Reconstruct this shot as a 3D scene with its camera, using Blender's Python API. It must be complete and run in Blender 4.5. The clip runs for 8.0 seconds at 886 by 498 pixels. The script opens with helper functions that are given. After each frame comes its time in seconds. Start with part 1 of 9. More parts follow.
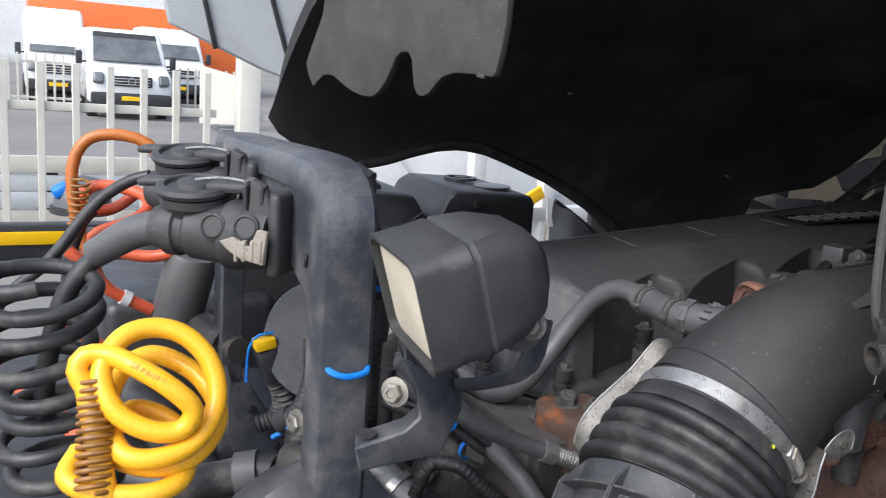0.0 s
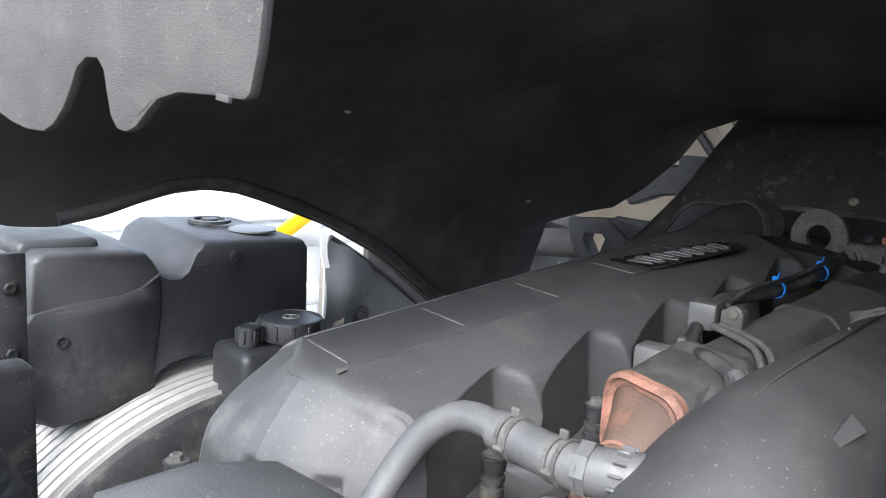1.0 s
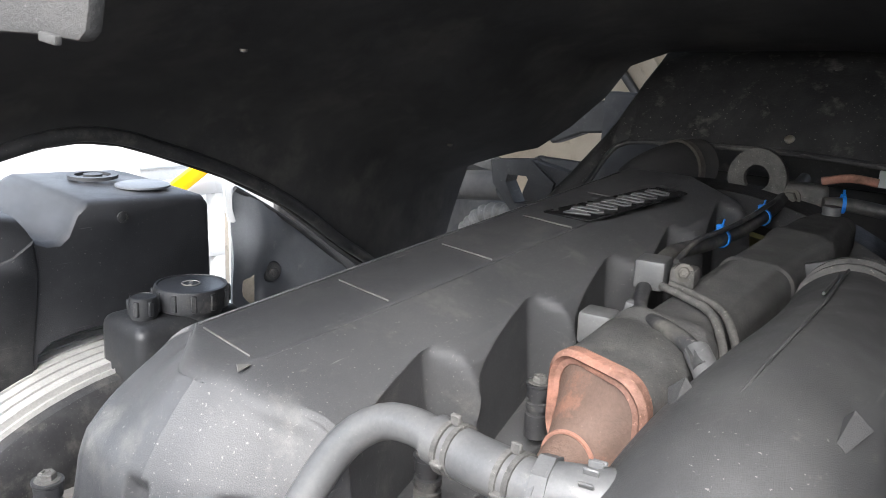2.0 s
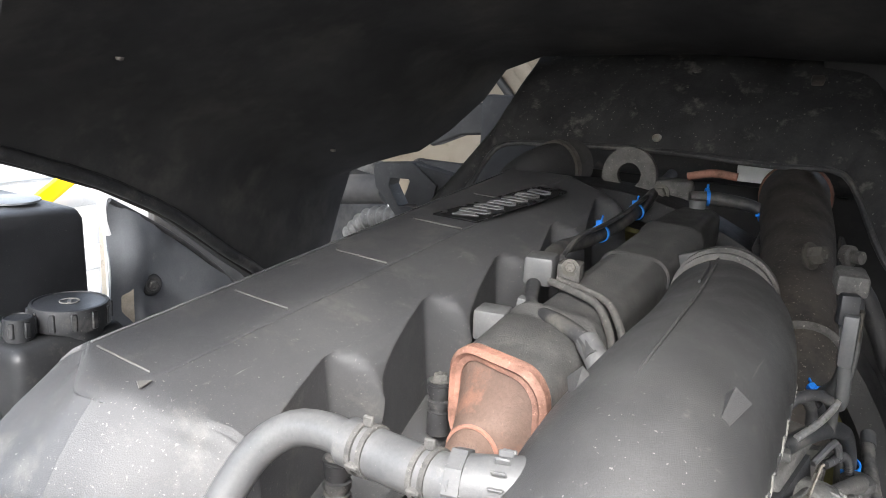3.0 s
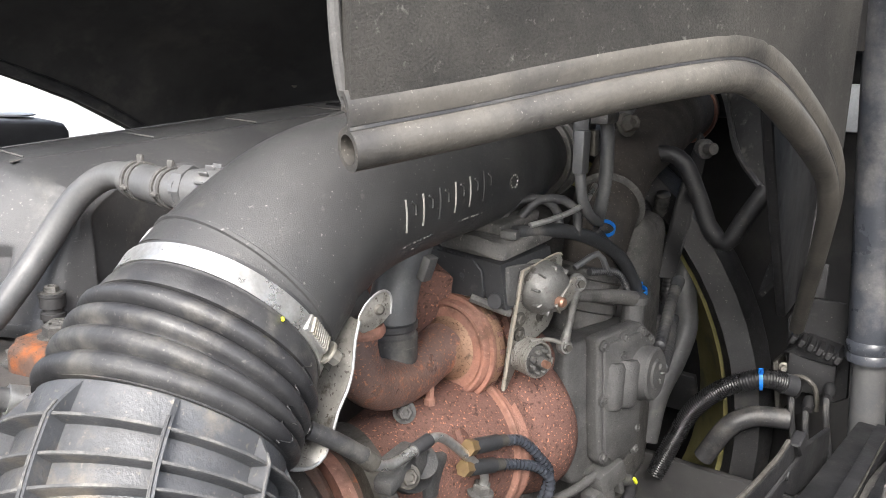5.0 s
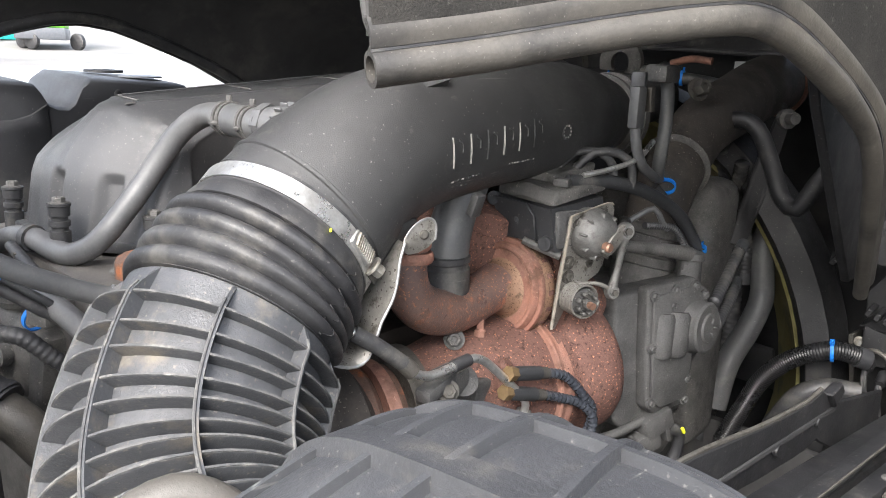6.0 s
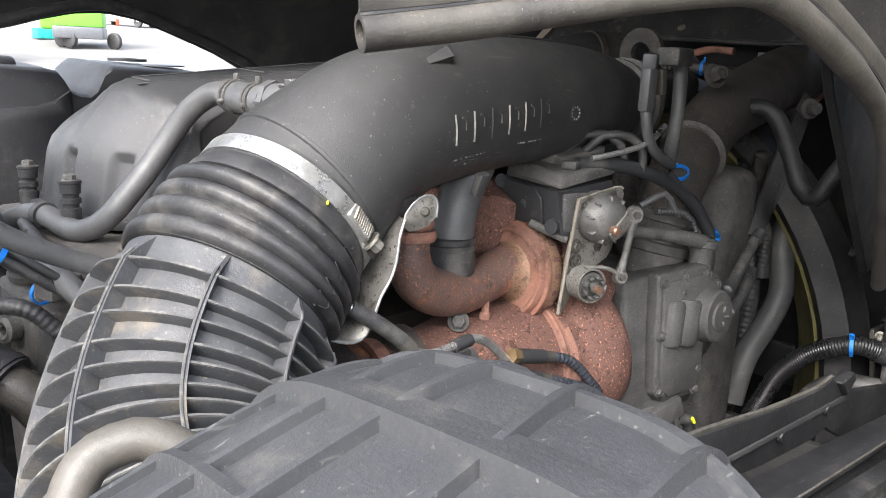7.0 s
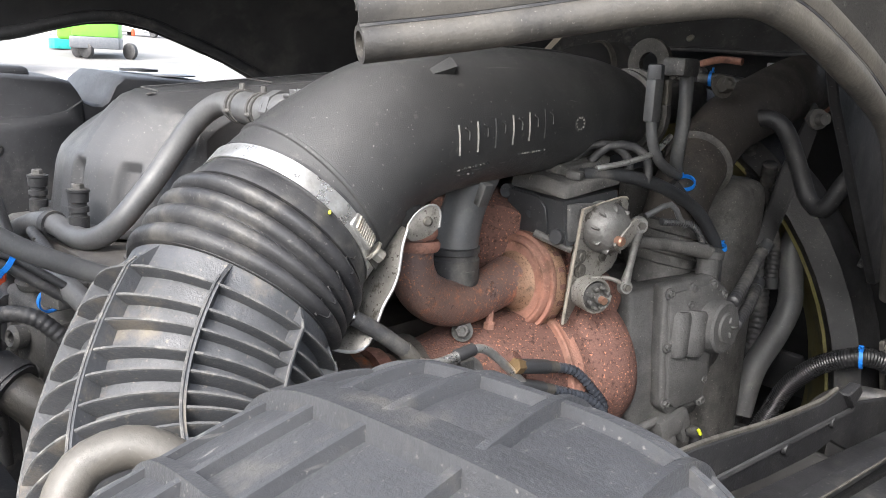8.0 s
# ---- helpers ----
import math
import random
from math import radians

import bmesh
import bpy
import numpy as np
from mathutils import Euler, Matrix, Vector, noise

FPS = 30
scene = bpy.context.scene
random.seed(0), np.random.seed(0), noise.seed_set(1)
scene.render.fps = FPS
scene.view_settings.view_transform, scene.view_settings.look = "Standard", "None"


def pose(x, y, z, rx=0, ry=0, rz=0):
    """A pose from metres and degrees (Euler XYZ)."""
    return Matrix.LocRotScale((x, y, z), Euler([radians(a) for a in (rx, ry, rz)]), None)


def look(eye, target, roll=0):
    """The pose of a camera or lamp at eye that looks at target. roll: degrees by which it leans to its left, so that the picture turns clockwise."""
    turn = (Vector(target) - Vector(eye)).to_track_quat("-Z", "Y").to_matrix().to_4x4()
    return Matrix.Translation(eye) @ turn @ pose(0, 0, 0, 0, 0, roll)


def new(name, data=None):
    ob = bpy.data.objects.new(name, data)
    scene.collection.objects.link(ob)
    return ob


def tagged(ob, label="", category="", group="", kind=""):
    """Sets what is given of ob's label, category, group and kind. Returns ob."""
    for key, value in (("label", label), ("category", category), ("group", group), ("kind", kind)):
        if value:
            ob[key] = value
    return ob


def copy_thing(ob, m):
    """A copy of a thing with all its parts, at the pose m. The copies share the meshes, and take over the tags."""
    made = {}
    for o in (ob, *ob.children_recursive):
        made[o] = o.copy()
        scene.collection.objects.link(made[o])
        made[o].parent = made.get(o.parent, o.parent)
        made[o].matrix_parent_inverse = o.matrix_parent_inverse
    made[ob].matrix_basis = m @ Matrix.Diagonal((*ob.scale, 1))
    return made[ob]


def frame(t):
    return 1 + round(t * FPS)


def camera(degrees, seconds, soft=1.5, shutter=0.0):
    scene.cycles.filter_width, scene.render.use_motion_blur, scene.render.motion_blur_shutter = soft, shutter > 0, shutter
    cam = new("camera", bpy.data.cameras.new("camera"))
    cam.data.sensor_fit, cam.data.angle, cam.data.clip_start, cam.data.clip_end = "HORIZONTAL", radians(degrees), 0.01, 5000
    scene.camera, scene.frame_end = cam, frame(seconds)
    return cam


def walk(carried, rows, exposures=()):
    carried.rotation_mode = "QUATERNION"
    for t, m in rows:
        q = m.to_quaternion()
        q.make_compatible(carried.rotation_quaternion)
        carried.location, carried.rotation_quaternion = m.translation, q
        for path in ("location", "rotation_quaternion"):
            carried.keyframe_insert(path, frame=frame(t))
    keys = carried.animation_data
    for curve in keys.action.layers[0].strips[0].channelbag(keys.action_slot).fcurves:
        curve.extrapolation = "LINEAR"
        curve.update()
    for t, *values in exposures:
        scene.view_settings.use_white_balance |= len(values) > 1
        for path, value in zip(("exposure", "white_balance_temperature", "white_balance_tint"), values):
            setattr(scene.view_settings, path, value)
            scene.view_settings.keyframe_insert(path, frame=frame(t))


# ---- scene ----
cam = camera(56.3, 8.0, soft=0.9, shutter=0.08)
PATH = [
    (0, (0.086, 0.003, 1.953), (-1.634, 0.939, 1.548), 4.5),
    (0.2, (0.005, 0.05, 1.976), (-1.636, 1.126, 1.59), 4.4),
    (0.5, (-0.111, 0.13, 1.993), (-1.649, 1.357, 1.635), 3.7),
    (1, (-0.266, 0.212, 1.964), (-1.658, 1.606, 1.617), 3.6),
    (1.5, (-0.333, 0.288, 1.965), (-1.638, 1.746, 1.552), 3.5),
    (2, (-0.36, 0.303, 1.966), (-1.576, 1.815, 1.481), 3.0),
    (2.2, (-0.354, 0.29, 1.974), (-1.505, 1.85, 1.484), 3.3),
    (3.3, (-0.368, 0.272, 1.969), (-1.31, 1.973, 1.503), 2.6),
    (3.5, (-0.35, 0.255, 1.975), (-1.276, 1.964, 1.503), 2.7),
    (4, (-0.245, 0.238, 1.949), (-1.174, 1.949, 1.489), 2.4),
    (4.2, (-0.196, 0.242, 1.914), (-1.125, 1.955, 1.461), 2.5),
    (4.3, (-0.165, 0.247, 1.897), (-1.1, 1.958, 1.449), 2.2),
    (4.5, (-0.099, 0.26, 1.862), (-1.074, 1.951, 1.428), 2.1),
    (5, (0.027, 0.248, 1.814), (-1.127, 1.826, 1.391), 1.9),
    (5.2, (0.061, 0.243, 1.804), (-1.157, 1.769, 1.372), 2.0),
    (6.3, (0.152, 0.227, 1.775), (-1.235, 1.59, 1.306), 2.7),
    (6.5, (0.159, 0.226, 1.769), (-1.237, 1.579, 1.299), 2.7),
    (7, (0.156, 0.25, 1.76), (-1.258, 1.587, 1.297), 2.9),
    (7.5, (0.161, 0.251, 1.762), (-1.267, 1.576, 1.309), 2.9),
    (8, (0.163, 0.256, 1.761), (-1.275, 1.573, 1.319), 2.9),
]
EXPOSURES = [(0.0, 1.0, 6050, 10), (0.5, 1.85, 6050, 10), (1.0, 2.46, 6000, 9), (2.0, 2.6, 6200, 9), (3.5, 3.0, 6350, 9), (4.0, 2.97, 6400, 9), (4.5, 2.7, 6450, 10), (5.0, 2.52, 6450, 10), (6.5, 2.4, 6350, 10), (8.0, 2.4, 6350, 10)]
walk(cam, [(t, look(eye, aim, roll)) for t, eye, aim, roll in PATH], EXPOSURES)

# ---- sky and sun: a bright, thinly overcast day ----
SUN_UP, SUN_TURN = 44.0, 155.0
world = bpy.data.worlds.new("sky")
scene.world = world
world.use_nodes = True
wn, wl = world.node_tree.nodes, world.node_tree.links
sky = wn.new("ShaderNodeTexSky")
sky.sky_type, sky.sun_disc = "NISHITA", False
sky.sun_elevation, sky.sun_rotation = radians(SUN_UP), radians(SUN_TURN)
sky.dust_density, sky.air_density, sky.ozone_density = 4.0, 1.0, 1.0
pale = wn.new("ShaderNodeHueSaturation")
pale.inputs["Saturation"].default_value = 0.5
wl.new(sky.outputs["Color"], pale.inputs["Color"])
wl.new(pale.outputs["Color"], wn["Background"].inputs["Color"])
wn["Background"].inputs["Strength"].default_value = 0.15
sun = new("sun", bpy.data.lights.new("sun", "SUN"))
sun.data.energy, sun.data.angle, sun.data.color = 0.7, radians(32), (1.0, 0.97, 0.93)
sun_way = Vector((math.sin(radians(SUN_TURN)) * math.cos(radians(SUN_UP)), math.cos(radians(SUN_TURN)) * math.cos(radians(SUN_UP)), math.sin(radians(SUN_UP))))
sun.matrix_world = look(sun_way * 30, (0, 0, 0))


# ---- materials ----
def material(name, base, rough=0.6, metal=0.0, second=None, scale=30.0, spread=(0.4, 0.7), grain=0.15, bump=0.1, bump_scale=300.0,
             third=None, third_scale=8.0, third_spread=(0.55, 0.7), rough_vary=0.12, per_object=0.0, spec=0.5, coat=0.0, flecks=None, fleck_scale=260.0, fleck_cut=(0.66, 0.69), scratch=None):
    """Two scales of variation: grain and blotches of a second colour, larger stains of a third; fine relief."""
    m = bpy.data.materials.new(name)
    m.use_nodes = True
    n, l = m.node_tree.nodes, m.node_tree.links
    b = n["Principled BSDF"]
    where = n.new("ShaderNodeTexCoord")

    def noise_at(sc, detail=6.0, roughness=0.6):
        t = n.new("ShaderNodeTexNoise")
        t.inputs["Scale"].default_value, t.inputs["Detail"].default_value, t.inputs["Roughness"].default_value = sc, detail, roughness
        l.new(where.outputs["Object"], t.inputs["Vector"])
        return t.outputs["Fac"]

    def span(fac, low, high):
        r = n.new("ShaderNodeMapRange")
        r.inputs["From Min"].default_value, r.inputs["From Max"].default_value = low, high
        l.new(fac, r.inputs["Value"])
        return r.outputs["Result"]

    def mixed(fac, a, c, mode="MIX"):
        x = n.new("ShaderNodeMix")
        x.data_type, x.blend_type = "RGBA", mode
        for socket, value in ((x.inputs["Factor"], fac), (x.inputs["A"], a), (x.inputs["B"], c)):
            if isinstance(value, (tuple, list)):
                socket.default_value = (*value[:3], 1.0)
            elif isinstance(value, (int, float)):
                socket.default_value = value
            else:
                l.new(value, socket)
        return x.outputs["Result"]

    base = tuple(base)
    second = second or tuple(min(1.0, v * 1.6 + 0.004) for v in base)
    colour = mixed(span(noise_at(scale), *spread), base, second)
    if third:
        colour = mixed(span(noise_at(third_scale, 8.0, 0.68), *third_spread), colour, third)
    if flecks:
        colour = mixed(span(noise_at(fleck_scale, 2.0, 0.5), *fleck_cut), colour, flecks)
    if scratch:
        # thin pale scuffs, drawn out along one way and broken up by a coarse noise
        stretch = n.new("ShaderNodeMapping")
        stretch.inputs["Scale"].default_value = (260.0, 9.0, 260.0)
        stretch.inputs["Rotation"].default_value = (0.2, 0.3, 0.5)
        l.new(where.outputs["Object"], stretch.inputs["Vector"])
        t = n.new("ShaderNodeTexNoise")
        t.inputs["Scale"].default_value, t.inputs["Detail"].default_value = 1.0, 3.0
        l.new(stretch.outputs["Vector"], t.inputs["Vector"])
        both = n.new("ShaderNodeMath")
        both.operation = "MULTIPLY"
        l.new(span(t.outputs["Fac"], 0.68, 0.74), both.inputs[0])
        l.new(span(noise_at(14.0, 3.0), 0.48, 0.62), both.inputs[1])
        colour = mixed(both.outputs["Value"], colour, scratch)
    fine = noise_at(bump_scale, 4.0, 0.7)
    if grain:
        shade = span(fine, 0.25, 0.75)
        g = n.new("ShaderNodeMapRange")
        g.inputs["To Min"].default_value, g.inputs["To Max"].default_value = 1.0 - grain, 1.0 + grain
        l.new(shade, g.inputs["Value"])
        colour = mixed(1.0, colour, g.outputs["Result"], "MULTIPLY")
    if per_object:
        info = n.new("ShaderNodeObjectInfo")
        g = n.new("ShaderNodeMapRange")
        g.inputs["To Min"].default_value, g.inputs["To Max"].default_value = 1.0 - per_object, 1.0 + per_object
        l.new(info.outputs["Random"], g.inputs["Value"])
        colour = mixed(1.0, colour, g.outputs["Result"], "MULTIPLY")
    l.new(colour, b.inputs["Base Color"])
    r = n.new("ShaderNodeMapRange")
    r.inputs["To Min"].default_value, r.inputs["To Max"].default_value = max(0.02, rough - rough_vary), min(1.0, rough + rough_vary)
    l.new(span(noise_at(scale * 0.6, 7.0, 0.65), 0.35, 0.65), r.inputs["Value"])
    l.new(r.outputs["Result"], b.inputs["Roughness"])
    b.inputs["Metallic"].default_value = metal
    b.inputs["Specular IOR Level"].default_value = spec
    b.inputs["Coat Weight"].default_value = coat
    if bump:
        h = n.new("ShaderNodeBump")
        h.inputs["Strength"].default_value, h.inputs["Distance"].default_value = bump, 0.002
        l.new(fine, h.inputs["Height"])
        l.new(h.outputs["Normal"], b.inputs["Normal"])
    return m


M = dict(
    cover=material("cover_plastic", (0.044, 0.045, 0.048), 0.5, scale=5, second=(0.067, 0.067, 0.069), spread=(0.35, 0.7), third=(0.135, 0.131, 0.121), third_scale=18, third_spread=(0.56, 0.84), bump=0.25, bump_scale=900, grain=0.25, scratch=(0.17, 0.168, 0.16), flecks=(0.16, 0.156, 0.147), fleck_scale=380, fleck_cut=(0.665, 0.74)),
    pipe=material("pipe_plastic", (0.036, 0.036, 0.037), 0.46, scale=12, second=(0.052, 0.052, 0.052), third=(0.14, 0.135, 0.12), third_scale=30, third_spread=(0.62, 0.8), bump=0.3, bump_scale=900, grain=0.25, scratch=(0.14, 0.135, 0.13), flecks=(0.17, 0.165, 0.155), fleck_scale=300, fleck_cut=(0.69, 0.745)),
    duct=material("duct_plastic", (0.05, 0.052, 0.056), 0.5, scale=25, second=(0.08, 0.082, 0.087), third=(0.17, 0.145, 0.11), third_scale=13, third_spread=(0.54, 0.70), bump=0.3, scratch=(0.17, 0.165, 0.15), flecks=(0.14, 0.128, 0.11), fleck_scale=240, fleck_cut=(0.64, 0.74)),
    drum=material("housing_plastic", (0.036, 0.037, 0.040), 0.46, scale=9, second=(0.055, 0.056, 0.059), spread=(0.38, 0.62), third=(0.14, 0.13, 0.112), third_scale=16, third_spread=(0.56, 0.84), bump=0.3, scratch=(0.2, 0.195, 0.18), flecks=(0.14, 0.135, 0.125), fleck_scale=420, fleck_cut=(0.66, 0.78)),
    rubber=material("black_rubber", (0.022, 0.022, 0.024), 0.52, scale=30, second=(0.042, 0.042, 0.043), third=(0.105, 0.1, 0.09), third_scale=16, third_spread=(0.52, 0.7), bump=0.2, scratch=(0.11, 0.107, 0.1), flecks=(0.09, 0.086, 0.08), fleck_scale=380, fleck_cut=(0.66, 0.74)),
    hose=material("grey_hose", (0.075, 0.076, 0.078), 0.48, scale=30, second=(0.105, 0.105, 0.105), third=(0.16, 0.155, 0.145), third_scale=28, third_spread=(0.6, 0.78), bump=0.12, flecks=(0.15, 0.145, 0.14), fleck_scale=360, fleck_cut=(0.7, 0.77), scratch=(0.17, 0.17, 0.165)),
    liner=material("black_liner", (0.0245, 0.0245, 0.0258), 0.82, scale=5, second=(0.042, 0.0415, 0.042), spread=(0.40, 0.62), third=(0.072, 0.068, 0.063), third_scale=5.5, third_spread=(0.52, 0.74), spec=0.35, bump=0.4, bump_scale=900, flecks=(0.085, 0.082, 0.076), fleck_scale=210, fleck_cut=(0.75, 0.79)),
    foam=material("grey_foam", (0.062, 0.061, 0.06), 0.95, scale=14, second=(0.085, 0.083, 0.08), third=(0.125, 0.121, 0.116), third_scale=160, third_spread=(0.6, 0.74), spec=0.2, bump=0.6, bump_scale=500),
    foam_dark=material("dark_foam", (0.020, 0.019, 0.0175), 0.95, scale=9, second=(0.036, 0.034, 0.0305), spread=(0.42, 0.62), third=(0.11, 0.105, 0.096), third_scale=150, third_spread=(0.60, 0.74), spec=0.25, bump=1.0, bump_scale=560, grain=0.4),
    seal=material("dusty_seal_rubber", (0.056, 0.051, 0.044), 0.5, scale=10, second=(0.092, 0.085, 0.073), third=(0.022, 0.021, 0.02), third_scale=9, third_spread=(0.5, 0.68), bump=0.3, scratch=(0.035, 0.033, 0.03), flecks=(0.14, 0.132, 0.116), fleck_scale=420, fleck_cut=(0.67, 0.75)),
    rust=material("rusted_iron", (0.110, 0.057, 0.046), 0.8, scale=16, second=(0.156, 0.083, 0.065), spread=(0.35, 0.7), third=(0.056, 0.029, 0.022), third_scale=170, third_spread=(0.54, 0.62), bump=0.8, bump_scale=350, spec=0.35, flecks=(0.375, 0.169, 0.100), fleck_scale=330, fleck_cut=(0.62, 0.68)),
    salmon=material("heat_tinted_iron", (0.285, 0.14, 0.102), 0.8, scale=24, second=(0.21, 0.12, 0.094), spread=(0.35, 0.65), third=(0.12, 0.066, 0.048), third_scale=26, third_spread=(0.48, 0.66), bump=0.6, spec=0.25, flecks=(0.29, 0.165, 0.125), fleck_scale=300, fleck_cut=(0.64, 0.74), scratch=(0.24, 0.16, 0.125)),
    burnt=material("burnt_pipe", (0.156, 0.110, 0.100), 0.38, metal=0.45, scale=14, second=(0.225, 0.144, 0.119), spread=(0.4, 0.62), third=(0.475, 0.206, 0.119), third_scale=60, third_spread=(0.56, 0.7), bump=0.5, flecks=(0.500, 0.237, 0.138), fleck_scale=330, fleck_cut=(0.60, 0.68)),
    golden=material("heat_browned_steel", (0.230, 0.144, 0.094), 0.6, metal=0.3, scale=30, second=(0.287, 0.167, 0.109), spread=(0.35, 0.65), third=(0.086, 0.057, 0.037), third_scale=80, third_spread=(0.52, 0.66), bump=0.5, flecks=(0.103, 0.057, 0.034), fleck_scale=380, fleck_cut=(0.58, 0.68)),
    dull_alu=material("dull_cast_aluminium", (0.16, 0.158, 0.15), 0.5, metal=0.6, scale=60, second=(0.24, 0.235, 0.225), third=(0.08, 0.075, 0.068), third_scale=60, third_spread=(0.52, 0.68), bump=0.5, bump_scale=420),
    brass=material("dull_brass", (0.24, 0.165, 0.085), 0.5, metal=0.6, scale=60, second=(0.17, 0.115, 0.06), bump=0.2),
    teal=material("teal_plastic", (0.02, 0.3, 0.28), 0.5, scale=4, grain=0.05, bump=0.0),
    alu=material("cast_aluminium", (0.3, 0.3, 0.3), 0.5, metal=0.7, scale=60, second=(0.4, 0.4, 0.39), third=(0.12, 0.11, 0.1), third_scale=40, third_spread=(0.56, 0.7), bump=0.3),
    grimy=material("grimy_casting", (0.07, 0.068, 0.065), 0.7, metal=0.1, scale=40, second=(0.115, 0.11, 0.103), third=(0.03, 0.029, 0.028), third_scale=30, bump=0.5, bump_scale=420, grain=0.3, flecks=(0.2, 0.19, 0.17), fleck_scale=260, fleck_cut=(0.68, 0.72), scratch=(0.16, 0.155, 0.14)),
    steel=material("bright_steel", (0.62, 0.62, 0.61), 0.34, metal=0.85, scale=80, second=(0.5, 0.49, 0.47), third=(0.22, 0.21, 0.2), third_scale=70, third_spread=(0.62, 0.72), bump=0.08),
    dullsteel=material("dull_steel", (0.085, 0.08, 0.07), 0.6, metal=0.3, scale=60, second=(0.06, 0.055, 0.048), third=(0.045, 0.04, 0.034), third_scale=50, third_spread=(0.52, 0.62), bump=0.4, scratch=(0.2, 0.19, 0.17)),
    zinc=material("zinc_bolt", (0.33, 0.32, 0.29), 0.5, metal=0.7, scale=80, second=(0.24, 0.21, 0.16), bump=0.15),
    bracket=material("painted_bracket", (0.034, 0.038, 0.047), 0.33, scale=12, second=(0.055, 0.06, 0.072), third=(0.2, 0.194, 0.19), third_scale=7, third_spread=(0.49, 0.74), bump=0.12, flecks=(0.13, 0.13, 0.13), fleck_scale=330, fleck_cut=(0.7, 0.77), scratch=(0.2, 0.2, 0.2)),
    lamp=material("lamp_plastic", (0.038, 0.038, 0.039), 0.5, scale=30, second=(0.052, 0.052, 0.052), third=(0.1, 0.095, 0.09), third_scale=20, third_spread=(0.6, 0.78), bump=0.3, bump_scale=900, fleck_cut=(0.71, 0.74), scratch=(0.14, 0.14, 0.135), flecks=(0.17, 0.165, 0.155), fleck_scale=360),
    lens=material("yellowed_lens", (0.62, 0.56, 0.44), 0.4, scale=20, second=(0.7, 0.65, 0.53), bump=0.05),
    yellow=material("yellow_nylon", (0.85, 0.42, 0.012), 0.35, scale=25, second=(0.9, 0.47, 0.02), third=(0.45, 0.22, 0.02), third_scale=50, third_spread=(0.66, 0.76), bump=0.05),
    red=material("red_nylon", (0.6, 0.09, 0.035), 0.4, scale=25, second=(0.68, 0.14, 0.06), third=(0.3, 0.1, 0.05), third_scale=40, third_spread=(0.64, 0.76), bump=0.05),
    blue=material("blue_nylon", (0.01, 0.17, 0.62), 0.45, scale=60, second=(0.015, 0.21, 0.68), bump=0.05),
    tank=material("tank_plastic", (0.023, 0.024, 0.027), 0.5, scale=9, second=(0.04, 0.041, 0.045), third=(0.10, 0.097, 0.093), third_scale=7, third_spread=(0.58, 0.78), bump=0.3, bump_scale=500, fleck_cut=(0.7, 0.74), scratch=(0.12, 0.12, 0.12), flecks=(0.11, 0.107, 0.103), fleck_scale=260),
    # black rubber in itself; the pale colour stands in for sunlight on the tread
    tyre=material("sunlit_tyre_rubber", (0.29, 0.287, 0.28), 0.7, scale=30, second=(0.36, 0.355, 0.34), bump=0.3),
    fender=material("grey_fender", (0.10, 0.107, 0.118), 0.42, scale=12, second=(0.13, 0.137, 0.148), third=(0.22, 0.213, 0.205), third_scale=16, third_spread=(0.62, 0.76), bump=0.06),
    cream=material("cream_paint", (0.30, 0.26, 0.205), 0.45, scale=8, second=(0.24, 0.205, 0.16), third=(0.13, 0.105, 0.08), third_scale=14, third_spread=(0.55, 0.72), bump=0.05),
    fence=material("cream_fence_paint", (0.56, 0.545, 0.485), 0.5, scale=6, second=(0.5, 0.485, 0.43), bump=0.05),
    white=material("white_paint", (0.68, 0.69, 0.7), 0.3, scale=3, second=(0.62, 0.63, 0.64), grain=0.04, bump=0.0, coat=0.3),
    panel=material("pale_grey_panel", (0.5, 0.53, 0.55), 0.45, scale=5, second=(0.44, 0.46, 0.48), third=(0.36, 0.36, 0.35), third_scale=6, third_spread=(0.58, 0.75), bump=0.05),
    orange=material("orange_paint", (0.75, 0.16, 0.03), 0.4, scale=4, second=(0.68, 0.14, 0.03), grain=0.04, bump=0.0),
    green=material("green_paint", (0.16, 0.5, 0.05), 0.4, scale=4, second=(0.14, 0.44, 0.05), grain=0.04, bump=0.0),
    dark=material("dark_plastic", (0.024, 0.025, 0.027), 0.5, scale=10, second=(0.04, 0.041, 0.044), third=(0.09, 0.086, 0.08), third_scale=26, third_spread=(0.58, 0.74), bump=0.15, fleck_cut=(0.69, 0.73), flecks=(0.1, 0.096, 0.09), fleck_scale=360),
    glass=material("dark_window_glass", (0.09, 0.1, 0.11), 0.08, scale=2, second=(0.16, 0.17, 0.18), grain=0.0, bump=0.0),
    asphalt=material("pale_concrete_yard", (0.185, 0.178, 0.168), 0.9, scale=0.6, second=(0.215, 0.206, 0.193), third=(0.145, 0.14, 0.134), third_scale=0.25, third_spread=(0.5, 0.7), bump=0.3, bump_scale=60),
    yellow_paint=material("yellow_paint", (0.85, 0.5, 0.0), 0.45, scale=8, second=(0.8, 0.46, 0.0), grain=0.05),
    fan=material("olive_shroud", (0.16, 0.145, 0.05), 0.6, scale=14, second=(0.2, 0.18, 0.07), third=(0.07, 0.065, 0.04), third_scale=12, bump=0.1),
    silver_plate=material("plate_silver", (0.24, 0.24, 0.245), 0.4, metal=0.6, scale=40, bump=0.05),
    gloss=material("gloss_black_plate", (0.012, 0.012, 0.013), 0.25, scale=30, bump=0.02),
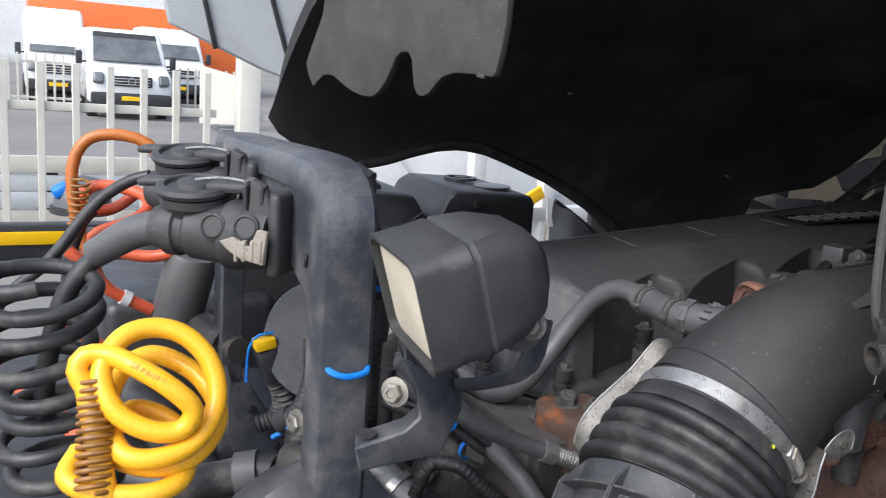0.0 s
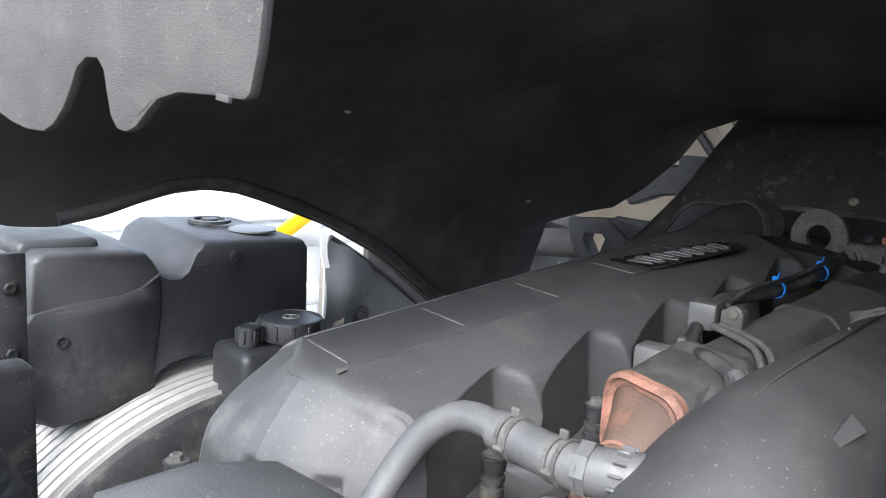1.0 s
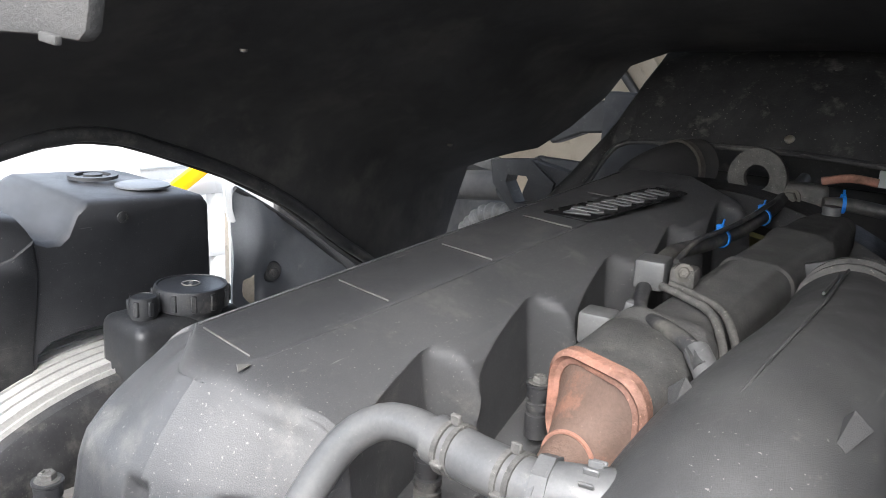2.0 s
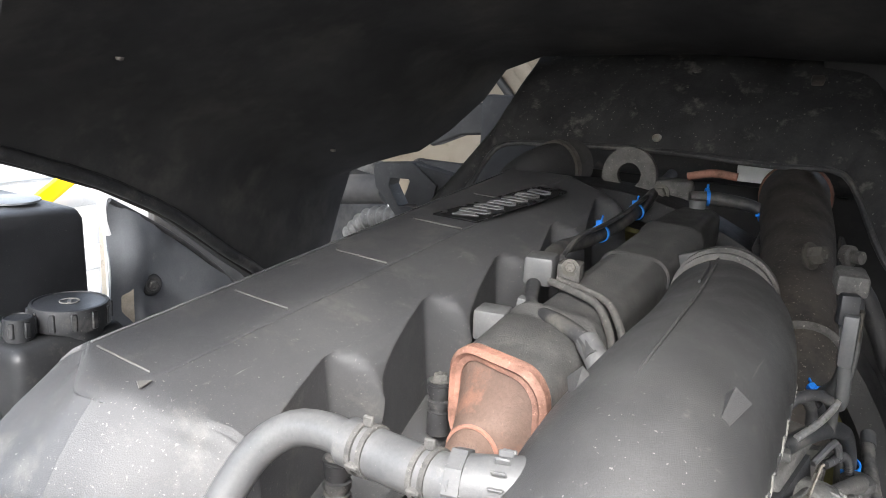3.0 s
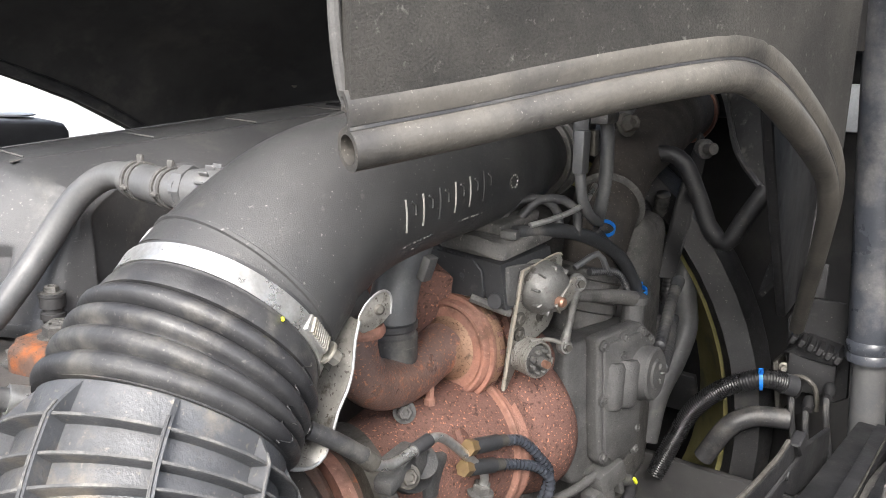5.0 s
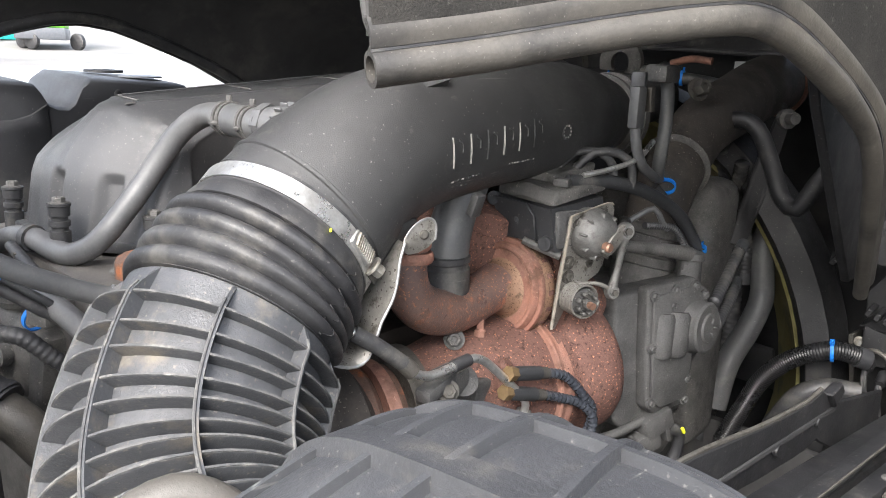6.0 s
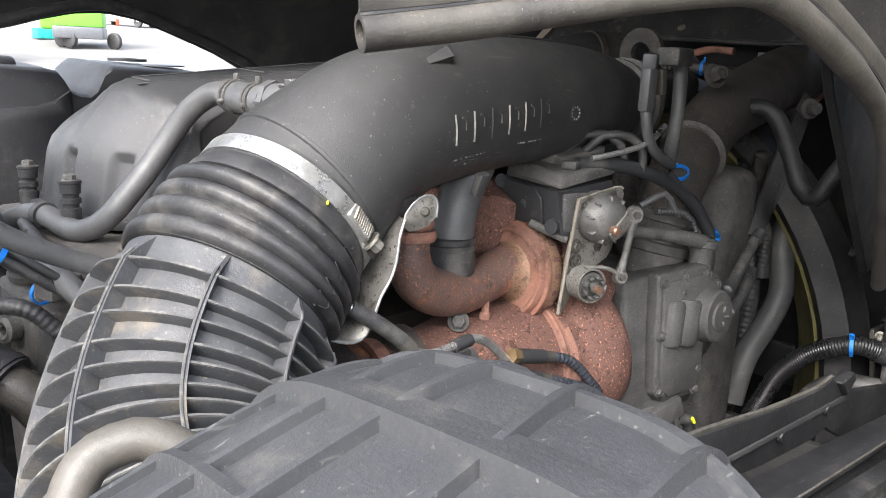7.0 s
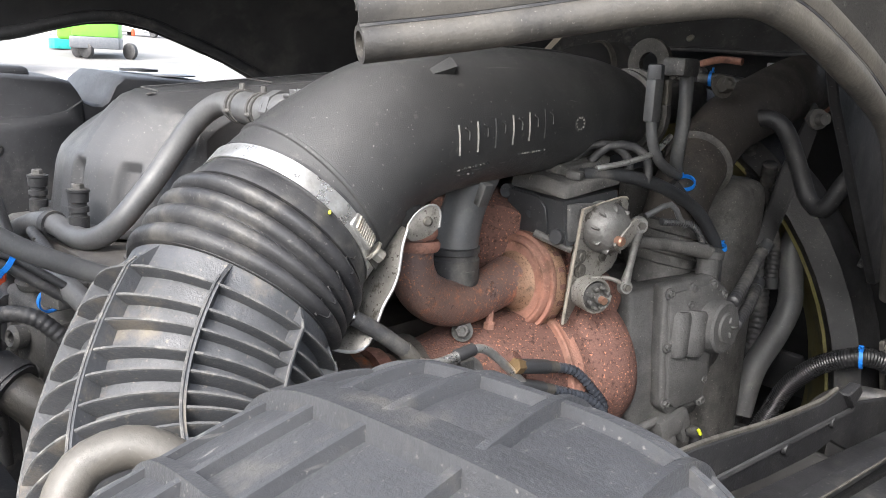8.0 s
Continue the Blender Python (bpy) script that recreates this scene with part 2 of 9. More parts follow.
    engine_block=material("oily_block", (0.07, 0.066, 0.062), 0.55, metal=0.2, scale=25, second=(0.11, 0.1, 0.09), third=(0.2, 0.075, 0.035), third_scale=12, third_spread=(0.58, 0.74), bump=0.3),
    worn_line=material("worn_moulding_line", (0.07, 0.069, 0.066), 0.6, scale=60, second=(0.105, 0.102, 0.097), bump=0.2),
    lime=material("lime_paint", (0.62, 0.66, 0.02), 0.5, scale=20, second=(0.55, 0.6, 0.03), grain=0.05),
    copper=material("coppery_steel", (0.42, 0.24, 0.17), 0.4, metal=0.7, scale=60, second=(0.3, 0.18, 0.13), bump=0.1),
    shield_steel=material("stained_sheet_steel", (0.20, 0.19, 0.172), 0.45, metal=0.45, scale=26, second=(0.27, 0.258, 0.236), spread=(0.38, 0.62), third=(0.085, 0.076, 0.06), third_scale=55, third_spread=(0.52, 0.66), bump=0.35, scratch=(0.5, 0.48, 0.45), flecks=(0.07, 0.06, 0.05), fleck_scale=300, fleck_cut=(0.62, 0.68)),
    worn=material("worn_plastic_edge", (0.2, 0.195, 0.18), 0.6, scale=60, second=(0.3, 0.29, 0.27), bump=0.2),
    shield=material("scuffed_shield", (0.019, 0.019, 0.02), 0.7, scale=20, second=(0.034, 0.034, 0.034), third=(0.11, 0.104, 0.096), third_scale=24, third_spread=(0.56, 0.7), bump=0.4, spec=0.35, flecks=(0.15, 0.145, 0.135), fleck_scale=180, fleck_cut=(0.7, 0.73), scratch=(0.09, 0.087, 0.08)),
    sleeve=material("brown_heat_sleeve", (0.034, 0.029, 0.025), 0.8, scale=20, second=(0.052, 0.044, 0.037), third=(0.02, 0.018, 0.016), third_scale=18, third_spread=(0.5, 0.66), bump=0.4, flecks=(0.12, 0.105, 0.09)),
    tan=material("dusty_beige_hose", (0.07, 0.064, 0.055), 0.5, scale=14, second=(0.1, 0.092, 0.079), third=(0.04, 0.037, 0.033), third_scale=20, third_spread=(0.56, 0.72), bump=0.2, flecks=(0.13, 0.122, 0.11), fleck_scale=420, fleck_cut=(0.68, 0.75)),
    rail=material("oily_black_steel", (0.011, 0.011, 0.012), 0.55, scale=25, second=(0.02, 0.02, 0.021), third=(0.05, 0.047, 0.042), third_scale=22, third_spread=(0.58, 0.74), bump=0.3, spec=0.4, flecks=(0.09, 0.085, 0.078), fleck_scale=260, fleck_cut=(0.68, 0.73), scratch=(0.08, 0.078, 0.074)),
    rib_edge=material("scuffed_rib_edge", (0.055, 0.056, 0.058), 0.8, scale=40, second=(0.105, 0.103, 0.098), third=(0.16, 0.155, 0.142), third_scale=60, third_spread=(0.52, 0.68), bump=0.4),
    glossy_hose=material("glossy_black_hose", (0.012, 0.012, 0.013), 0.3, scale=30, second=(0.02, 0.02, 0.021), third=(0.05, 0.048, 0.044), third_scale=24, third_spread=(0.6, 0.76), bump=0.1),
    manifold=material("rust_stained_iron", (0.095, 0.06, 0.047), 0.8, scale=30, second=(0.14, 0.085, 0.062), third=(0.3, 0.095, 0.03), third_scale=22, third_spread=(0.54, 0.66), bump=0.6, bump_scale=350, spec=0.3, flecks=(0.06, 0.04, 0.03), fleck_scale=260, fleck_cut=(0.64, 0.72)),
    amber=material("amber_nylon", (0.42, 0.12, 0.022), 0.38, scale=25, second=(0.5, 0.16, 0.03), third=(0.25, 0.09, 0.03), third_scale=30, third_spread=(0.55, 0.72), bump=0.08),
    comb=material("dusty_beige_plastic", (0.25, 0.225, 0.185), 0.6, scale=60, second=(0.32, 0.29, 0.245), third=(0.12, 0.108, 0.09), third_scale=60, third_spread=(0.55, 0.7), bump=0.3),
    cooler_end=material("heat_browned_casting", (0.085, 0.056, 0.044), 0.65, scale=14, second=(0.125, 0.082, 0.064), spread=(0.35, 0.65), third=(0.20, 0.10, 0.068), third_scale=22, third_spread=(0.55, 0.72), bump=0.5, spec=0.35, scratch=(0.2, 0.14, 0.11)),
    worn_print=material("faded_print", (0.3, 0.12, 0.01), 0.5, scale=300, second=(0.5, 0.24, 0.012), spread=(0.4, 0.6)),
    guard=material("dirty_spring_wire", (0.3, 0.13, 0.02), 0.5, scale=40, second=(0.16, 0.08, 0.03), bump=0.1),
    sooty=material("sooty_casting", (0.045, 0.0445, 0.044), 0.65, scale=40, second=(0.072, 0.071, 0.069), third=(0.088, 0.084, 0.077), third_scale=30, third_spread=(0.58, 0.74), bump=0.5, bump_scale=420, grain=0.3, flecks=(0.13, 0.125, 0.115), fleck_scale=300, fleck_cut=(0.68, 0.74)),
    braid=material("braided_steel", (0.5, 0.49, 0.46), 0.35, metal=0.9, scale=400, second=(0.2, 0.2, 0.19), bump=0.5, bump_scale=900),
)


# ---- building helpers ----
def thing(name, at, label, category, group="", kind=""):
    ob = new(name)
    ob.location = at
    ob.empty_display_size = 0.05
    return tagged(ob, label, category, group, kind)


def root_place(ob):
    while ob.parent:
        ob = ob.parent
    return Vector(ob.location)


def link_mesh(name, bm, mat, parent=None, label="", sharp=38.0, smooth=True):
    """One mesh object from a bmesh made in world metres."""
    me = bpy.data.meshes.new(name)
    bmesh.ops.recalc_face_normals(bm, faces=bm.faces)
    if parent:
        bmesh.ops.translate(bm, verts=bm.verts, vec=-root_place(parent))
    bm.to_mesh(me)
    bm.free()
    me.materials.append(M[mat] if isinstance(mat, str) else mat)
    if smooth:
        me.polygons.foreach_set("use_smooth", [True] * len(me.polygons))
        me.set_sharp_from_angle(angle=radians(sharp))
    ob = new(name, me)
    if parent:
        ob.parent = parent
    if label:
        ob["label"] = label
    return ob


def part(name, bm, mat, parent, label="", sharp=38.0, smooth=True):
    return link_mesh(name, bm, mat, parent, label, sharp, smooth)


def solo(name, bm, mat, label, category, group="", kind="", sharp=38.0):
    """A thing that is one mesh."""
    return tagged(link_mesh(name, bm, mat, None, "", sharp), label, category, group, kind)


def spline(points, step=0.012, closed=False):
    """A smooth line through the points, at about even steps."""
    p = [Vector(q) for q in points]
    if len(p) == 2:
        n = max(2, int((p[1] - p[0]).length / step))
        return [p[0].lerp(p[1], k / n) for k in range(n + 1)]
    ends = (p[-1], p[0], p[1]) if closed else (p[0] * 2 - p[1], p[-1] * 2 - p[-2])
    q = [ends[0], *p, *ends[1:]] if closed else [ends[0], *p, ends[1]]
    out = []
    for a, b, c, d in zip(q, q[1:], q[2:], q[3:]):
        n = max(2, int((c - b).length / step))
        for k in range(n):
            t = k / n
            out.append(0.5 * ((2 * b) + (c - a) * t + (2 * a - 5 * b + 4 * c - d) * t * t + (3 * b - a - 3 * c + d) * t ** 3))
    if not closed:
        out.append(p[-1])
    return out


def frames_along(line, up=(0, 0, 1)):
    """Tangent and two normals at each point of a line, without twist."""
    out, n1 = [], None
    for k, p in enumerate(line):
        t = (line[min(k + 1, len(line) - 1)] - line[max(k - 1, 0)]).normalized()
        if n1 is None:
            n1 = Vector(up) if abs(t.dot(Vector(up))) < 0.95 else Vector((1, 0, 0))
        n1 = (n1 - t * n1.dot(t)).normalized()
        out.append((t, n1, t.cross(n1)))
    return out


def tube(points, radius, seg=14, step=0.012, caps=True, bm=None, closed=False, straight=False, up=(0, 0, 1), squash=1.0):
    """A round tube. radius: a number, a list over the given points, or a function of the length from the start."""
    bm = bm or bmesh.new()
    line = [Vector(p) for p in points] if straight else spline(points, step, closed)
    far = [0.0]
    for a, b in zip(line, line[1:]):
        far.append(far[-1] + (b - a).length)
    if callable(radius):
        rad = [radius(s) for s in far]
    elif isinstance(radius, (list, tuple)):
        rad = [float(v) for v in np.interp(np.linspace(0, 1, len(line)), np.linspace(0, 1, len(radius)), radius)]
    else:
        rad = [radius] * len(line)
    rings = []
    for p, (t, a, b), r in zip(line, frames_along(line, up), rad):
        rings.append([bm.verts.new(p + r * (math.cos(w) * a * squash + math.sin(w) * b)) for w in (2 * math.pi * k / seg for k in range(seg))])
    pairs = list(zip(rings, rings[1:])) + ([(rings[-1], rings[0])] if closed else [])
    for r0, r1 in pairs:
        for k in range(seg):
            bm.faces.new((r0[k], r0[(k + 1) % seg], r1[(k + 1) % seg], r1[k]))
    if caps and not closed:
        bm.faces.new(rings[0][::-1])
        bm.faces.new(rings[-1])
    return bm


def axes_to(way, up=(0, 0, 1)):
    """A turn whose z runs along way."""
    z = Vector(way).normalized()
    u = Vector(up) if abs(z.dot(Vector(up))) < 0.97 else Vector((0, 1, 0))
    x = u.cross(z).normalized()
    return Matrix((x, z.cross(x), z)).transposed().to_4x4()


def lathe(profile, at, way, seg=28, bm=None):
    """A turned body: (radius, height) pairs round the axis way from at."""
    bm = bm or bmesh.new()
    m = Matrix.Translation(at) @ axes_to(way)
    rings = []
    for r, h in profile:
        if r < 1e-6:
            rings.append([bm.verts.new(m @ Vector((0, 0, h)))])
        else:
            rings.append([bm.verts.new(m @ Vector((r * math.cos(w), r * math.sin(w), h))) for w in (2 * math.pi * k / seg for k in range(seg))])
    for a, b in zip(rings, rings[1:]):
        for k in range(seg):
            j = (k + 1) % seg
            if len(a) == 1 and len(b) > 1:
                bm.faces.new((a[0], b[j], b[k]))
            elif len(b) == 1 and len(a) > 1:
                bm.faces.new((a[k], a[j], b[0]))
            elif len(a) > 1:
                bm.faces.new((a[k], a[j], b[j], b[k]))
    for ring, turn in ((rings[0], -1), (rings[-1], 1)):
        if len(ring) > 1 and profile[0] != profile[-1]:
            bm.faces.new(ring[::turn])
    return bm


def block(size, m, bevel=0.004, seg=2, bm=None):
    """A bevelled block of that size at the pose m."""
    own = bmesh.new()
    bmesh.ops.create_cube(own, size=1.0, matrix=Matrix.Diagonal((*size, 1)))
    if bevel:
        bmesh.ops.bevel(own, geom=list(own.edges), offset=min(bevel, 0.45 * min(size)), segments=seg, profile=0.5, affect="EDGES")
    bmesh.ops.transform(own, matrix=m, verts=own.verts)
    if bm is None:
        return own
    me = bpy.data.meshes.new("tmp")
    own.to_mesh(me)
    own.free()
    bm.from_mesh(me)
    bpy.data.meshes.remove(me)
    return bm


def slab(outline, depth, bevel=0.002, seg=1, bm=None):
    """A plate: a flat closed outline of points in the world, pushed by the vector depth."""
    own = bmesh.new()
    vs = [own.verts.new(p) for p in outline]
    own.faces.new(vs)
    res = bmesh.ops.extrude_face_region(own, geom=list(own.faces))
    bmesh.ops.translate(own, verts=[v for v in res["geom"] if isinstance(v, bmesh.types.BMVert)], vec=depth)
    bmesh.ops.recalc_face_normals(own, faces=own.faces)
    if bevel:
        rim = [e for e in own.edges if len(e.link_faces) == 2 and e.calc_face_angle(0) > 0.7]
        bmesh.ops.bevel(own, geom=rim, offset=bevel, segments=seg, profile=0.5, affect="EDGES")
    if bm is None:
        return own
    me = bpy.data.meshes.new("tmp")
    own.to_mesh(me)
    own.free()
    bm.from_mesh(me)
    bpy.data.meshes.remove(me)
    return bm


def sheet(rows, thick=0.0, bm=None):
    """A curved sheet from rows of points; thick gives it a back, pushed along its normals."""
    bm = bm or bmesh.new()
    grid = [[bm.verts.new(p) for p in row] for row in rows]
    faces = [bm.faces.new((a[k], a[k + 1], b[k + 1], b[k])) for a, b in zip(grid, grid[1:]) for k in range(len(a) - 1)]
    if thick:
        bm.normal_update()
        bmesh.ops.solidify(bm, geom=faces, thickness=thick)
    return bm


def hex_bolt(at, way, r=0.007, h=0.006, washer=True, bm=None):
    bm = bm or bmesh.new()
    if washer:
        lathe([(0, -0.001), (r * 1.45, -0.001), (r * 1.45, 0.0015), (r * 1.1, 0.002)], at, way, 16, bm)
    lathe([(r * 1.1, 0.0), (r, 0.001), (r, h * 0.85), (r * 0.82, h), (r * 0.5, h), (r * 0.45, h * 0.85), (0, h * 0.85)], at, way, 6, bm)
    return bm


def arc(c, a, b, r, start, stop, n=12):
    """Points on a circle round c in the plane of the unit vectors a and b."""
    c, a, b = Vector(c), Vector(a), Vector(b)
    return [c + r * (math.cos(radians(start + (stop - start) * k / n)) * a + math.sin(radians(start + (stop - start) * k / n)) * b) for k in range(n + 1)]


def zip_tie(at, way, r, name="cable_tie", twist=0.0):
    """A blue tie round a bundle: strap, head and cut tail."""
    t = thing(name, at, "blue nylon cable tie pulled tight round a bundle", "cable tie", "cable ties")
    part("strap", lathe([(r, -0.0028), (r + 0.0018, -0.0028), (r + 0.0018, 0.0028), (r, 0.0028), (r, -0.0028)], at, way, 18), "blue", t)
    m = Matrix.Translation(at) @ axes_to(way) @ pose(0, 0, 0, 0, 0, twist)
    part("head", block((0.007, 0.009, 0.008), m @ pose(r + 0.004, 0, 0), 0.001, 1), "blue", t)
    part("tail", block((0.011, 0.002, 0.004), m @ pose(r + 0.009, 0.004, 0.001, 0, 0, 20), 0.0005, 1), "blue", t)
    return t


# ---- ground ----
GROUND = 0.42


def yard_z(x, y):
    """Height of the yard's surface."""
    d = math.hypot(x, y) if y > 6 else 0.0
    return GROUND + 0.045 * min(50.0, max(0.0, d - 24.0)) * min(1.0, max(0.0, (y - 6.0) / 5.0))


def build_ground():
    """The yard: level round the truck, rising gently far off on the near side."""
    line = [0.0, 5.0, 10.0, 15.0, 20.0, 24.0, 27.0, 30.0, 34.0, 38.0, 42.0, 46.0, 52.0, 60.0, 70.0, 80.0, 110.0, 200.0, 420.0, 900.0]
    cuts = [-v for v in line[:0:-1]] + line
    rows = [[Vector((x, y, yard_z(x, y))) for y in cuts] for x in cuts]
    solo("ground", sheet(rows), "asphalt", "pale concrete yard, sunlit", "ground", kind="structure")


# ---- underside of the tilted cab ----
def cab_liner_profiles():
    """Cross sections (x, z) of the black liner from its lower rim to the roof, at distances y."""
    rear = [(-1.486, 1.855), (-1.456, 1.878), (-1.432, 1.898), (-1.405, 1.92), (-1.368, 1.95), (-1.318, 1.99), (-1.284, 2.014), (-1.252, 2.037), (-1.195, 2.07), (-1.097, 2.16), (-0.750, 2.36), (-0.320, 2.40)]
    mid = [(-1.5, 1.75), (-1.49, 1.80), (-1.46, 1.845), (-1.42, 1.88), (-1.37, 1.915), (-1.32, 1.945), (-1.28, 1.975), (-1.24, 2.0), (-1.18, 2.03), (-1.08, 2.08), (-0.77, 2.28), (-0.27, 2.32)]
    front = [(-1.65, 1.505), (-1.617, 1.607), (-1.589, 1.680), (-1.560, 1.712), (-1.478, 1.719), (-1.397, 1.740), (-1.315, 1.796), (-1.231, 1.872), (-1.183, 1.937), (-1.098, 1.969), (-0.77, 1.985), (-0.30, 1.98)]
    return rear, mid, front


RIM = [(0.451, -1.470, 1.853), (0.475, -1.475, 1.822), (0.50, -1.48, 1.808), (0.53, -1.49, 1.776), (0.59, -1.5, 1.756), (0.65, -1.5, 1.752), (0.71, -1.5, 1.762), (0.77, -1.5, 1.780), (0.83, -1.5, 1.795),
       (0.89, -1.5, 1.800), (0.95, -1.5, 1.791), (1.00, -1.5, 1.775), (1.13, -1.5, 1.727), (1.265, -1.5, 1.658), (1.395, -1.5, 1.566), (1.49, -1.51, 1.505), (1.62, -1.55, 1.40), (1.76, -1.59, 1.365), (1.86, -1.63, 1.42), (1.92, -1.65, 1.505)]


def build_cab():
    cab = thing("truck_cab", (-0.8, 1.2, 2.2), "tilted truck cab with black lined underside and engine tunnel", "truck cab")
    rear, mid, front = cab_liner_profiles()
    ry, rx, rz = zip(*RIM)
    rows = []
    for y in np.linspace(0.451, 1.92, 66):
        a = min(1.0, max(0.0, (y - 0.451) / 0.42))
        a = a * a * (3 - 2 * a)
        b = min(1.0, max(0.0, (y - 1.0) / 0.92))
        b = b * b * (3 - 2 * b)
        row = []
        xl, zl = float(np.interp(y, ry, rx)), float(np.interp(y, ry, rz))
        base = Vector(rear[0]).lerp(Vector(mid[0]), a).lerp(Vector(front[0]), b)
        shift = Vector((xl, zl)) - base
        prof = [Vector(r).lerp(Vector(m), a).lerp(Vector(f), b) for r, m, f in zip(rear, mid, front)]
        for k, p in enumerate(prof):
            q = p + shift * max(0.0, 1 - k / 4.5)
            wob = 0.008 * noise.noise(Vector((q.x * 5, y * 5, q.y * 5))) * (1 if 0 < k < 11 else 0)
            row.append(Vector((q.x + wob, y, q.y + wob)))
        fine = []
        for p0, p1 in zip(row, row[1:]):
            fine += [p0, p0.lerp(p1, 0.5)]
        rows.append(fine + [row[-1]])
    bm = sheet(rows)
    faces = list(bm.faces)
    bm.normal_update()
    up = sum((f.normal.z for f in faces))
    bmesh.ops.solidify(bm, geom=faces, thickness=0.03 if up < 0 else -0.03)
    liner = part("liner", bm, "liner", cab, "black felt-like liner with dusty scuffs", 60)
    part("wheel_arch_edge", tube([(x + 0.010, y, z + 0.014) for y, x, z in RIM[5:17]], 0.011, 10), "rubber", cab, "rounded black rubber edging")
    for x, y, z in ((-1.30, 1.02, 1.955), (-1.22, 1.45, 1.975), (-1.40, 1.60, 1.78)):
        part("stud", lathe([(0, -0.012), (0.006, -0.012), (0.005, -0.016), (0, -0.017)], (x, y, z), (0, 0, 1), 10), "zinc", liner)
    # roof of the tunnel beside the flap, closing it upward, and the cab floor above
    part("tunnel_side", sheet([[(-0.325, y, 2.45 - 0.2 * (y - 0.42)), (-0.31 + 0.03 * (y - 0.6), y, 1.99), (-0.305 + 0.03 * (y - 0.6), y, 1.88)] for y in np.linspace(0.66, 1.5, 12)], 0.01), "liner", cab)
    part("floor_pan", block((1.36, 1.42, 0.05), pose(-1.0, 1.14, 2.52, -6, 0, 0), 0.01), "liner", cab)
    # wall and block out of view, added to keep sky light off the front right
    part("side_panel", block((0.04, 1.32, 1.45), pose(0.36, 1.51, 1.62), 0.01), "liner", cab)
    part("footwell", block((0.62, 0.80, 0.40), pose(0.21, 1.62, 2.16), 0.03, 3), "liner", cab)
    part("front_wall", slab([(-0.56, 1.945, 1.93), (-0.50, 1.945, 1.90), (-0.44, 1.945, 1.86), (-0.36, 1.945, 1.86), (-0.05, 1.945, 1.90), (-0.05, 1.945, 2.3), (-0.56, 1.945, 2.3)], (0, 0.02, 0), 0.004), "liner", cab)
    # upright and flat blocks added behind the arch's top to stop sky light there
    part("bulkhead", block((1.5, 0.03, 0.55), pose(-0.55, 2.11, 2.26), 0.006), "liner", cab)
    part("bulkhead_floor", block((1.0, 0.20, 0.03), pose(-0.66, 2.01, 2.035), 0.006), "liner", cab)
    part("side_wall", sheet([[(-0.27 + 0.16 * s, 1.48 + 0.46 * s, z) for z in (1.86, 1.95, 2.05, 2.2)] for s in (0, 0.3, 0.6, 1.0)], 0.01), "liner", cab)
    return cab


def build_mat(cab):
    """Grey insulating foam with a wavy lower edge that hangs at the rear of the tunnel."""
    line = [(-1.213, 0.459, 2.036), (-1.257, 0.454, 1.974), (-1.266, 0.453, 1.958), (-1.254, 0.454, 1.938), (-1.235, 0.456, 1.921), (-1.218, 0.458, 1.932), (-1.200, 0.460, 1.941), (-1.181, 0.462, 1.943), (-1.162, 0.464, 1.941),
            (-1.134, 0.467, 1.931), (-1.103, 0.471, 1.922), (-1.072, 0.474, 1.917), (-1.040, 0.478, 1.917), (-1.021, 0.480, 1.925), (-1.004, 0.482, 1.939), (-0.989, 0.483, 1.957), (-0.978, 0.484, 1.974), (-0.964, 0.486, 1.982), (-0.948, 0.488, 1.982),
            (-0.938, 0.489, 1.973), (-0.933, 0.489, 1.958), (-0.927, 0.490, 1.937), (-0.917, 0.491, 1.927), (-0.904, 0.493, 1.926), (-0.890, 0.494, 1.931), (-0.876, 0.496, 1.943), (-0.860, 0.497, 1.953), (-0.835, 0.500, 1.959), (-0.795, 0.504, 1.959),
            (-0.757, 0.508, 1.957), (-0.751, 0.509, 1.962), (-0.744, 0.510, 1.990), (-0.739, 0.510, 2.020), (-0.742, 0.510, 2.360), (-1.171, 0.462, 2.250)]
    mat = part("insulation_mat", slab(line, Vector((0.03, 0.009, 0)).cross(Vector((0, 0, 1))).normalized() * -0.012, 0.003, 2), "foam", cab, "grey foam insulation with a wavy cut edge")
    part("frayed_corner", block((0.014, 0.004, 0.005), pose(-0.768, 0.500, 1.958, 0, 8, 7), 0.001), "foam", mat)


# lower edge of the side flap: y, x, z
FLAP = [(0.585, -0.292, 1.790), (0.66, -0.262, 1.803), (0.75, -0.22, 1.822), (0.82, -0.19, 1.834), (0.87, -0.172, 1.838), (0.92, -0.163, 1.828), (0.98, -0.157, 1.806), (1.05, -0.151, 1.775), (1.11, -0.148, 1.742)]


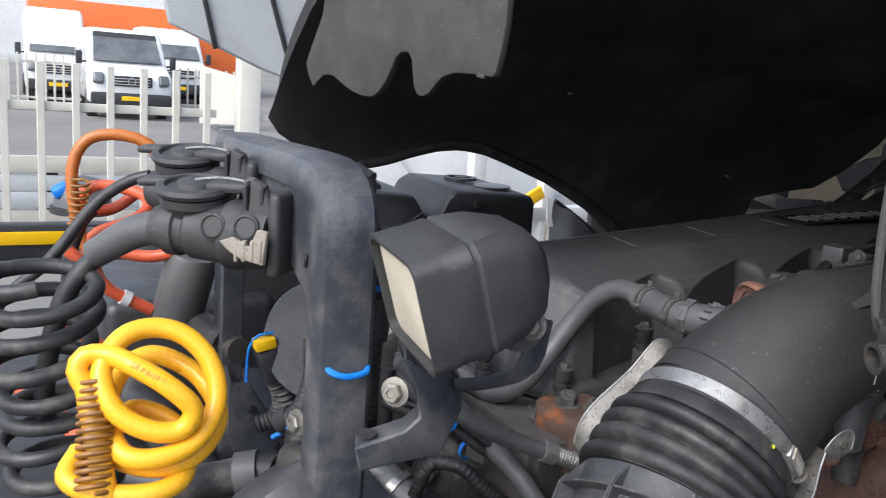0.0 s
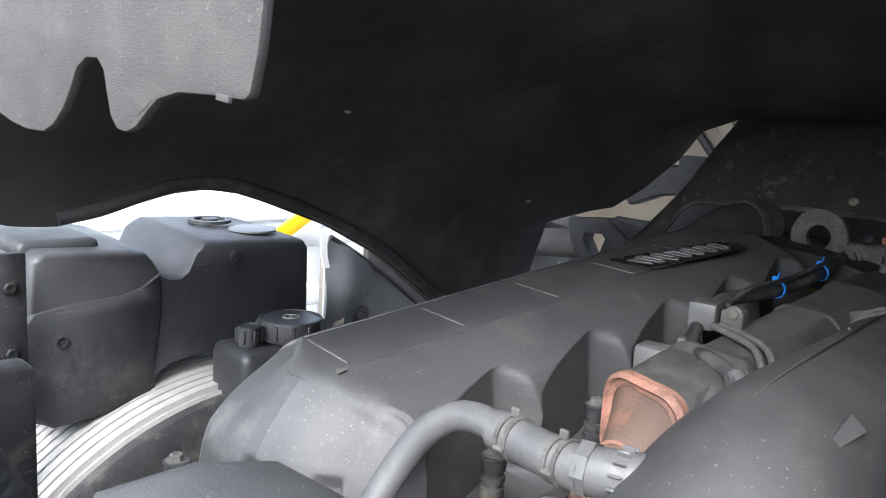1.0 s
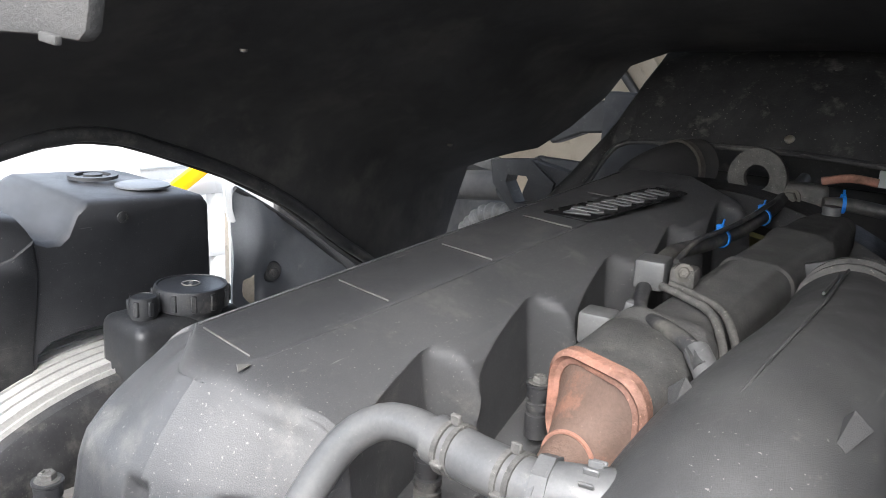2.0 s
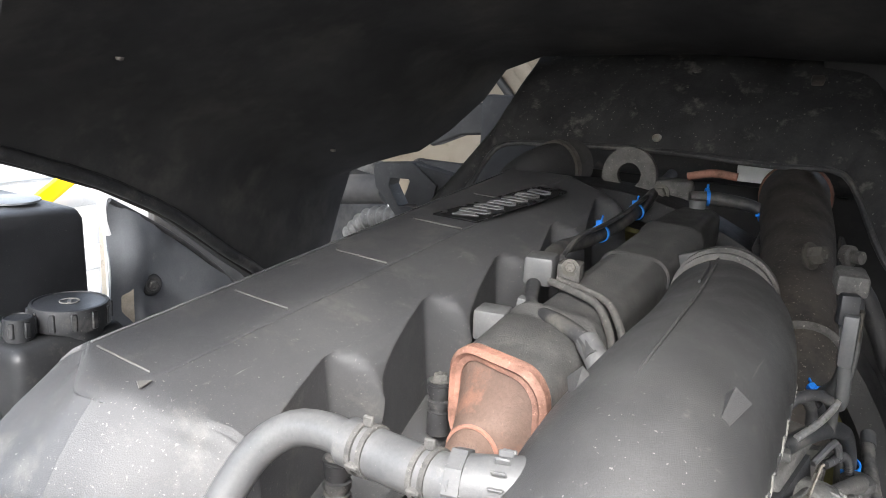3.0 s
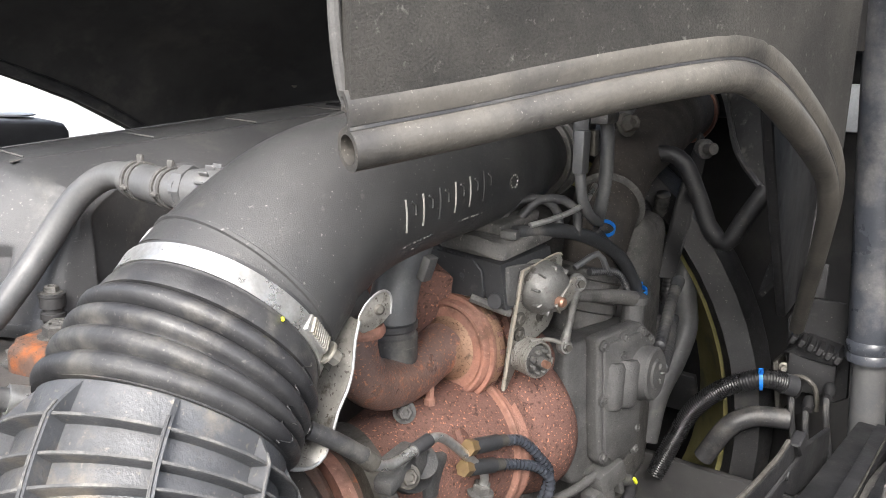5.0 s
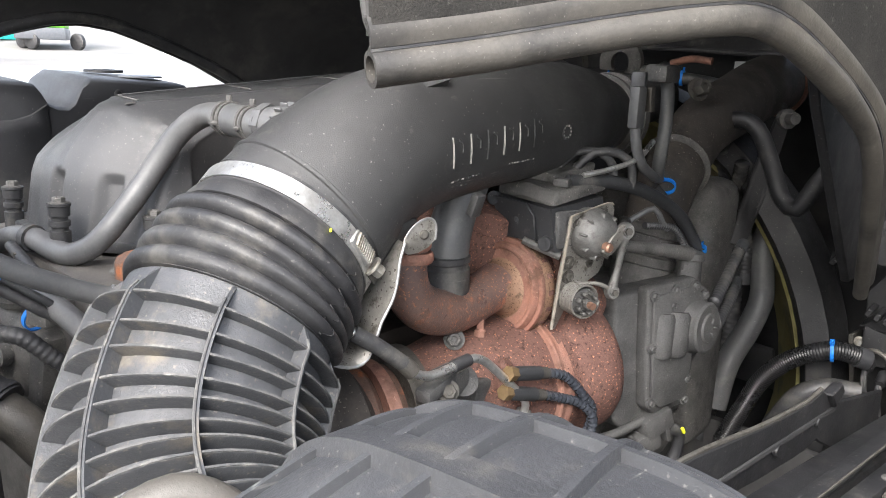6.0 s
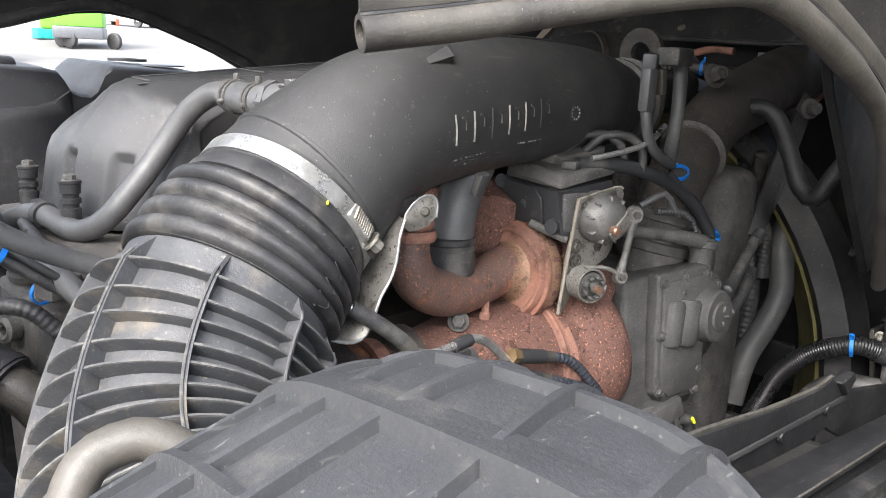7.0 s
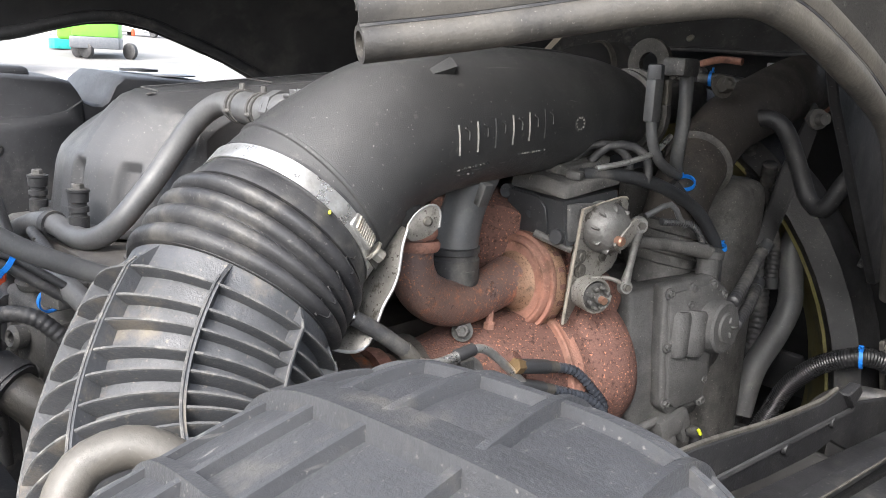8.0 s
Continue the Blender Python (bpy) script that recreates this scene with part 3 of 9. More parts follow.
def build_flap(cab):
    """The felt side of the tunnel and the hollow rubber seal along its lower edge."""
    line = spline([(x, y, z) for y, x, z in FLAP], 0.02)
    rows = []
    for k in range(9):
        rows.append([Vector((p.x, p.y, p.z + (2.46 - p.z) * k / 8)) for p in line])
    flap = part("side_flap", sheet(rows, -0.012), "foam_dark", cab, "dark felt side panel speckled with dust")
    part("flap_edge", tube([(-0.294, 0.582, 2.45), (-0.296, 0.581, 2.0), (-0.295, 0.581, 1.86), (-0.29, 0.585, 1.80), (-0.283, 0.592, 1.783)], 0.0036, 8), "foam", flap, "pale frayed felt edge")
    seal_line = [Vector((x - 0.002, y, z - 0.002)) for y, x, z in FLAP] + [Vector(p) for p in ((-0.155, 1.16, 1.700), (-0.175, 1.24, 1.640), (-0.2, 1.33, 1.572), (-0.224, 1.414, 1.504))]
    # clip strip and, below it, the hollow bulb
    sm = spline(seal_line, 0.014)
    bm = bmesh.new()
    grip = []
    for p, (t, a, b) in zip(sm, frames_along(sm)):
        s = b if b.x > 0 else -b
        grip.append([p + a * 0.0130 + s * 0.005, p + a * 0.0135 + s * 0.011, p + a * 0.008 + s * 0.0140, p + a * 0.001 + s * 0.0145, p - a * 0.006 + s * 0.0125, p - a * 0.010 + s * 0.006])
    part("seal_grip", sheet(grip, 0.003, bm), "seal", cab, "dusty grey-brown rubber clip strip")
    part("seal_joint", tube([p - a * 0.0075 + (b if b.x > 0 else -b) * 0.0108 for p, (t, a, b) in zip(sm, frames_along(sm))], 0.0018, 6, straight=True), "rubber", cab, "dark joint line along the seal")
    low = []
    for p, (t, a, b) in zip(sm, frames_along(sm)):
        s = b if b.x > 0 else -b
        low.append(p - a * 0.0195 + s * 0.006)
    bm = bmesh.new()
    fat = [1.0 if p.y < 1.02 else max(0.78, 1.0 - 2.6 * (p.y - 1.02)) for p in low]
    tube(low, [0.0126 * q for q in fat], 16, caps=False, bm=bm, straight=True)
    tube(low, [0.0090 * q for q in fat], 16, caps=False, bm=bm, straight=True)
    bm.verts.ensure_lookup_table()
    half = len(bm.verts) // 2
    ring, hole = [bm.verts[k] for k in range(16)], [bm.verts[half + k] for k in range(16)]
    for k in range(16):
        bm.faces.new((ring[k], ring[k - 1], hole[k - 1], hole[k]))
    part("seal_bulb", bm, "seal", cab, "hollow dusty rubber seal, cut open at its end")
    # dark inner panel below the corner
    part("corner_panel", slab([(-0.20, 1.09, 1.79), (-0.20, 1.12, 1.74), (-0.235, 1.40, 1.50), (-0.25, 1.55, 1.50), (-0.25, 1.6, 1.8)], (-0.012, 0, 0), 0.002), "rail", cab)


def build_arch(cab):
    """Heat shield arch over the front of the engine, sloping forward."""
    inner = [(-1.26, 1.45, 1.46), (-1.19, 1.58, 1.60), (-1.14, 1.685, 1.703), (-1.126, 1.75, 1.768), (-1.10, 1.778, 1.796), (-1.014, 1.785, 1.803), (-0.808, 1.792, 1.810), (-0.6, 1.787, 1.805), (-0.507, 1.790, 1.808), (-0.47, 1.772, 1.79), (-0.435, 1.72, 1.738), (-0.40, 1.67, 1.688), (-0.31, 1.60, 1.60), (-0.30, 1.5, 1.5)]
    outer = [(-1.29, 1.46, 1.48), (-1.23, 1.60, 1.62), (-1.17, 1.74, 1.76), (-1.135, 1.84, 1.858), (-1.12, 1.935, 1.953), (-1.08, 1.968, 1.986), (-0.8, 1.972, 1.990), (-0.6, 1.972, 1.990), (-0.52, 1.966, 1.984), (-0.47, 1.93, 1.948), (-0.435, 1.865, 1.883), (-0.40, 1.795, 1.813), (-0.27, 1.66, 1.66), (-0.24, 1.55, 1.55)]
    a, b = spline(inner, 0.03), spline(outer, 0.03)
    n = 70
    ia = [a[int(k * (len(a) - 1) / n)] for k in range(n + 1)]
    ib = [b[int(k * (len(b) - 1) / n)] for k in range(n + 1)]
    rows = []
    for s in (0, 0.08, 0.2, 0.4, 0.6, 0.8, 0.93, 1.0):
        sag = 0.018 * math.sin(math.pi * s)
        rows.append([p.lerp(q, s) + Vector((0, -sag, sag * 0.6)) for p, q in zip(ia, ib)])
    # upper lip, bent back
    rows.append([q + Vector((0, 0.09, 0.03)) for q in ib])
    # unseen roof and side wall, added only to shade the cream panel ahead
    part("nose_roof", block((1.5, 1.3, 0.05), pose(-1.95, 2.6, 2.28), 0.01), "liner", cab)
    part("nose_side", slab([(-2.35, 1.95, 1.0), (-2.35, 3.2, 1.0), (-2.35, 3.2, 2.28), (-2.35, 1.95, 2.28)], (-0.03, 0, 0), 0.004), "liner", cab)
    shield = part("tunnel_shield", sheet(rows, 0.008), "shield", cab, "black sloping arch shield with scuffed dusty top")
    part("shield_edge", tube([p + Vector((0, -0.004, 0)) for p in ia[8:-6]], 0.0055, 8), "rubber", cab)
    for x, y, z in ((-0.798, 1.872, 1.906), (-0.781, 1.944, 1.962), (-0.808, 1.806, 1.832)):
        part("rivet", lathe([(0.009, -0.004), (0.009, 0.002), (0.006, 0.004), (0, 0.004)], (x, y, z), (0, -0.7, 0.7), 14), "zinc", shield)
    part("grommet", block((0.022, 0.016, 0.016), pose(-0.56, 1.90, 1.95, 45, 0, 20), 0.004), "seal", shield)


# ---- engine ----
def top_z(y):
    return 1.7035 + 0.088 * (y - 0.70)


def build_valve_cover():
    eng = thing("valve_cover", (-0.88, 1.1, 1.55), "dusty black plastic valve cover bolted along the engine", "engine cover")
    # cross section (x, height against the flat top): rounded left edge, flat top, sloping shoulder, upright flank, foot
    prof = [(-1.030, -0.165), (-1.028, -0.150), (-1.010, -0.146), (-1.006, -0.10), (-1.004, -0.056), (-1.003, -0.034), (-1.000, -0.018), (-0.994, -0.007), (-0.984, -0.001), (-0.972, 0.0), (-0.93, 0.001), (-0.877, 0.0008), (-0.8735, 0.0),
            (-0.8705, -0.0016), (-0.84, -0.0125), (-0.812, -0.0225), (-0.800, -0.0272), (-0.791, -0.033), (-0.784, -0.042), (-0.779, -0.055), (-0.775, -0.075), (-0.772, -0.10), (-0.769, -0.125), (-0.766, -0.145), (-0.752, -0.150), (-0.748, -0.165)]
    fine = []
    for p, q in zip(prof, prof[1:]):
        k = max(1, int(math.dist(p, q) / (0.0042 if p[0] < -0.87 else 0.0021)))
        fine += [(p[0] + (q[0] - p[0]) * j / k, p[1] + (q[1] - p[1]) * j / k) for j in range(k)]
    fine.append(prof[-1])
    cx = -0.90

    def face_y(x, dz):
        """The end face leans back at the top and runs round to the right-hand flank."""
        u = min(1.0, max(0.0, (dz + 0.165) / 0.168))
        skew = float(np.interp(x, [-1.0, -0.95, -0.90, -0.86, -0.83, -0.80, -0.77], [0.010, 0.003, 0.008, 0.022, 0.040, 0.068, 0.098]))
        cut = 0.9 * max(0.0, dz + 0.052) * min(1.0, max(0.0, (-0.925 - x) / 0.06))
        return cut + 0.594 + 0.018 * u + 0.046 * max(0.0, (u - 0.45) / 0.55) ** 1.7 + skew * (0.55 + 0.45 * u)

    def hollow(x, dz):
        d = max(math.exp(-((x - gx) / w) ** 6) for gx, w in ((-0.905, 0.0135), (-0.818, 0.012)))
        return 0.012 * d * min(1.0, max(0.0, (-0.070 - dz) / 0.014))

    def ease(u):
        u = min(1.0, max(0.0, u))
        return u * u * (3 - 2 * u)

    def flank(x, dz, y):
        """Pockets: a flat sunk panel that goes in deeper towards its far end, then a rounded column."""
        if dz < -0.149 or x < -0.872:
            return x
        for k in range(5):
            start = 0.720 + 0.169 * k
            lean = 0.030 * min(1.0, max(0.0, (-0.02 - dz) / 0.12))
            turn = start + 0.122 + lean
            if start < y < turn + 0.036:
                floor = -0.7805 - 0.27 * (min(y, turn) - start)
                if x <= floor:
                    continue
                deep = x + (floor - x) * ease((x - floor) / 0.003)
                u = min(1.0, (y - start) / 0.003) if y < turn else 1.0 - ease((y - turn) / 0.034)
                x = x + (deep - x) * u
        return x
    rows = []
    bend = 0.019

    def lean(dz):
        """Angle by which the end face leans back at that height."""
        u = min(1.0, max(0.0, (dz + 0.165) / 0.168))
        return math.atan((0.018 + 0.142 * max(0.0, (u - 0.45) / 0.55) ** 0.7) / 0.168)

    def drop(dz, w):
        return bend * (1 - math.sin(w)) * ((dz + 0.165) / 0.165) ** 2
    for q in [k / 44 for k in range(44)]:
        rows.append([Vector((cx + (x - cx) * q * (1 - bend / 0.13), face_y(cx + (x - cx) * q, dz) + hollow(cx + (x - cx) * q, dz), top_z(0.63) + dz - drop(dz, lean(dz)))) for x, dz in fine])
    for k in range(11):
        row = []
        for x, dz in fine:
            w = lean(dz) + (math.pi / 2 - lean(dz)) * k / 10
            inset = bend * (1 - math.sin(math.pi / 2 * k / 10))
            row.append(Vector((cx + (x - cx) * (1 - inset / 0.13), face_y(x, dz) + hollow(x, dz) * (1 - k / 10) + bend * (math.cos(lean(dz)) - math.cos(w)), top_z(0.63 + 0.003 * k) + dz - drop(dz, w))))
        rows.append(row)
    y0 = 0.760
    for t in np.linspace(0.05, 0.97, 24):
        row = []
        for x, dz in fine:
            a = face_y(x, dz) + bend * math.cos(lean(dz))
            y = a + float(t) * (y0 - a)
            row.append(Vector((flank(x, dz, y), y, top_z(y) + dz)))
        rows.append(row)
    for y in [float(v) for v in np.arange(y0, 1.56, 0.0032)]:
        rows.append([Vector((flank(x, dz, y), y, top_z(y) + dz)) for x, dz in fine])
    for y, h in ((1.565, 0.99), (1.575, 0.95), (1.585, 0.86), (1.592, 0.7), (1.596, 0.5)):
        rows.append([Vector((cx + (x - cx) * (0.6 + 0.4 * h), y, top_z(y) - 0.165 + (dz + 0.165) * h)) for x, dz in fine])
    bm = sheet(rows)
    bmesh.ops.remove_doubles(bm, verts=bm.verts, dist=0.0002)
    crown = [v for v in bm.verts if v.co.y < 0.705 and v.co.z > 1.63 and v.co.x < -0.785 and not v.is_boundary]
    for k in range(36):
        bmesh.ops.smooth_vert(bm, verts=crown, factor=0.5, use_axis_x=True, use_axis_y=True, use_axis_z=True)
    shell = part("shell", bm, "cover", eng, "dusty matt black plastic shell with pocketed flanks", 75)
    tilt = math.degrees(math.atan(0.088))
    for k in range(5):
        y = 0.712 + 0.1625 * k
        part("rib_mark", block((0.084, 0.0020, 0.0024), pose(-0.924 + 0.004 * k, y, top_z(y) + 0.0014, tilt, 0, -9), 0.0008, 1), "worn_line", shell, "fine raised moulding line")
    part("rib_mark", block((0.003, 0.80, 0.0025), pose(-0.978, 1.12, top_z(1.12) + 0.0004, tilt, 0, 0), 0.001, 1), "cover", shell)
    part("crease_line", tube([(-0.8735 + 0.004 * k / 9, 0.715 + 0.088 * k, top_z(0.715 + 0.088 * k) - 0.0006) for k in range(10)], 0.0010, 6), "cover", shell)
    part("tab_mark", slab([(-0.880, 0.690, top_z(0.690) + 0.0004), (-0.870, 0.684, top_z(0.684) - 0.001), (-0.871, 0.698, top_z(0.698) + 0.0002)], (0, 0, 0.0012), 0.0003), "worn_line", shell)
    part("front_flange", slab([(-1.028, 0.590, 1.530), (-0.96, 0.586, 1.530), (-0.90, 0.592, 1.530), (-0.85, 0.604, 1.530), (-0.80, 0.640, 1.532), (-0.765, 0.670, 1.532), (-0.765, 0.70, 1.532), (-1.028, 0.70, 1.532)], (0, 0, 0.014), 0.003, 2), "cover", eng)
    # name plate: a dark inlay with a raised rim and silver shapes that lean with it
    a, b, c, d = Vector((-0.938, 1.230)), Vector((-0.866, 1.226)), Vector((-0.828, 1.440)), Vector((-0.880, 1.464))

    def on_plate(u, v, lift):
        p = a.lerp(b, u).lerp(d.lerp(c, u), v)
        return Vector((p.x, p.y, top_z(p.y) + lift))
    plate = part("name_plate", slab([on_plate(u, v, 0.002) for u, v in ((0, 0), (1, 0), (1, 1), (0, 1))], (0, 0, 0.0025), 0.001), "gloss", eng, "glossy black name plate with silver relief")
    for k in range(6):
        v0 = 0.14 + 0.128 * k
        ring = [(0.22, v0), (0.78, v0 + 0.02), (0.84, v0 + 0.06), (0.74, v0 + 0.10), (0.24, v0 + 0.085), (0.16, v0 + 0.045)]
        gap = [(0.31, v0 + 0.022), (0.71, v0 + 0.034), (0.75, v0 + 0.057), (0.69, v0 + 0.080), (0.31, v0 + 0.066), (0.26, v0 + 0.045)]
        lo, hi = [on_plate(u, v, 0.0045) for u, v in ring], [on_plate(u, v, 0.0045) for u, v in gap]
        up = Vector((0, 0, 0.0012))
        part("relief", loft([hi, lo, [q + up for q in lo], [q + up for q in hi], hi], False), "silver_plate", plate)
    part("relief", slab([on_plate(u, v, 0.0045) for u, v in ((0.3, 0.05), (0.8, 0.10), (0.62, 0.13), (0.3, 0.12))], (0, 0, 0.0012), 0.0004), "silver_plate", plate)
    # bolts with rubber grommets
    spots = [(-0.755, 0.790 + 0.166 * k, top_z(0.79 + 0.166 * k) - 0.085) for k in range(4)] + [(-0.845, 0.588, 1.585), (-1.012, 0.592, 1.580), (-0.765, 0.665, 1.575), (-1.020, 0.9, 1.575)]
    for x, y, z in spots:
        part("bolt", lathe([(0.012, -0.05), (0.012, -0.026), (0.0095, -0.025), (0.0095, -0.021), (0.012, -0.020), (0.012, -0.014), (0.0095, -0.013), (0.0095, -0.009), (0.012, -0.008), (0.0125, 0.003), (0.0135, 0.004), (0.0135, 0.0065), (0.008, 0.007)], (x, y, z), (0, 0, 1), 18), "rubber", eng, "black flanged bolt on a ribbed rubber grommet")
        part("bolt_head", hex_bolt((x, y, z + 0.006), (0, 0, 1), 0.0075, 0.008), "grimy", eng)
    return eng


def build_block():
    eng = thing("engine_block", (-0.87, 1.1, 0.9), "oily dark engine block with rust-stained cylinder head", "engine")
    part("cylinder_head", block((0.42, 1.02, 0.10), pose(-0.88, 1.08, 1.497, 2.6, 0, 0), 0.008), "engine_block", eng)
    part("crankcase", block((0.52, 1.0, 0.62), pose(-0.88, 1.08, 1.13, 2.6, 0, 0), 0.02), "engine_block", eng)
    part("side_ledge", block((0.10, 0.62, 0.05), pose(-0.665, 0.98, 1.52, 2.6, 0, 0), 0.006), "engine_block", eng, "rust-stained ledge of the cylinder head")
    for k in range(5):
        y = 0.70 + 0.12 * k
        part("head_bolt", hex_bolt((-0.655, y, 1.548 + 0.045 * (y - 0.98)), (0, 0, 1), 0.012, 0.012), "grimy", eng)
    # rusty manifold castings with large hexagon bolts on the near side
    part("manifold_foot", block((0.09, 0.10, 0.05), pose(-0.700, 0.655, 1.528, 0, 0, 12), 0.012, 3), "manifold", eng, "rust-brown manifold foot")
    part("manifold_foot", block((0.07, 0.16, 0.06), pose(-0.672, 0.78, 1.54, 0, 0, 4), 0.014, 3), "manifold", eng, "rust-brown manifold foot")
    part("manifold_pipe", tube([(-0.66, 0.64, 1.46), (-0.655, 0.66, 1.50), (-0.63, 0.69, 1.53), (-0.60, 0.74, 1.54)], 0.028, 18), "manifold", eng)
    for x, y, z in ((-0.715, 0.640, 1.553), (-0.690, 0.665, 1.553), (-0.700, 0.690, 1.553), (-0.675, 0.735, 1.570), (-0.672, 0.80, 1.572), (-0.735, 0.615, 1.530)):
        part("manifold_bolt", hex_bolt((x, y, z), (0.05, -0.05, 1), 0.0115, 0.013), "grimy", eng)
    part("end_plate", block((0.40, 0.03, 0.22), pose(-0.88, 0.575, 1.40), 0.006), "engine_block", eng)
    part("bracket_lug", block((0.075, 0.045, 0.075), pose(-0.735, 0.655, 1.508, 0, 0, 20), 0.005), "manifold", eng, "rust-stained square lug")
    part("lug_bolt", hex_bolt((-0.735, 0.655, 1.547), (0, 0, 1), 0.0125, 0.014), "grimy", eng)
    part("side_bolt", hex_bolt((-0.775, 0.622, 1.515), (-0.3, -1, 0.1), 0.0105, 0.014), "grimy", eng)
    part("orange_lobe", tube([(-0.662, 0.632, 1.535), (-0.655, 0.622, 1.51), (-0.652, 0.622, 1.47), (-0.65, 0.63, 1.43)], [0.018, 0.022, 0.02, 0.018], 16), "manifold", eng, "orange rusted casting lobe")
    part("core_plug", lathe([(0.010, 0.004), (0.014, 0.004), (0.015, 0.0), (0.013, -0.004), (0, -0.004)], (-0.640, 0.652, 1.545), (0.5, -0.8, 0.2), 20), "manifold", eng)
    return eng


def ring_section(x0, x1, z0, z1, y, cut=0.3, slant=0.0, n=6):
    """A rounded rectangle in the x-z plane; slant pushes its left side forward."""
    r = cut * min(x1 - x0, z1 - z0)
    out = []
    for cx, cz, a0 in ((x1 - r, z1 - r, 0), (x0 + r, z1 - r, 90), (x0 + r, z0 + r, 180), (x1 - r, z0 + r, 270)):
        for k in range(n + 1):
            w = radians(a0 + 90 * k / n)
            x = cx + r * math.cos(w)
            out.append(Vector((x, y + slant * (x1 - x) / (x1 - x0), cz + r * math.sin(w))))
    return out


def loft(sections, caps=True, bm=None):
    bm = bm or bmesh.new()
    rings = [[bm.verts.new(p) for p in s] for s in sections]
    for a, b in zip(rings, rings[1:]):
        for k in range(len(a)):
            j = (k + 1) % len(a)
            bm.faces.new((a[k], a[j], b[j], b[k]))
    if caps:
        bm.faces.new(rings[0][::-1])
        bm.faces.new(rings[-1])
    return bm


def build_cooler():
    c = thing("exhaust_gas_cooler", (-0.68, 1.2, 1.6), "grimy steel exhaust gas cooler with a heat-reddened end", "engine cooler")

    def sec(y, grow=0.0, slant=0.0, z1=1.706, x0=-0.722, x1=-0.617, z0=1.612, drop=0.0):
        """A rounded box; the shoulder on its outer side slopes down."""
        lift = 0.088 * (y - 0.93)
        out = ring_section(x0 - grow, x1 + grow, z0 - grow + lift, z1 + grow + lift, y, 0.3, slant)
        return [Vector((p.x, p.y, p.z - drop * max(0.0, (p.x - x0) / (x1 - x0)) * (1 if p.z > z0 + lift + 0.05 else 0))) for p in out]

    flare = dict(drop=0.004)
    part("body", loft([sec(0.902, -0.006, 0.035, **flare), sec(0.908, 0.003, 0.035, **flare), sec(0.955, 0.004, 0.03, **flare), sec(0.995, 0.005, 0.02, **flare), sec(1.004, 0.001, 0.02, **flare), sec(1.018, 0.001, 0.015, **flare), sec(1.026, 0.006, 0.015, **flare), sec(1.040, 0.005, 0.01, **flare), sec(1.062, -0.005, 0.0, **flare), sec(1.09, -0.008, **flare), sec(1.285, -0.008, **flare), sec(1.288, -0.0055, **flare), sec(1.296, -0.0055, **flare), sec(1.299, -0.008, **flare),
                       sec(1.44, -0.009, **flare), sec(1.446, -0.006, **flare), sec(1.46, -0.006, **flare), sec(1.466, -0.010, **flare), sec(1.54, -0.012), sec(1.60, -0.018), sec(1.63, -0.034)]), "sooty", c, "grimy dark steel box body with pressed steps")
    part("end_rim", loft([sec(0.888, -0.002, 0.035), sec(0.884, 0.0015, 0.035), sec(0.890, 0.0055, 0.035), sec(0.902, 0.0045, 0.035), sec(0.902, -0.008, 0.035), sec(0.889, -0.007, 0.035), sec(0.888, -0.002, 0.035)], caps=False), "salmon", c, "heat-reddened welded rim")
    mouth = [Vector((-0.672 + 0.025 * math.cos(w), 0.876, 1.626 + 0.026 * math.sin(w))) for w in (2 * math.pi * (k + 0.5) / 28 for k in range(28))]
    flat = sec(0.892, -0.0065, 0.035)
    part("end_cap", loft([flat] + [[p.lerp(q, s) + Vector((0, -0.012 * math.sin(math.pi * s) * 0.4 + 0.008 * math.sin(math.pi * s), 0)) for p, q in zip(flat, mouth)] for s in (0.2, 0.45, 0.7, 0.88)] + [mouth]), "cooler_end", c, "heat-browned end that funnels into a pipe", 50)
    part("outlet_pipe", tube([(-0.672, 0.882, 1.626), (-0.672, 0.856, 1.614), (-0.670, 0.826, 1.590), (-0.668, 0.802, 1.54)], [0.026, 0.023, 0.022, 0.022], 22), "cooler_end", c, "reddened outlet pipe")
    part("weld_bead", tube([q + Vector((0, -0.002, 0)) for q in mouth], 0.0022, 6, straight=True, closed=True), "salmon", c)
    part("strap", tube([(-0.611, 0.955, 1.690), (-0.607, 0.952, 1.670), (-0.606, 0.95, 1.640), (-0.608, 0.95, 1.60)], 0.0055, 8, squash=1.6), "burnt", c, "brown steel strap over the flank")
    part("side_lug", tube(arc((-0.598, 0.965, 1.655), (0, 1, 0), (0.15, 0, 1), 0.024, -10, 190, 14), 0.0045, 8), "sooty", c, "arched side lug")
    part("side_plate", slab([(-0.600, 0.943, 1.62), (-0.600, 0.943, 1.660), (-0.598, 0.955, 1.674), (-0.598, 0.975, 1.674), (-0.600, 0.987, 1.660), (-0.600, 0.987, 1.62)], (0.006, 0, 0), 0.001), "sooty", c)
    part("type_plate", block((0.05, 0.024, 0.001), pose(-0.676, 1.36, 1.7225, math.degrees(math.atan(0.088)), 0, 0), 0.0003, 1), "sooty", c)
    for k in range(4):
        part("stamped_mark", block((0.005, 0.004, 0.0012), pose(-0.692 + 0.011 * k, 1.365, 1.7236, math.degrees(math.atan(0.088)), 0, 0), 0.0003, 1), "worn", c)
    return c


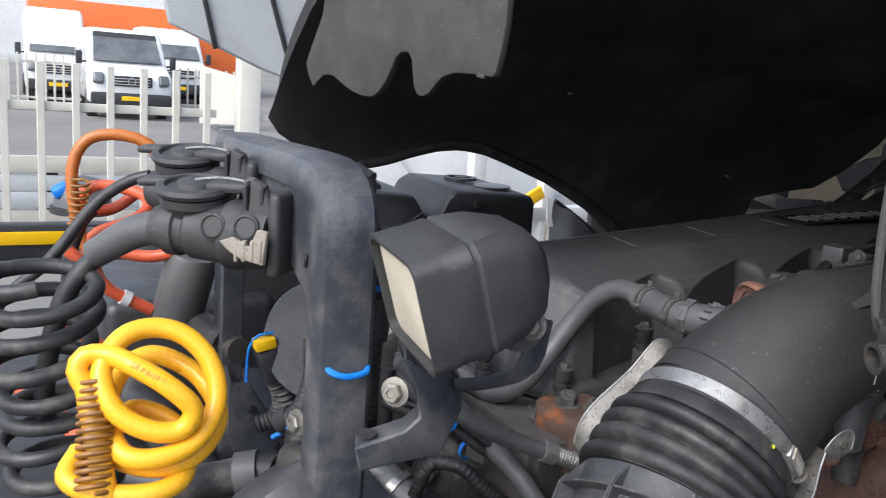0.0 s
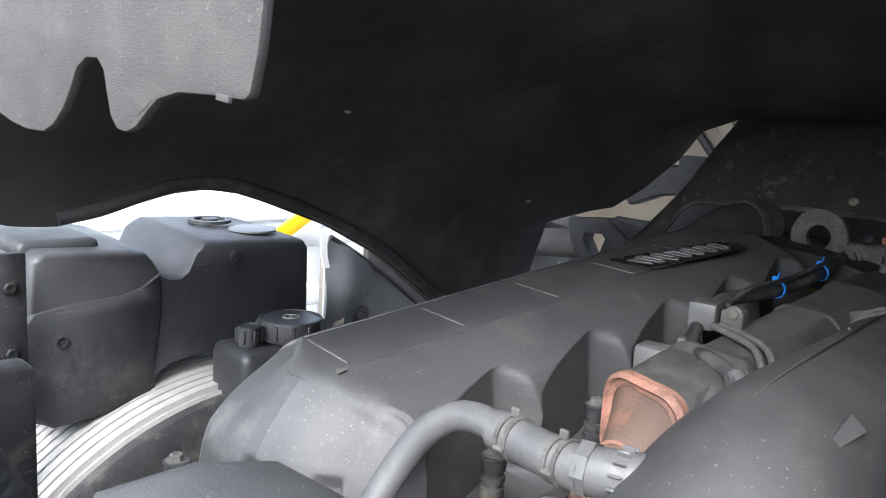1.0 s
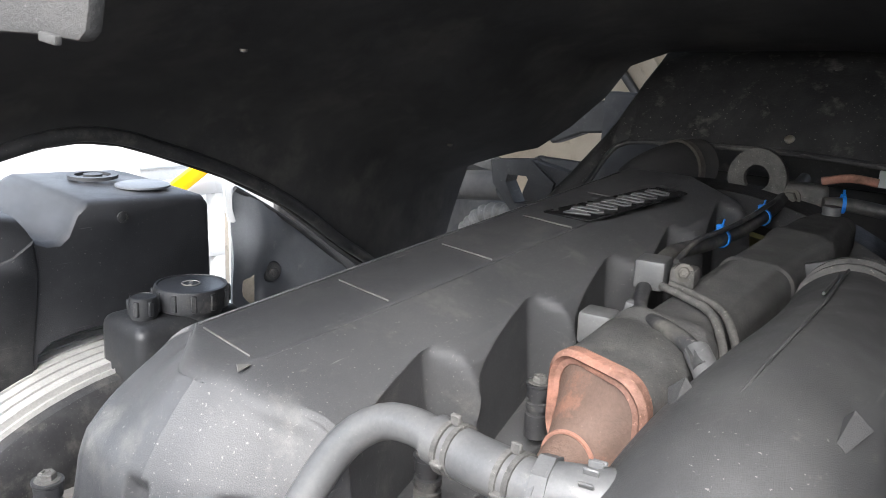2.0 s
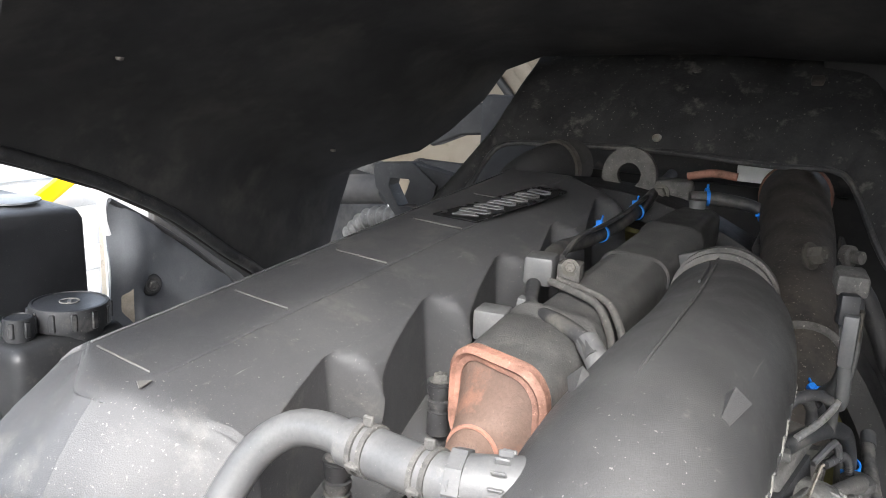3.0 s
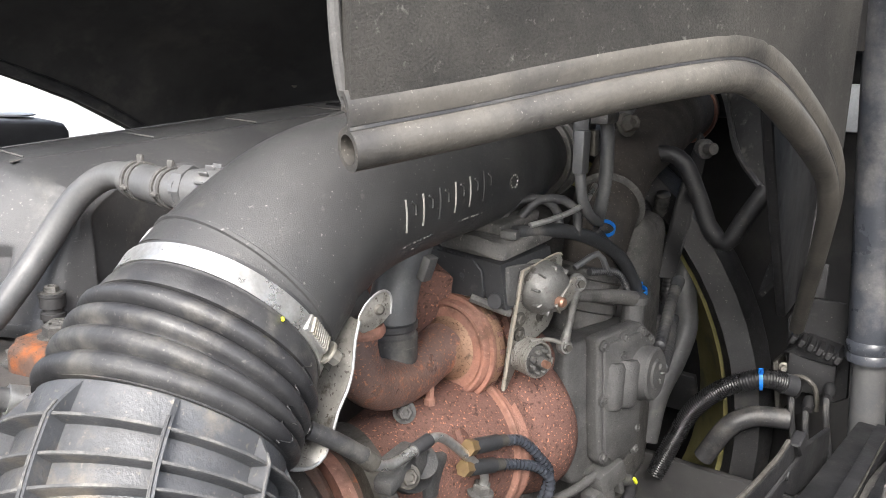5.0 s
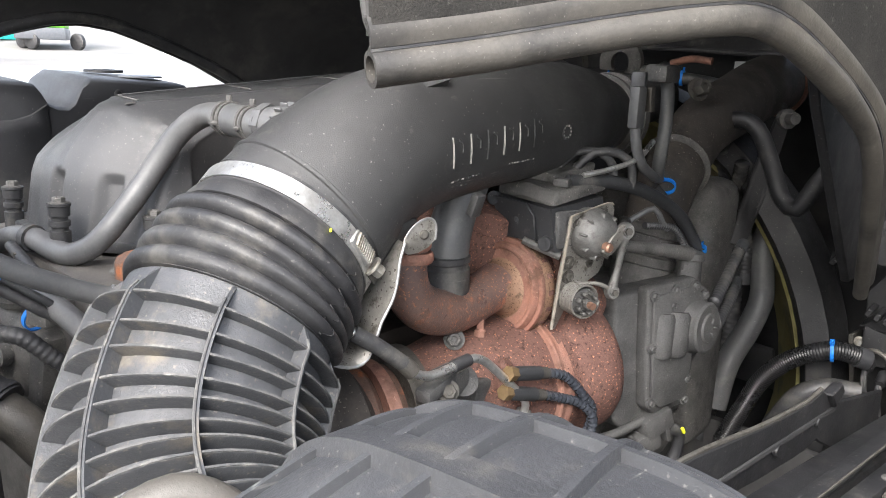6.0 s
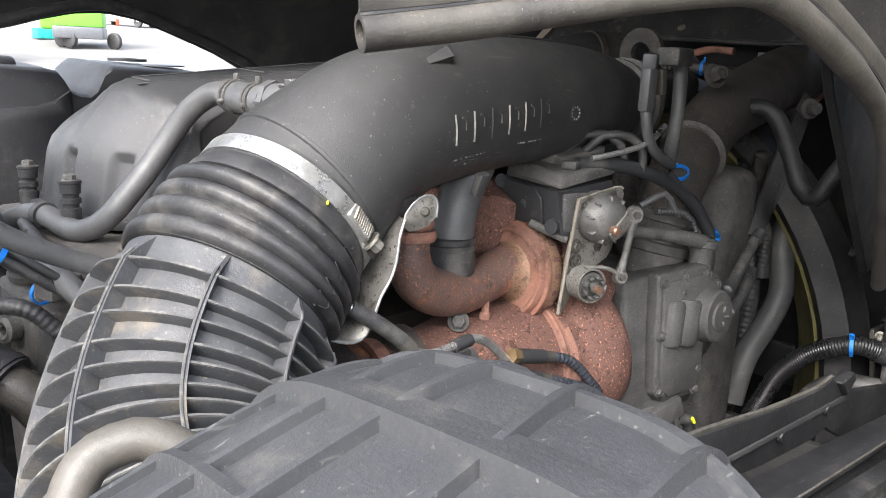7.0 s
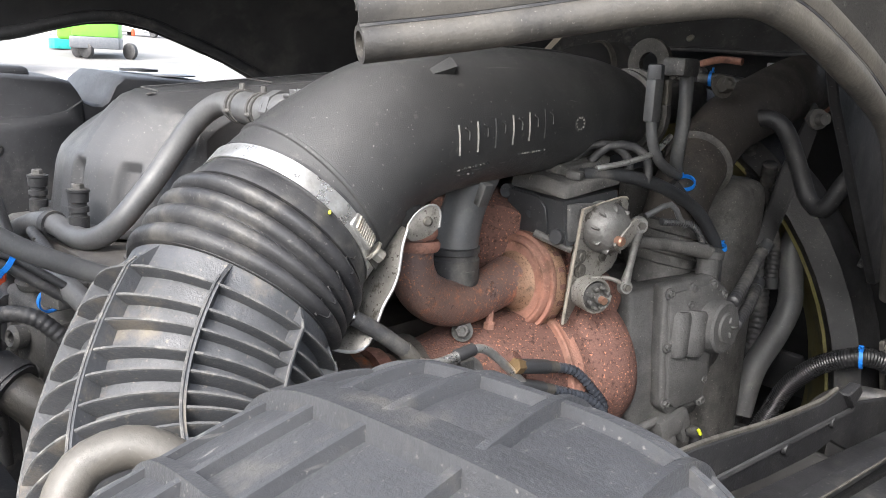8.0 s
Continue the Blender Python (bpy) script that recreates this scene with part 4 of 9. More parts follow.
def build_intake_pipe():
    p = thing("intake_pipe", (-0.5, 0.9, 1.6), "matt black plastic intake pipe with raised strokes and sprayed dust", "intake pipe")
    line = [(-0.548, 1.235, 1.704), (-0.535, 1.17, 1.706), (-0.518, 1.10, 1.708), (-0.505, 1.0, 1.708), (-0.501, 0.9, 1.704), (-0.500, 0.82, 1.695), (-0.500, 0.765, 1.679), (-0.5005, 0.722, 1.654), (-0.5005, 0.692, 1.631), (-0.4995, 0.670, 1.6135)]
    rads = [0.050, 0.061, 0.067, 0.071, 0.0745, 0.077, 0.080, 0.083, 0.085, 0.086]
    run = [0.0]
    for q0, q1 in zip(line, line[1:]):
        run.append(run[-1] + math.dist(q0, q1))
    part("elbow", tube(line, lambda s: float(np.interp(s, run, rads)), 56, 0.008, up=(1, 0, 0)), "pipe", p, "matt black bent pipe")
    mouth = [Vector(q) for q in line[-3:]]
    part("collar", tube(mouth, [0.0845, 0.087, 0.0885], 48, 0.006, up=(1, 0, 0)), "pipe", p)
    way = (mouth[-1] - mouth[0]).normalized()
    part("mouth_bead", lathe([(0.086, -0.0035), (0.0895, -0.0015), (0.0895, 0.0015), (0.086, 0.0035)], mouth[1].lerp(mouth[-1], 0.15), way, 60), "pipe", p, "moulded ring before the clamp")
    # moulding seams over the top, and along the near flank
    part("seam", tube([(-0.515, 0.690, 1.7165), (-0.512, 0.74, 1.7455), (-0.511, 0.80, 1.7685), (-0.512, 0.88, 1.7785), (-0.518, 0.98, 1.781), (-0.530, 1.08, 1.778), (-0.546, 1.18, 1.766)], 0.0016, 6), "pipe", p)
    part("seam", tube([(-0.553, 1.17, 1.763), (-0.538, 1.10, 1.774), (-0.528, 1.02, 1.779)], 0.0016, 6), "pipe", p)
    for near, far_end, out, wide in (((-0.453, 0.782, 1.7465), (-0.450, 0.816, 1.7565), Vector((0.62, 0, 0.78)), 0.0075), ((-0.551, 0.782, 1.744), (-0.554, 0.806, 1.749), Vector((-0.70, 0, 0.71)), 0.008)):
        a, b = Vector(near), Vector(far_end)
        across = Vector((out.z, 0, -out.x)) * wide
        low, high = out * -0.012, out * (0.85 * wide)
        part("lug", loft([[a + low - across * 0.3, a + low + across * 0.3, a + across * 0.3, a - across * 0.3], [b + low - across, b + low + across, b + high + across, b + high - across]]), "pipe", p, "wedge-shaped moulded lug")
    part("end_tab", block((0.034, 0.012, 0.020), pose(-0.590, 1.262, 1.742, 0, -18, 8), 0.003), "pipe", p)
    # raised marks as plain strokes, small marks below

    def on_side(y, z):
        """A point on the near flank of the pipe at that distance and height."""
        k = min(range(len(line)), key=lambda j: abs(line[j][1] - y))
        j = k - 1 if line[k][1] < y else k
        j = min(max(j, 0), len(line) - 2)
        u = (y - line[j][1]) / (line[j + 1][1] - line[j][1])
        c = Vector(line[j]).lerp(Vector(line[j + 1]), u)
        r = rads[j] + (rads[j + 1] - rads[j]) * u
        dz = max(-0.9 * r, min(0.9 * r, z - c.z))
        return Vector((c.x + math.sqrt(r * r - dz * dz) + 0.0004, y, z))
    letters = []
    for k in range(6):
        y, z = 0.806 + 0.0262 * k, 1.672 + 0.0028 * k
        letters += [((y + 0.004, z), (y + 0.001, z + 0.015), (y - 0.001, z + 0.030)), ((y + 0.008, z + 0.027), (y + 0.014, z + 0.024), (y + 0.015, z + 0.015))]
    pale = {0, 2, 6, 8}
    for k, stroke in enumerate(letters):
        part("raised_stroke", tube([on_side(y, z) for y, z in stroke], 0.0012, 6, 0.004), "worn" if k in pale else "pipe", p, "raised worn pale stroke" if k in pale else "raised stroke")
    for k in range(10):
        wob = 0.0016 * math.sin(k * 2.3)
        part("small_mark", block((0.0012, 0.0026 + wob, 0.0016 + 0.6 * wob), Matrix.Translation(on_side(0.811 + 0.0054 * k, 1.656 + 0.0006 * k)), 0.0003, 1), "worn" if k % 3 else "pipe", p, "worn pale small lettering bar")
        part("small_mark", block((0.0012, 0.0026 - wob, 0.0020), Matrix.Translation(on_side(0.907 + 0.0048 * k, 1.669 + 0.0003 * k)), 0.0003, 1), "worn" if k % 4 else "pipe", p, "worn pale small lettering bar")
    for k in range(5):
        part("small_mark", block((0.0012, 0.003, 0.0014), Matrix.Translation(on_side(0.814 + 0.0075 * k, 1.651)), 0.0003, 1), "worn" if k % 2 else "pipe", p)
    stamp = part("date_stamp", lathe([(0.0095, -0.001), (0.0095, 0.001), (0.0085, 0.0014), (0.0085, 0.0008), (0, 0.0008)], on_side(1.003, 1.70), (1, 0.05, 0), 20), "pipe", p)
    for k in range(10):
        w = 2 * math.pi * k / 10
        part("stamp_dot", block((0.001, 0.002, 0.002), Matrix.Translation(on_side(1.003, 1.70) + Vector((0.0010, 0.0068 * math.cos(w), 0.0068 * math.sin(w)))), 0.0003, 1), "worn", stamp)
    part("end_sleeve", tube([(-0.546, 1.225, 1.704), (-0.556, 1.285, 1.702)], [0.047, 0.047], 28), "grimy", p, "grey hose sleeve")
    part("end_flange", lathe([(0.035, 0), (0.060, 0), (0.060, 0.008), (0.055, 0.010), (0.055, 0.022), (0.062, 0.024), (0.062, 0.036), (0.035, 0.036)], (-0.546, 1.225, 1.703), (-0.1, 1, 0), 32), "grimy", p)
    part("vent_stub", tube([(-0.545, 0.722, 1.702), (-0.575, 0.712, 1.702), (-0.600, 0.705, 1.701)], [0.023, 0.020, 0.018], 20), "hose", p, "side stub for the vent hose")
    part("stub_nut", lathe([(0.014, 0), (0.0215, 0.001), (0.0215, 0.012), (0.014, 0.013)], (-0.588, 0.709, 1.702), (-1, -0.22, 0), 8), "hose", p)
    for k in range(9):
        w = radians(-60 + 25 * k)
        part("stub_rib", block((0.010, 0.0022, 0.005), Matrix.Translation((-0.566, 0.714, 1.702)) @ pose(0, 0, 0, math.degrees(w), 0, 12) @ pose(0, 0, 0.0225), 0.0008, 1), "hose", p)
    part("drain_cone", lathe([(0.029, -0.02), (0.027, 0.0), (0.0205, 0.024), (0.0160, 0.040), (0.0, 0.040)], (-0.455, 0.735, 1.624), (0.22, 0.90, -0.35), 28), "pipe", p, "conical moulded outlet")
    part("support", block((0.010, 0.014, 0.026), pose(-0.440, 0.862, 1.628, 0, 20, 0), 0.002), "pipe", p)
    return p


AXIS = [(-0.4997, 0.6705, 1.6143), (-0.4954, 0.654, 1.6005), (-0.490, 0.633, 1.582), (-0.482, 0.605, 1.556), (-0.470, 0.577, 1.526), (-0.453, 0.550, 1.494), (-0.430, 0.526, 1.463), (-0.400, 0.506, 1.435), (-0.362, 0.490, 1.412), (-0.315, 0.478, 1.395), (-0.25, 0.468, 1.385), (-0.18, 0.46, 1.38)]


def build_duct():
    d = thing("air_duct", (-0.49, 0.58, 1.3), "black plastic ribbed air duct with rubber bellows and steel clamp", "air duct")
    line = spline(AXIS, 0.003)
    far = [0.0]
    for a, b in zip(line, line[1:]):
        far.append(far[-1] + (b - a).length)
    turns = frames_along(line, (1, 0, 0))

    def at_len(s):
        k = min(range(len(far)), key=lambda j: abs(far[j] - s))
        return line[k], turns[k]

    bell = [p for p, s in zip(line, far) if s <= 0.122]
    bell = spline([tuple(p) for p in bell[::4]], 0.0011)

    def r_bell(s):
        if s < 0.022:
            return 0.0895
        if s < 0.040:
            return 0.0895 + 0.005 * math.sin(math.pi * (s - 0.022) / 0.036) ** 0.7
        u = (s - 0.040) / 0.0172
        w = u % 1.0
        return 0.0895 + 0.045 * (s - 0.040) + 0.0105 * max(0.0, 1 - abs(2 * w - 1) ** 2.6) ** 0.8
    part("bellows", tube(bell, r_bell, 56, straight=True, up=(1, 0, 0)), "rubber", d, "dusty black rubber bellows with rounded folds", 50)
    # moulding seam that steps over the folds
    seam = []
    for k, s in enumerate(np.arange(0.03, 0.116, 0.0043)):
        p, (t, a, b) = at_len(float(s))
        w = radians(-10 + (5 if (k // 2) % 2 else -1))
        seam.append(p + (r_bell(float(s)) + 0.0002) * (math.cos(w) * a + math.sin(w) * b))
    part("bellows_seam", tube(seam, 0.0007, 5, 0.003), "rail", d)
    c0, fr = at_len(0.012)
    clamp = part("hose_clamp", lathe([(0.0897, -0.008), (0.0912, -0.0085), (0.0912, 0.0085), (0.0897, 0.008)], c0, fr[0], 60), "steel", d, "bright steel band clamp with a worm screw")
    # worm screw at the lower outer edge, the band's slots beside it
    spot = Vector((-0.412, 0.697, 1.594))
    along = Vector((0.02, -0.62, 0.78)).normalized()
    out = Vector((0.95, 0.25, 0.15)).normalized()
    turn = Matrix((along.cross(out).normalized(), along, (along.cross(out)).cross(along).normalized())).transposed().to_4x4()
    part("worm_housing", block((0.015, 0.034, 0.010), Matrix.Translation(spot + along * 0.022) @ turn, 0.002), "steel", clamp)
    for k in range(9):
        part("worm_thread", block((0.0125, 0.0016, 0.004), Matrix.Translation(spot + along * (0.010 + 0.003 * k) + out * 0.0052) @ turn @ pose(0, 0, 0, 0, 0, 14), 0.0004, 1), "zinc", clamp)
    part("worm_screw", hex_bolt(spot - along * 0.002, tuple(-along + out * 0.5), 0.0068, 0.011), "zinc", clamp)
    part("worm_tail", block((0.012, 0.022, 0.0016), Matrix.Translation(spot - along * 0.010 - out * 0.006) @ turn, 0.0004, 1), "dullsteel", clamp)
    part("paint_mark", block((0.002, 0.0035, 0.011), Matrix.Translation((-0.4115, 0.650, 1.631)) @ axes_to((0.8, -0.5, 0.3)), 0.0005, 1), "lime", d, "yellow-green paint tick")
    # ribbed duct: a wall, ring ribs, long ribs that rise out of the wall as fins
    body = [(p, s) for p, s in zip(line, far) if s >= 0.108]
    part("duct_body", tube([p for p, s in body][::2] + [body[-1][0]], [0.0945, 0.094, 0.090, 0.086, 0.085, 0.085], 48, straight=True, up=(1, 0, 0)), "duct", d, "dusty black moulded duct wall")
    s = 0.1395
    while s < far[-1] - 0.02:
        p, (t, a, b) = at_len(s)
        part("rib", lathe([(0.083, -0.0024), (0.107, -0.0013), (0.108, 0.0), (0.107, 0.0013), (0.083, 0.0024)], p, t, 56), "duct", d)
        part("rib_edge", lathe([(0.1074, -0.0012), (0.1083, -0.0009), (0.1083, 0.0009), (0.1074, 0.0012)], p, t, 56), "rib_edge", d, "scuffed pale rib edge")
        s += 0.0225
    for w in (-78, -37, 4, 45, 86, 128, 170, 212):
        rows = [[], []]
        for k in range(0, len(line), 3):
            if far[k] < 0.108:
                continue
            t, a, b = turns[k]
            o = math.cos(radians(w)) * a + math.sin(radians(w)) * b
            rise = min(1.0, max(0.0, (far[k] - 0.110) / 0.026))
            rows[0].append(line[k] + 0.080 * o)
            rows[1].append(line[k] + (0.0935 + 0.0155 * rise) * o)
        part("long_rib", sheet(rows, 0.0034), "duct", d)
        part("long_rib_edge", tube([p + (p - q).normalized() * 0.0006 for p, q in zip(rows[1][2:], rows[0][2:])], 0.0013, 6, straight=True), "rib_edge", d, "scuffed pale rib edge")
    return d


def build_vent_hose():
    h = thing("vent_hose", (-0.75, 0.6, 1.55), "grey coolant vent pipe joined with spring clips", "hose")
    pts = [(-0.672, 0.707, 1.701), (-0.705, 0.711, 1.703), (-0.735, 0.709, 1.697), (-0.757, 0.697, 1.679), (-0.770, 0.680, 1.650), (-0.776, 0.658, 1.616), (-0.776, 0.634, 1.588), (-0.780, 0.613, 1.563), (-0.795, 0.598, 1.545), (-0.818, 0.586, 1.536), (-0.848, 0.578, 1.538), (-0.876, 0.571, 1.545), (-0.925, 0.563, 1.540), (-0.985, 0.555, 1.520)]
    part("pipe", tube(pts, 0.0135, 20, 0.008), "hose", h, "smooth dark grey pipe")
    joint = part("joint_hose", tube([(-0.592, 0.704, 1.701), (-0.62, 0.704, 1.701), (-0.652, 0.706, 1.701), (-0.684, 0.709, 1.702)], 0.0175, 22), "hose", h, "short grey rubber joint hose")
    for x, y, z in ((-0.615, 0.704, 1.701), (-0.666, 0.707, 1.7015)):
        for o in (-0.004, 0.005):
            part("spring_clip", lathe([(0.0170, -0.002), (0.0192, -0.002), (0.0192, 0.002), (0.0170, 0.002)], (x + o, y, z), (-1, 0.04, 0.0), 24), "grimy", joint, "dull steel spring clip")
        part("clip_ear", block((0.008, 0.004, 0.008), pose(x, y, z + 0.0215), 0.001, 1), "grimy", joint)
        part("clip_ear", block((0.010, 0.006, 0.004), pose(x, y - 0.018, z - 0.004, 20, 0, 0), 0.001, 1), "grimy", joint)
    part("clip_band", tube([(-0.878, 0.570, 1.545), (-0.890, 0.568, 1.5445)], 0.0165, 18), "rubber", h)
    return h


def build_lid():
    """Rounded ribbed lid of the air filter housing beside the camera's feet."""
    t = thing("air_filter_housing", (0.02, 0.42, 1.35), "grey plastic air filter housing with a ribbed rounded lid", "air filter")
    cx, cy, ax, ay = -0.030, 0.381, 0.134, 0.139

    def dome(u, v):
        r = (abs(u) ** 3.2 + abs(v) ** 3.2) ** (1 / 3.2)
        return cx + ax * u, cy + ay * v, 1.620 - 0.070 * r ** 6 + 0.011 * u + 0.039 * v
    rows = []
    for r in [0.02] + [k / 22 for k in range(1, 23)]:
        row = []
        for k in range(84):
            w = 2 * math.pi * k / 84
            c, s = math.cos(w), math.sin(w)
            g = (abs(c) ** 3.2 + abs(s) ** 3.2) ** (-1 / 3.2)
            row.append(Vector(dome(r * g * c, r * g * s)))
        rows.append(row)
    edge = rows[-1]
    for dz, grow in ((-0.02, 1.01), (-0.05, 1.012), (-0.20, 1.0), (-0.40, 0.97)):
        rows.append([Vector((cx + (p.x - cx) * grow, cy + (p.y - cy) * grow, p.z + dz)) for p in edge])
    part("lid", loft(rows), "drum", t, "dusty grey ribbed plastic lid", 60)
    # wide flat bands one way, narrow ribs the other
    for kind, c, half, high in (("x", 0.300, 0.0025, 0.005), ("x", 0.3695, 0.0026, 0.0056), ("x", 0.430, 0.0085, 0.0062), ("x", 0.474, 0.0016, 0.005), ("x", 0.492, 0.0012, 0.004),
                                ("y", -0.120, 0.0012, 0.004), ("y", -0.0875, 0.0016, 0.005), ("y", -0.0555, 0.0018, 0.006), ("y", -0.004, 0.0018, 0.006), ("y", 0.048, 0.0018, 0.006)):
        strip = [[], [], [], []]
        for k in np.linspace(-0.93, 0.93, 50):
            u, v = ((c - cx) / ax, k) if kind == "y" else (k, (c - cy) / ay)
            if (abs(u) ** 3.2 + abs(v) ** 3.2) > 0.965 ** 3.2:
                continue
            bow = 0.10 * (u * u if kind == "x" else v * v) * (-1 if c > (cy if kind == "x" else cx) else 1)
            x, y, z = dome(u + (bow if kind == "y" else 0), v + (0.3 * bow if kind == "x" else 0))
            side = Vector((1, 0, 0)) if kind == "y" else Vector((0, 1, 0))
            p = Vector((x, y, z))
            for r, (o, hgt) in zip(strip, ((-half - 0.0015, -0.003), (-half, high), (half, high), (half + 0.0015, -0.003))):
                r.append(p + side * o + Vector((0, 0, hgt)))
        part("lid_rib", sheet(strip), "drum", t)
    part("seam_flange", loft([[Vector((cx + (p.x - cx) * g, cy + (p.y - cy) * g, p.z + dz)) for p in edge] for g, dz in ((1.0, -0.03), (1.045, -0.032), (1.045, -0.04), (1.0, -0.042))], caps=False), "drum", t)
    return t


def build_turbo():
    t = thing("turbocharger", (-0.46, 0.98, 1.2), "rusted iron turbocharger with clamped exhaust elbow", "turbocharger")
    # bearing housing: a wide cylinder lying along the engine, then the spiral turbine housing
    body_way = Vector((0.12, 0.98, -0.05))
    part("centre_body", lathe([(0.0, -0.215), (0.034, -0.215), (0.040, -0.205), (0.052, -0.18), (0.060, -0.14), (0.072, -0.10), (0.081, -0.05), (0.084, 0.0), (0.084, 0.02), (0.0, 0.02)], (-0.487, 0.985, 1.385), body_way, 44), "rust", t, "dark rusted bearing housing")
    band = part("band_clamp", lathe([(0.082, -0.0115), (0.0895, -0.011), (0.0905, -0.0075), (0.0885, -0.003), (0.0885, 0.003), (0.0905, 0.0075), (0.0895, 0.0115), (0.082, 0.012)], (-0.484, 1.004, 1.384), body_way, 48), "salmon", t, "reddened band clamp")
    part("band_seam", block((0.004, 0.026, 0.006), pose(-0.405, 1.012, 1.420, 0, 25, 0), 0.001, 1), "rust", band)
    part("turbine_face", lathe([(0.0, -0.03), (0.078, -0.03), (0.085, -0.018), (0.087, -0.006), (0.083, 0.004), (0.084, 0.010), (0.091, 0.022), (0.0955, 0.040), (0.0945, 0.056), (0.087, 0.070), (0.068, 0.082), (0.045, 0.086), (0.0, 0.086)], (-0.478, 1.036, 1.390), (0.22, 0.96, 0.12), 48), "rust", t, "rust-brown spiral housing with a waist")
    part("turbine_neck", tube([(-0.475, 1.075, 1.46), (-0.48, 1.05, 1.495), (-0.485, 1.02, 1.510)], [0.062, 0.054, 0.048], 26), "rust", t)
    part("compressor_inlet", lathe([(0.0, -0.06), (0.058, -0.06), (0.064, -0.05), (0.064, -0.036), (0.058, -0.03), (0.056, 0.01), (0.050, 0.03), (0.0, 0.03)], (-0.492, 0.795, 1.392), (0.25, 0.95, 0.05), 32), "manifold", t, "ringed iron inlet")
    part("compressor_ring", lathe([(0.060, -0.007), (0.070, -0.007), (0.072, 0.0), (0.070, 0.007), (0.060, 0.007)], (-0.490, 0.772, 1.388), (0.25, 0.95, 0.05), 36), "salmon", t)
    part("compressor_cover", lathe([(0.0, -0.075), (0.05, -0.075), (0.078, -0.06), (0.086, -0.035), (0.086, 0.0), (0.070, 0.012), (0.0, 0.012)], (-0.500, 0.742, 1.375), (0.25, 0.95, 0.05), 40), "sleeve", t, "dull brown cast cover")
    part("cover_band", lathe([(0.070, -0.012), (0.0775, -0.012), (0.0775, 0.012), (0.070, 0.012)], (-0.488, 0.806, 1.390), (0.25, 0.95, 0.05), 36), "dullsteel", t, "dull steel band")
    # elbow with its collar above and the clamped flange at its far end
    el = [(-0.468, 0.792, 1.590), (-0.470, 0.793, 1.572), (-0.473, 0.797, 1.549), (-0.477, 0.811, 1.525), (-0.482, 0.842, 1.505), (-0.487, 0.880, 1.496), (-0.491, 0.916, 1.498), (-0.494, 0.948, 1.505), (-0.495, 0.968, 1.509)]
    part("elbow", tube(el, [0.0215, 0.0225, 0.0245, 0.0258, 0.0264, 0.0264, 0.0264, 0.0268, 0.029], 30, 0.005, up=(1, 0, 0)), "burnt", t, "heat-blued exhaust elbow with rust patches")
    for z, r in ((1.590, 0.0255), (1.577, 0.0285)):
        part("bead", lathe([(0.020, -0.0055), (r - 0.002, -0.0055), (r, -0.002), (r, 0.002), (r - 0.002, 0.0055), (0.020, 0.0055)], (-0.469, 0.7925, z), (-0.03, 0.06, 1), 28), "salmon", t, "reddened collar")
    way = Vector((0.03, 1.0, -0.05)).normalized()
    hub = Vector((-0.4945, 0.984, 1.505))
    part("flange", lathe([(0.026, -0.036), (0.0285, -0.030), (0.0300, -0.020), (0.0335, -0.012), (0.0395, -0.007), (0.0470, -0.006), (0.0485, -0.002), (0.0485, 0.004), (0.0, 0.004)], hub, way, 44), "golden", t, "heat-browned dished flange")
    part("flange_ring", lathe([(0.0475, -0.009), (0.0510, -0.0125), (0.0545, -0.0125), (0.0570, -0.008), (0.0570, -0.003), (0.0475, -0.001)], hub, way, 48), "salmon", t, "pale reddened flange rim")
    vb = part("v_band", lathe([(0.050, -0.002), (0.0575, -0.003), (0.0605, 0.001), (0.0612, 0.008), (0.0612, 0.019), (0.0590, 0.023), (0.052, 0.024)], hub, way, 52), "golden", t, "rust-spotted band clamp with a bolt")
    part("band_lip", lathe([(0.0590, -0.004), (0.0618, -0.004), (0.0626, -0.001), (0.0618, 0.002), (0.0590, 0.002)], hub, way, 52), "salmon", vb)
    side = Vector((1, 0, 0)) - way * way.x
    side.normalize()
    tall = side.cross(way) if side.cross(way).z > 0 else way.cross(side)

    def rim(angle, r, along):
        return hub + (math.cos(radians(angle)) * side + math.sin(radians(angle)) * tall) * r + way * along
    for k in range(7):
        a = 62 - 19 * k
        part("band_slot", block((0.006, 0.010, 0.0012), Matrix.Translation(rim(a, 0.0614, 0.013)) @ axes_to(rim(a, 1, 0) - rim(a, 0, 0), way), 0.0004, 1), "rust", vb)
    for a, r in ((112, 0.0650), (88, 0.0655)):
        part("clamp_eye", lathe([(0.003, -0.008), (0.0068, -0.008), (0.0068, 0.008), (0.003, 0.008), (0.003, -0.008)], rim(a, r, 0.006), side, 14), "salmon", vb, "rolled clamp eye")
    part("clamp_strap", tube([rim(a, 0.0635, 0.010) for a in range(60, 131, 10)], 0.0030, 8, squash=1.6), "salmon", vb)
    part("clamp_bolt", tube([rim(100, 0.0665, 0.002), rim(66, 0.070, 0.006), rim(60, 0.072, 0.050)], 0.0036, 8, straight=True), "zinc", vb)
    part("clamp_nut", hex_bolt(rim(66, 0.070, 0.008), tuple(side * 0.6 - way * 0.5), 0.0072, 0.012), "zinc", vb, "pale hexagon nut")
    part("valve_bore", lathe([(0.0, 0.0), (0.050, 0.0), (0.050, 0.07), (0.0, 0.07)], hub + way * 0.012, way, 32), "rust", t)
    part("link_stub", lathe([(0.0, 0.0), (0.0068, 0.0), (0.0068, 0.007), (0.0045, 0.009), (0.0045, 0.030), (0.0, 0.030)], (-0.473, 0.917, 1.462), (0.02, 0, 1), 6), "salmon", t)
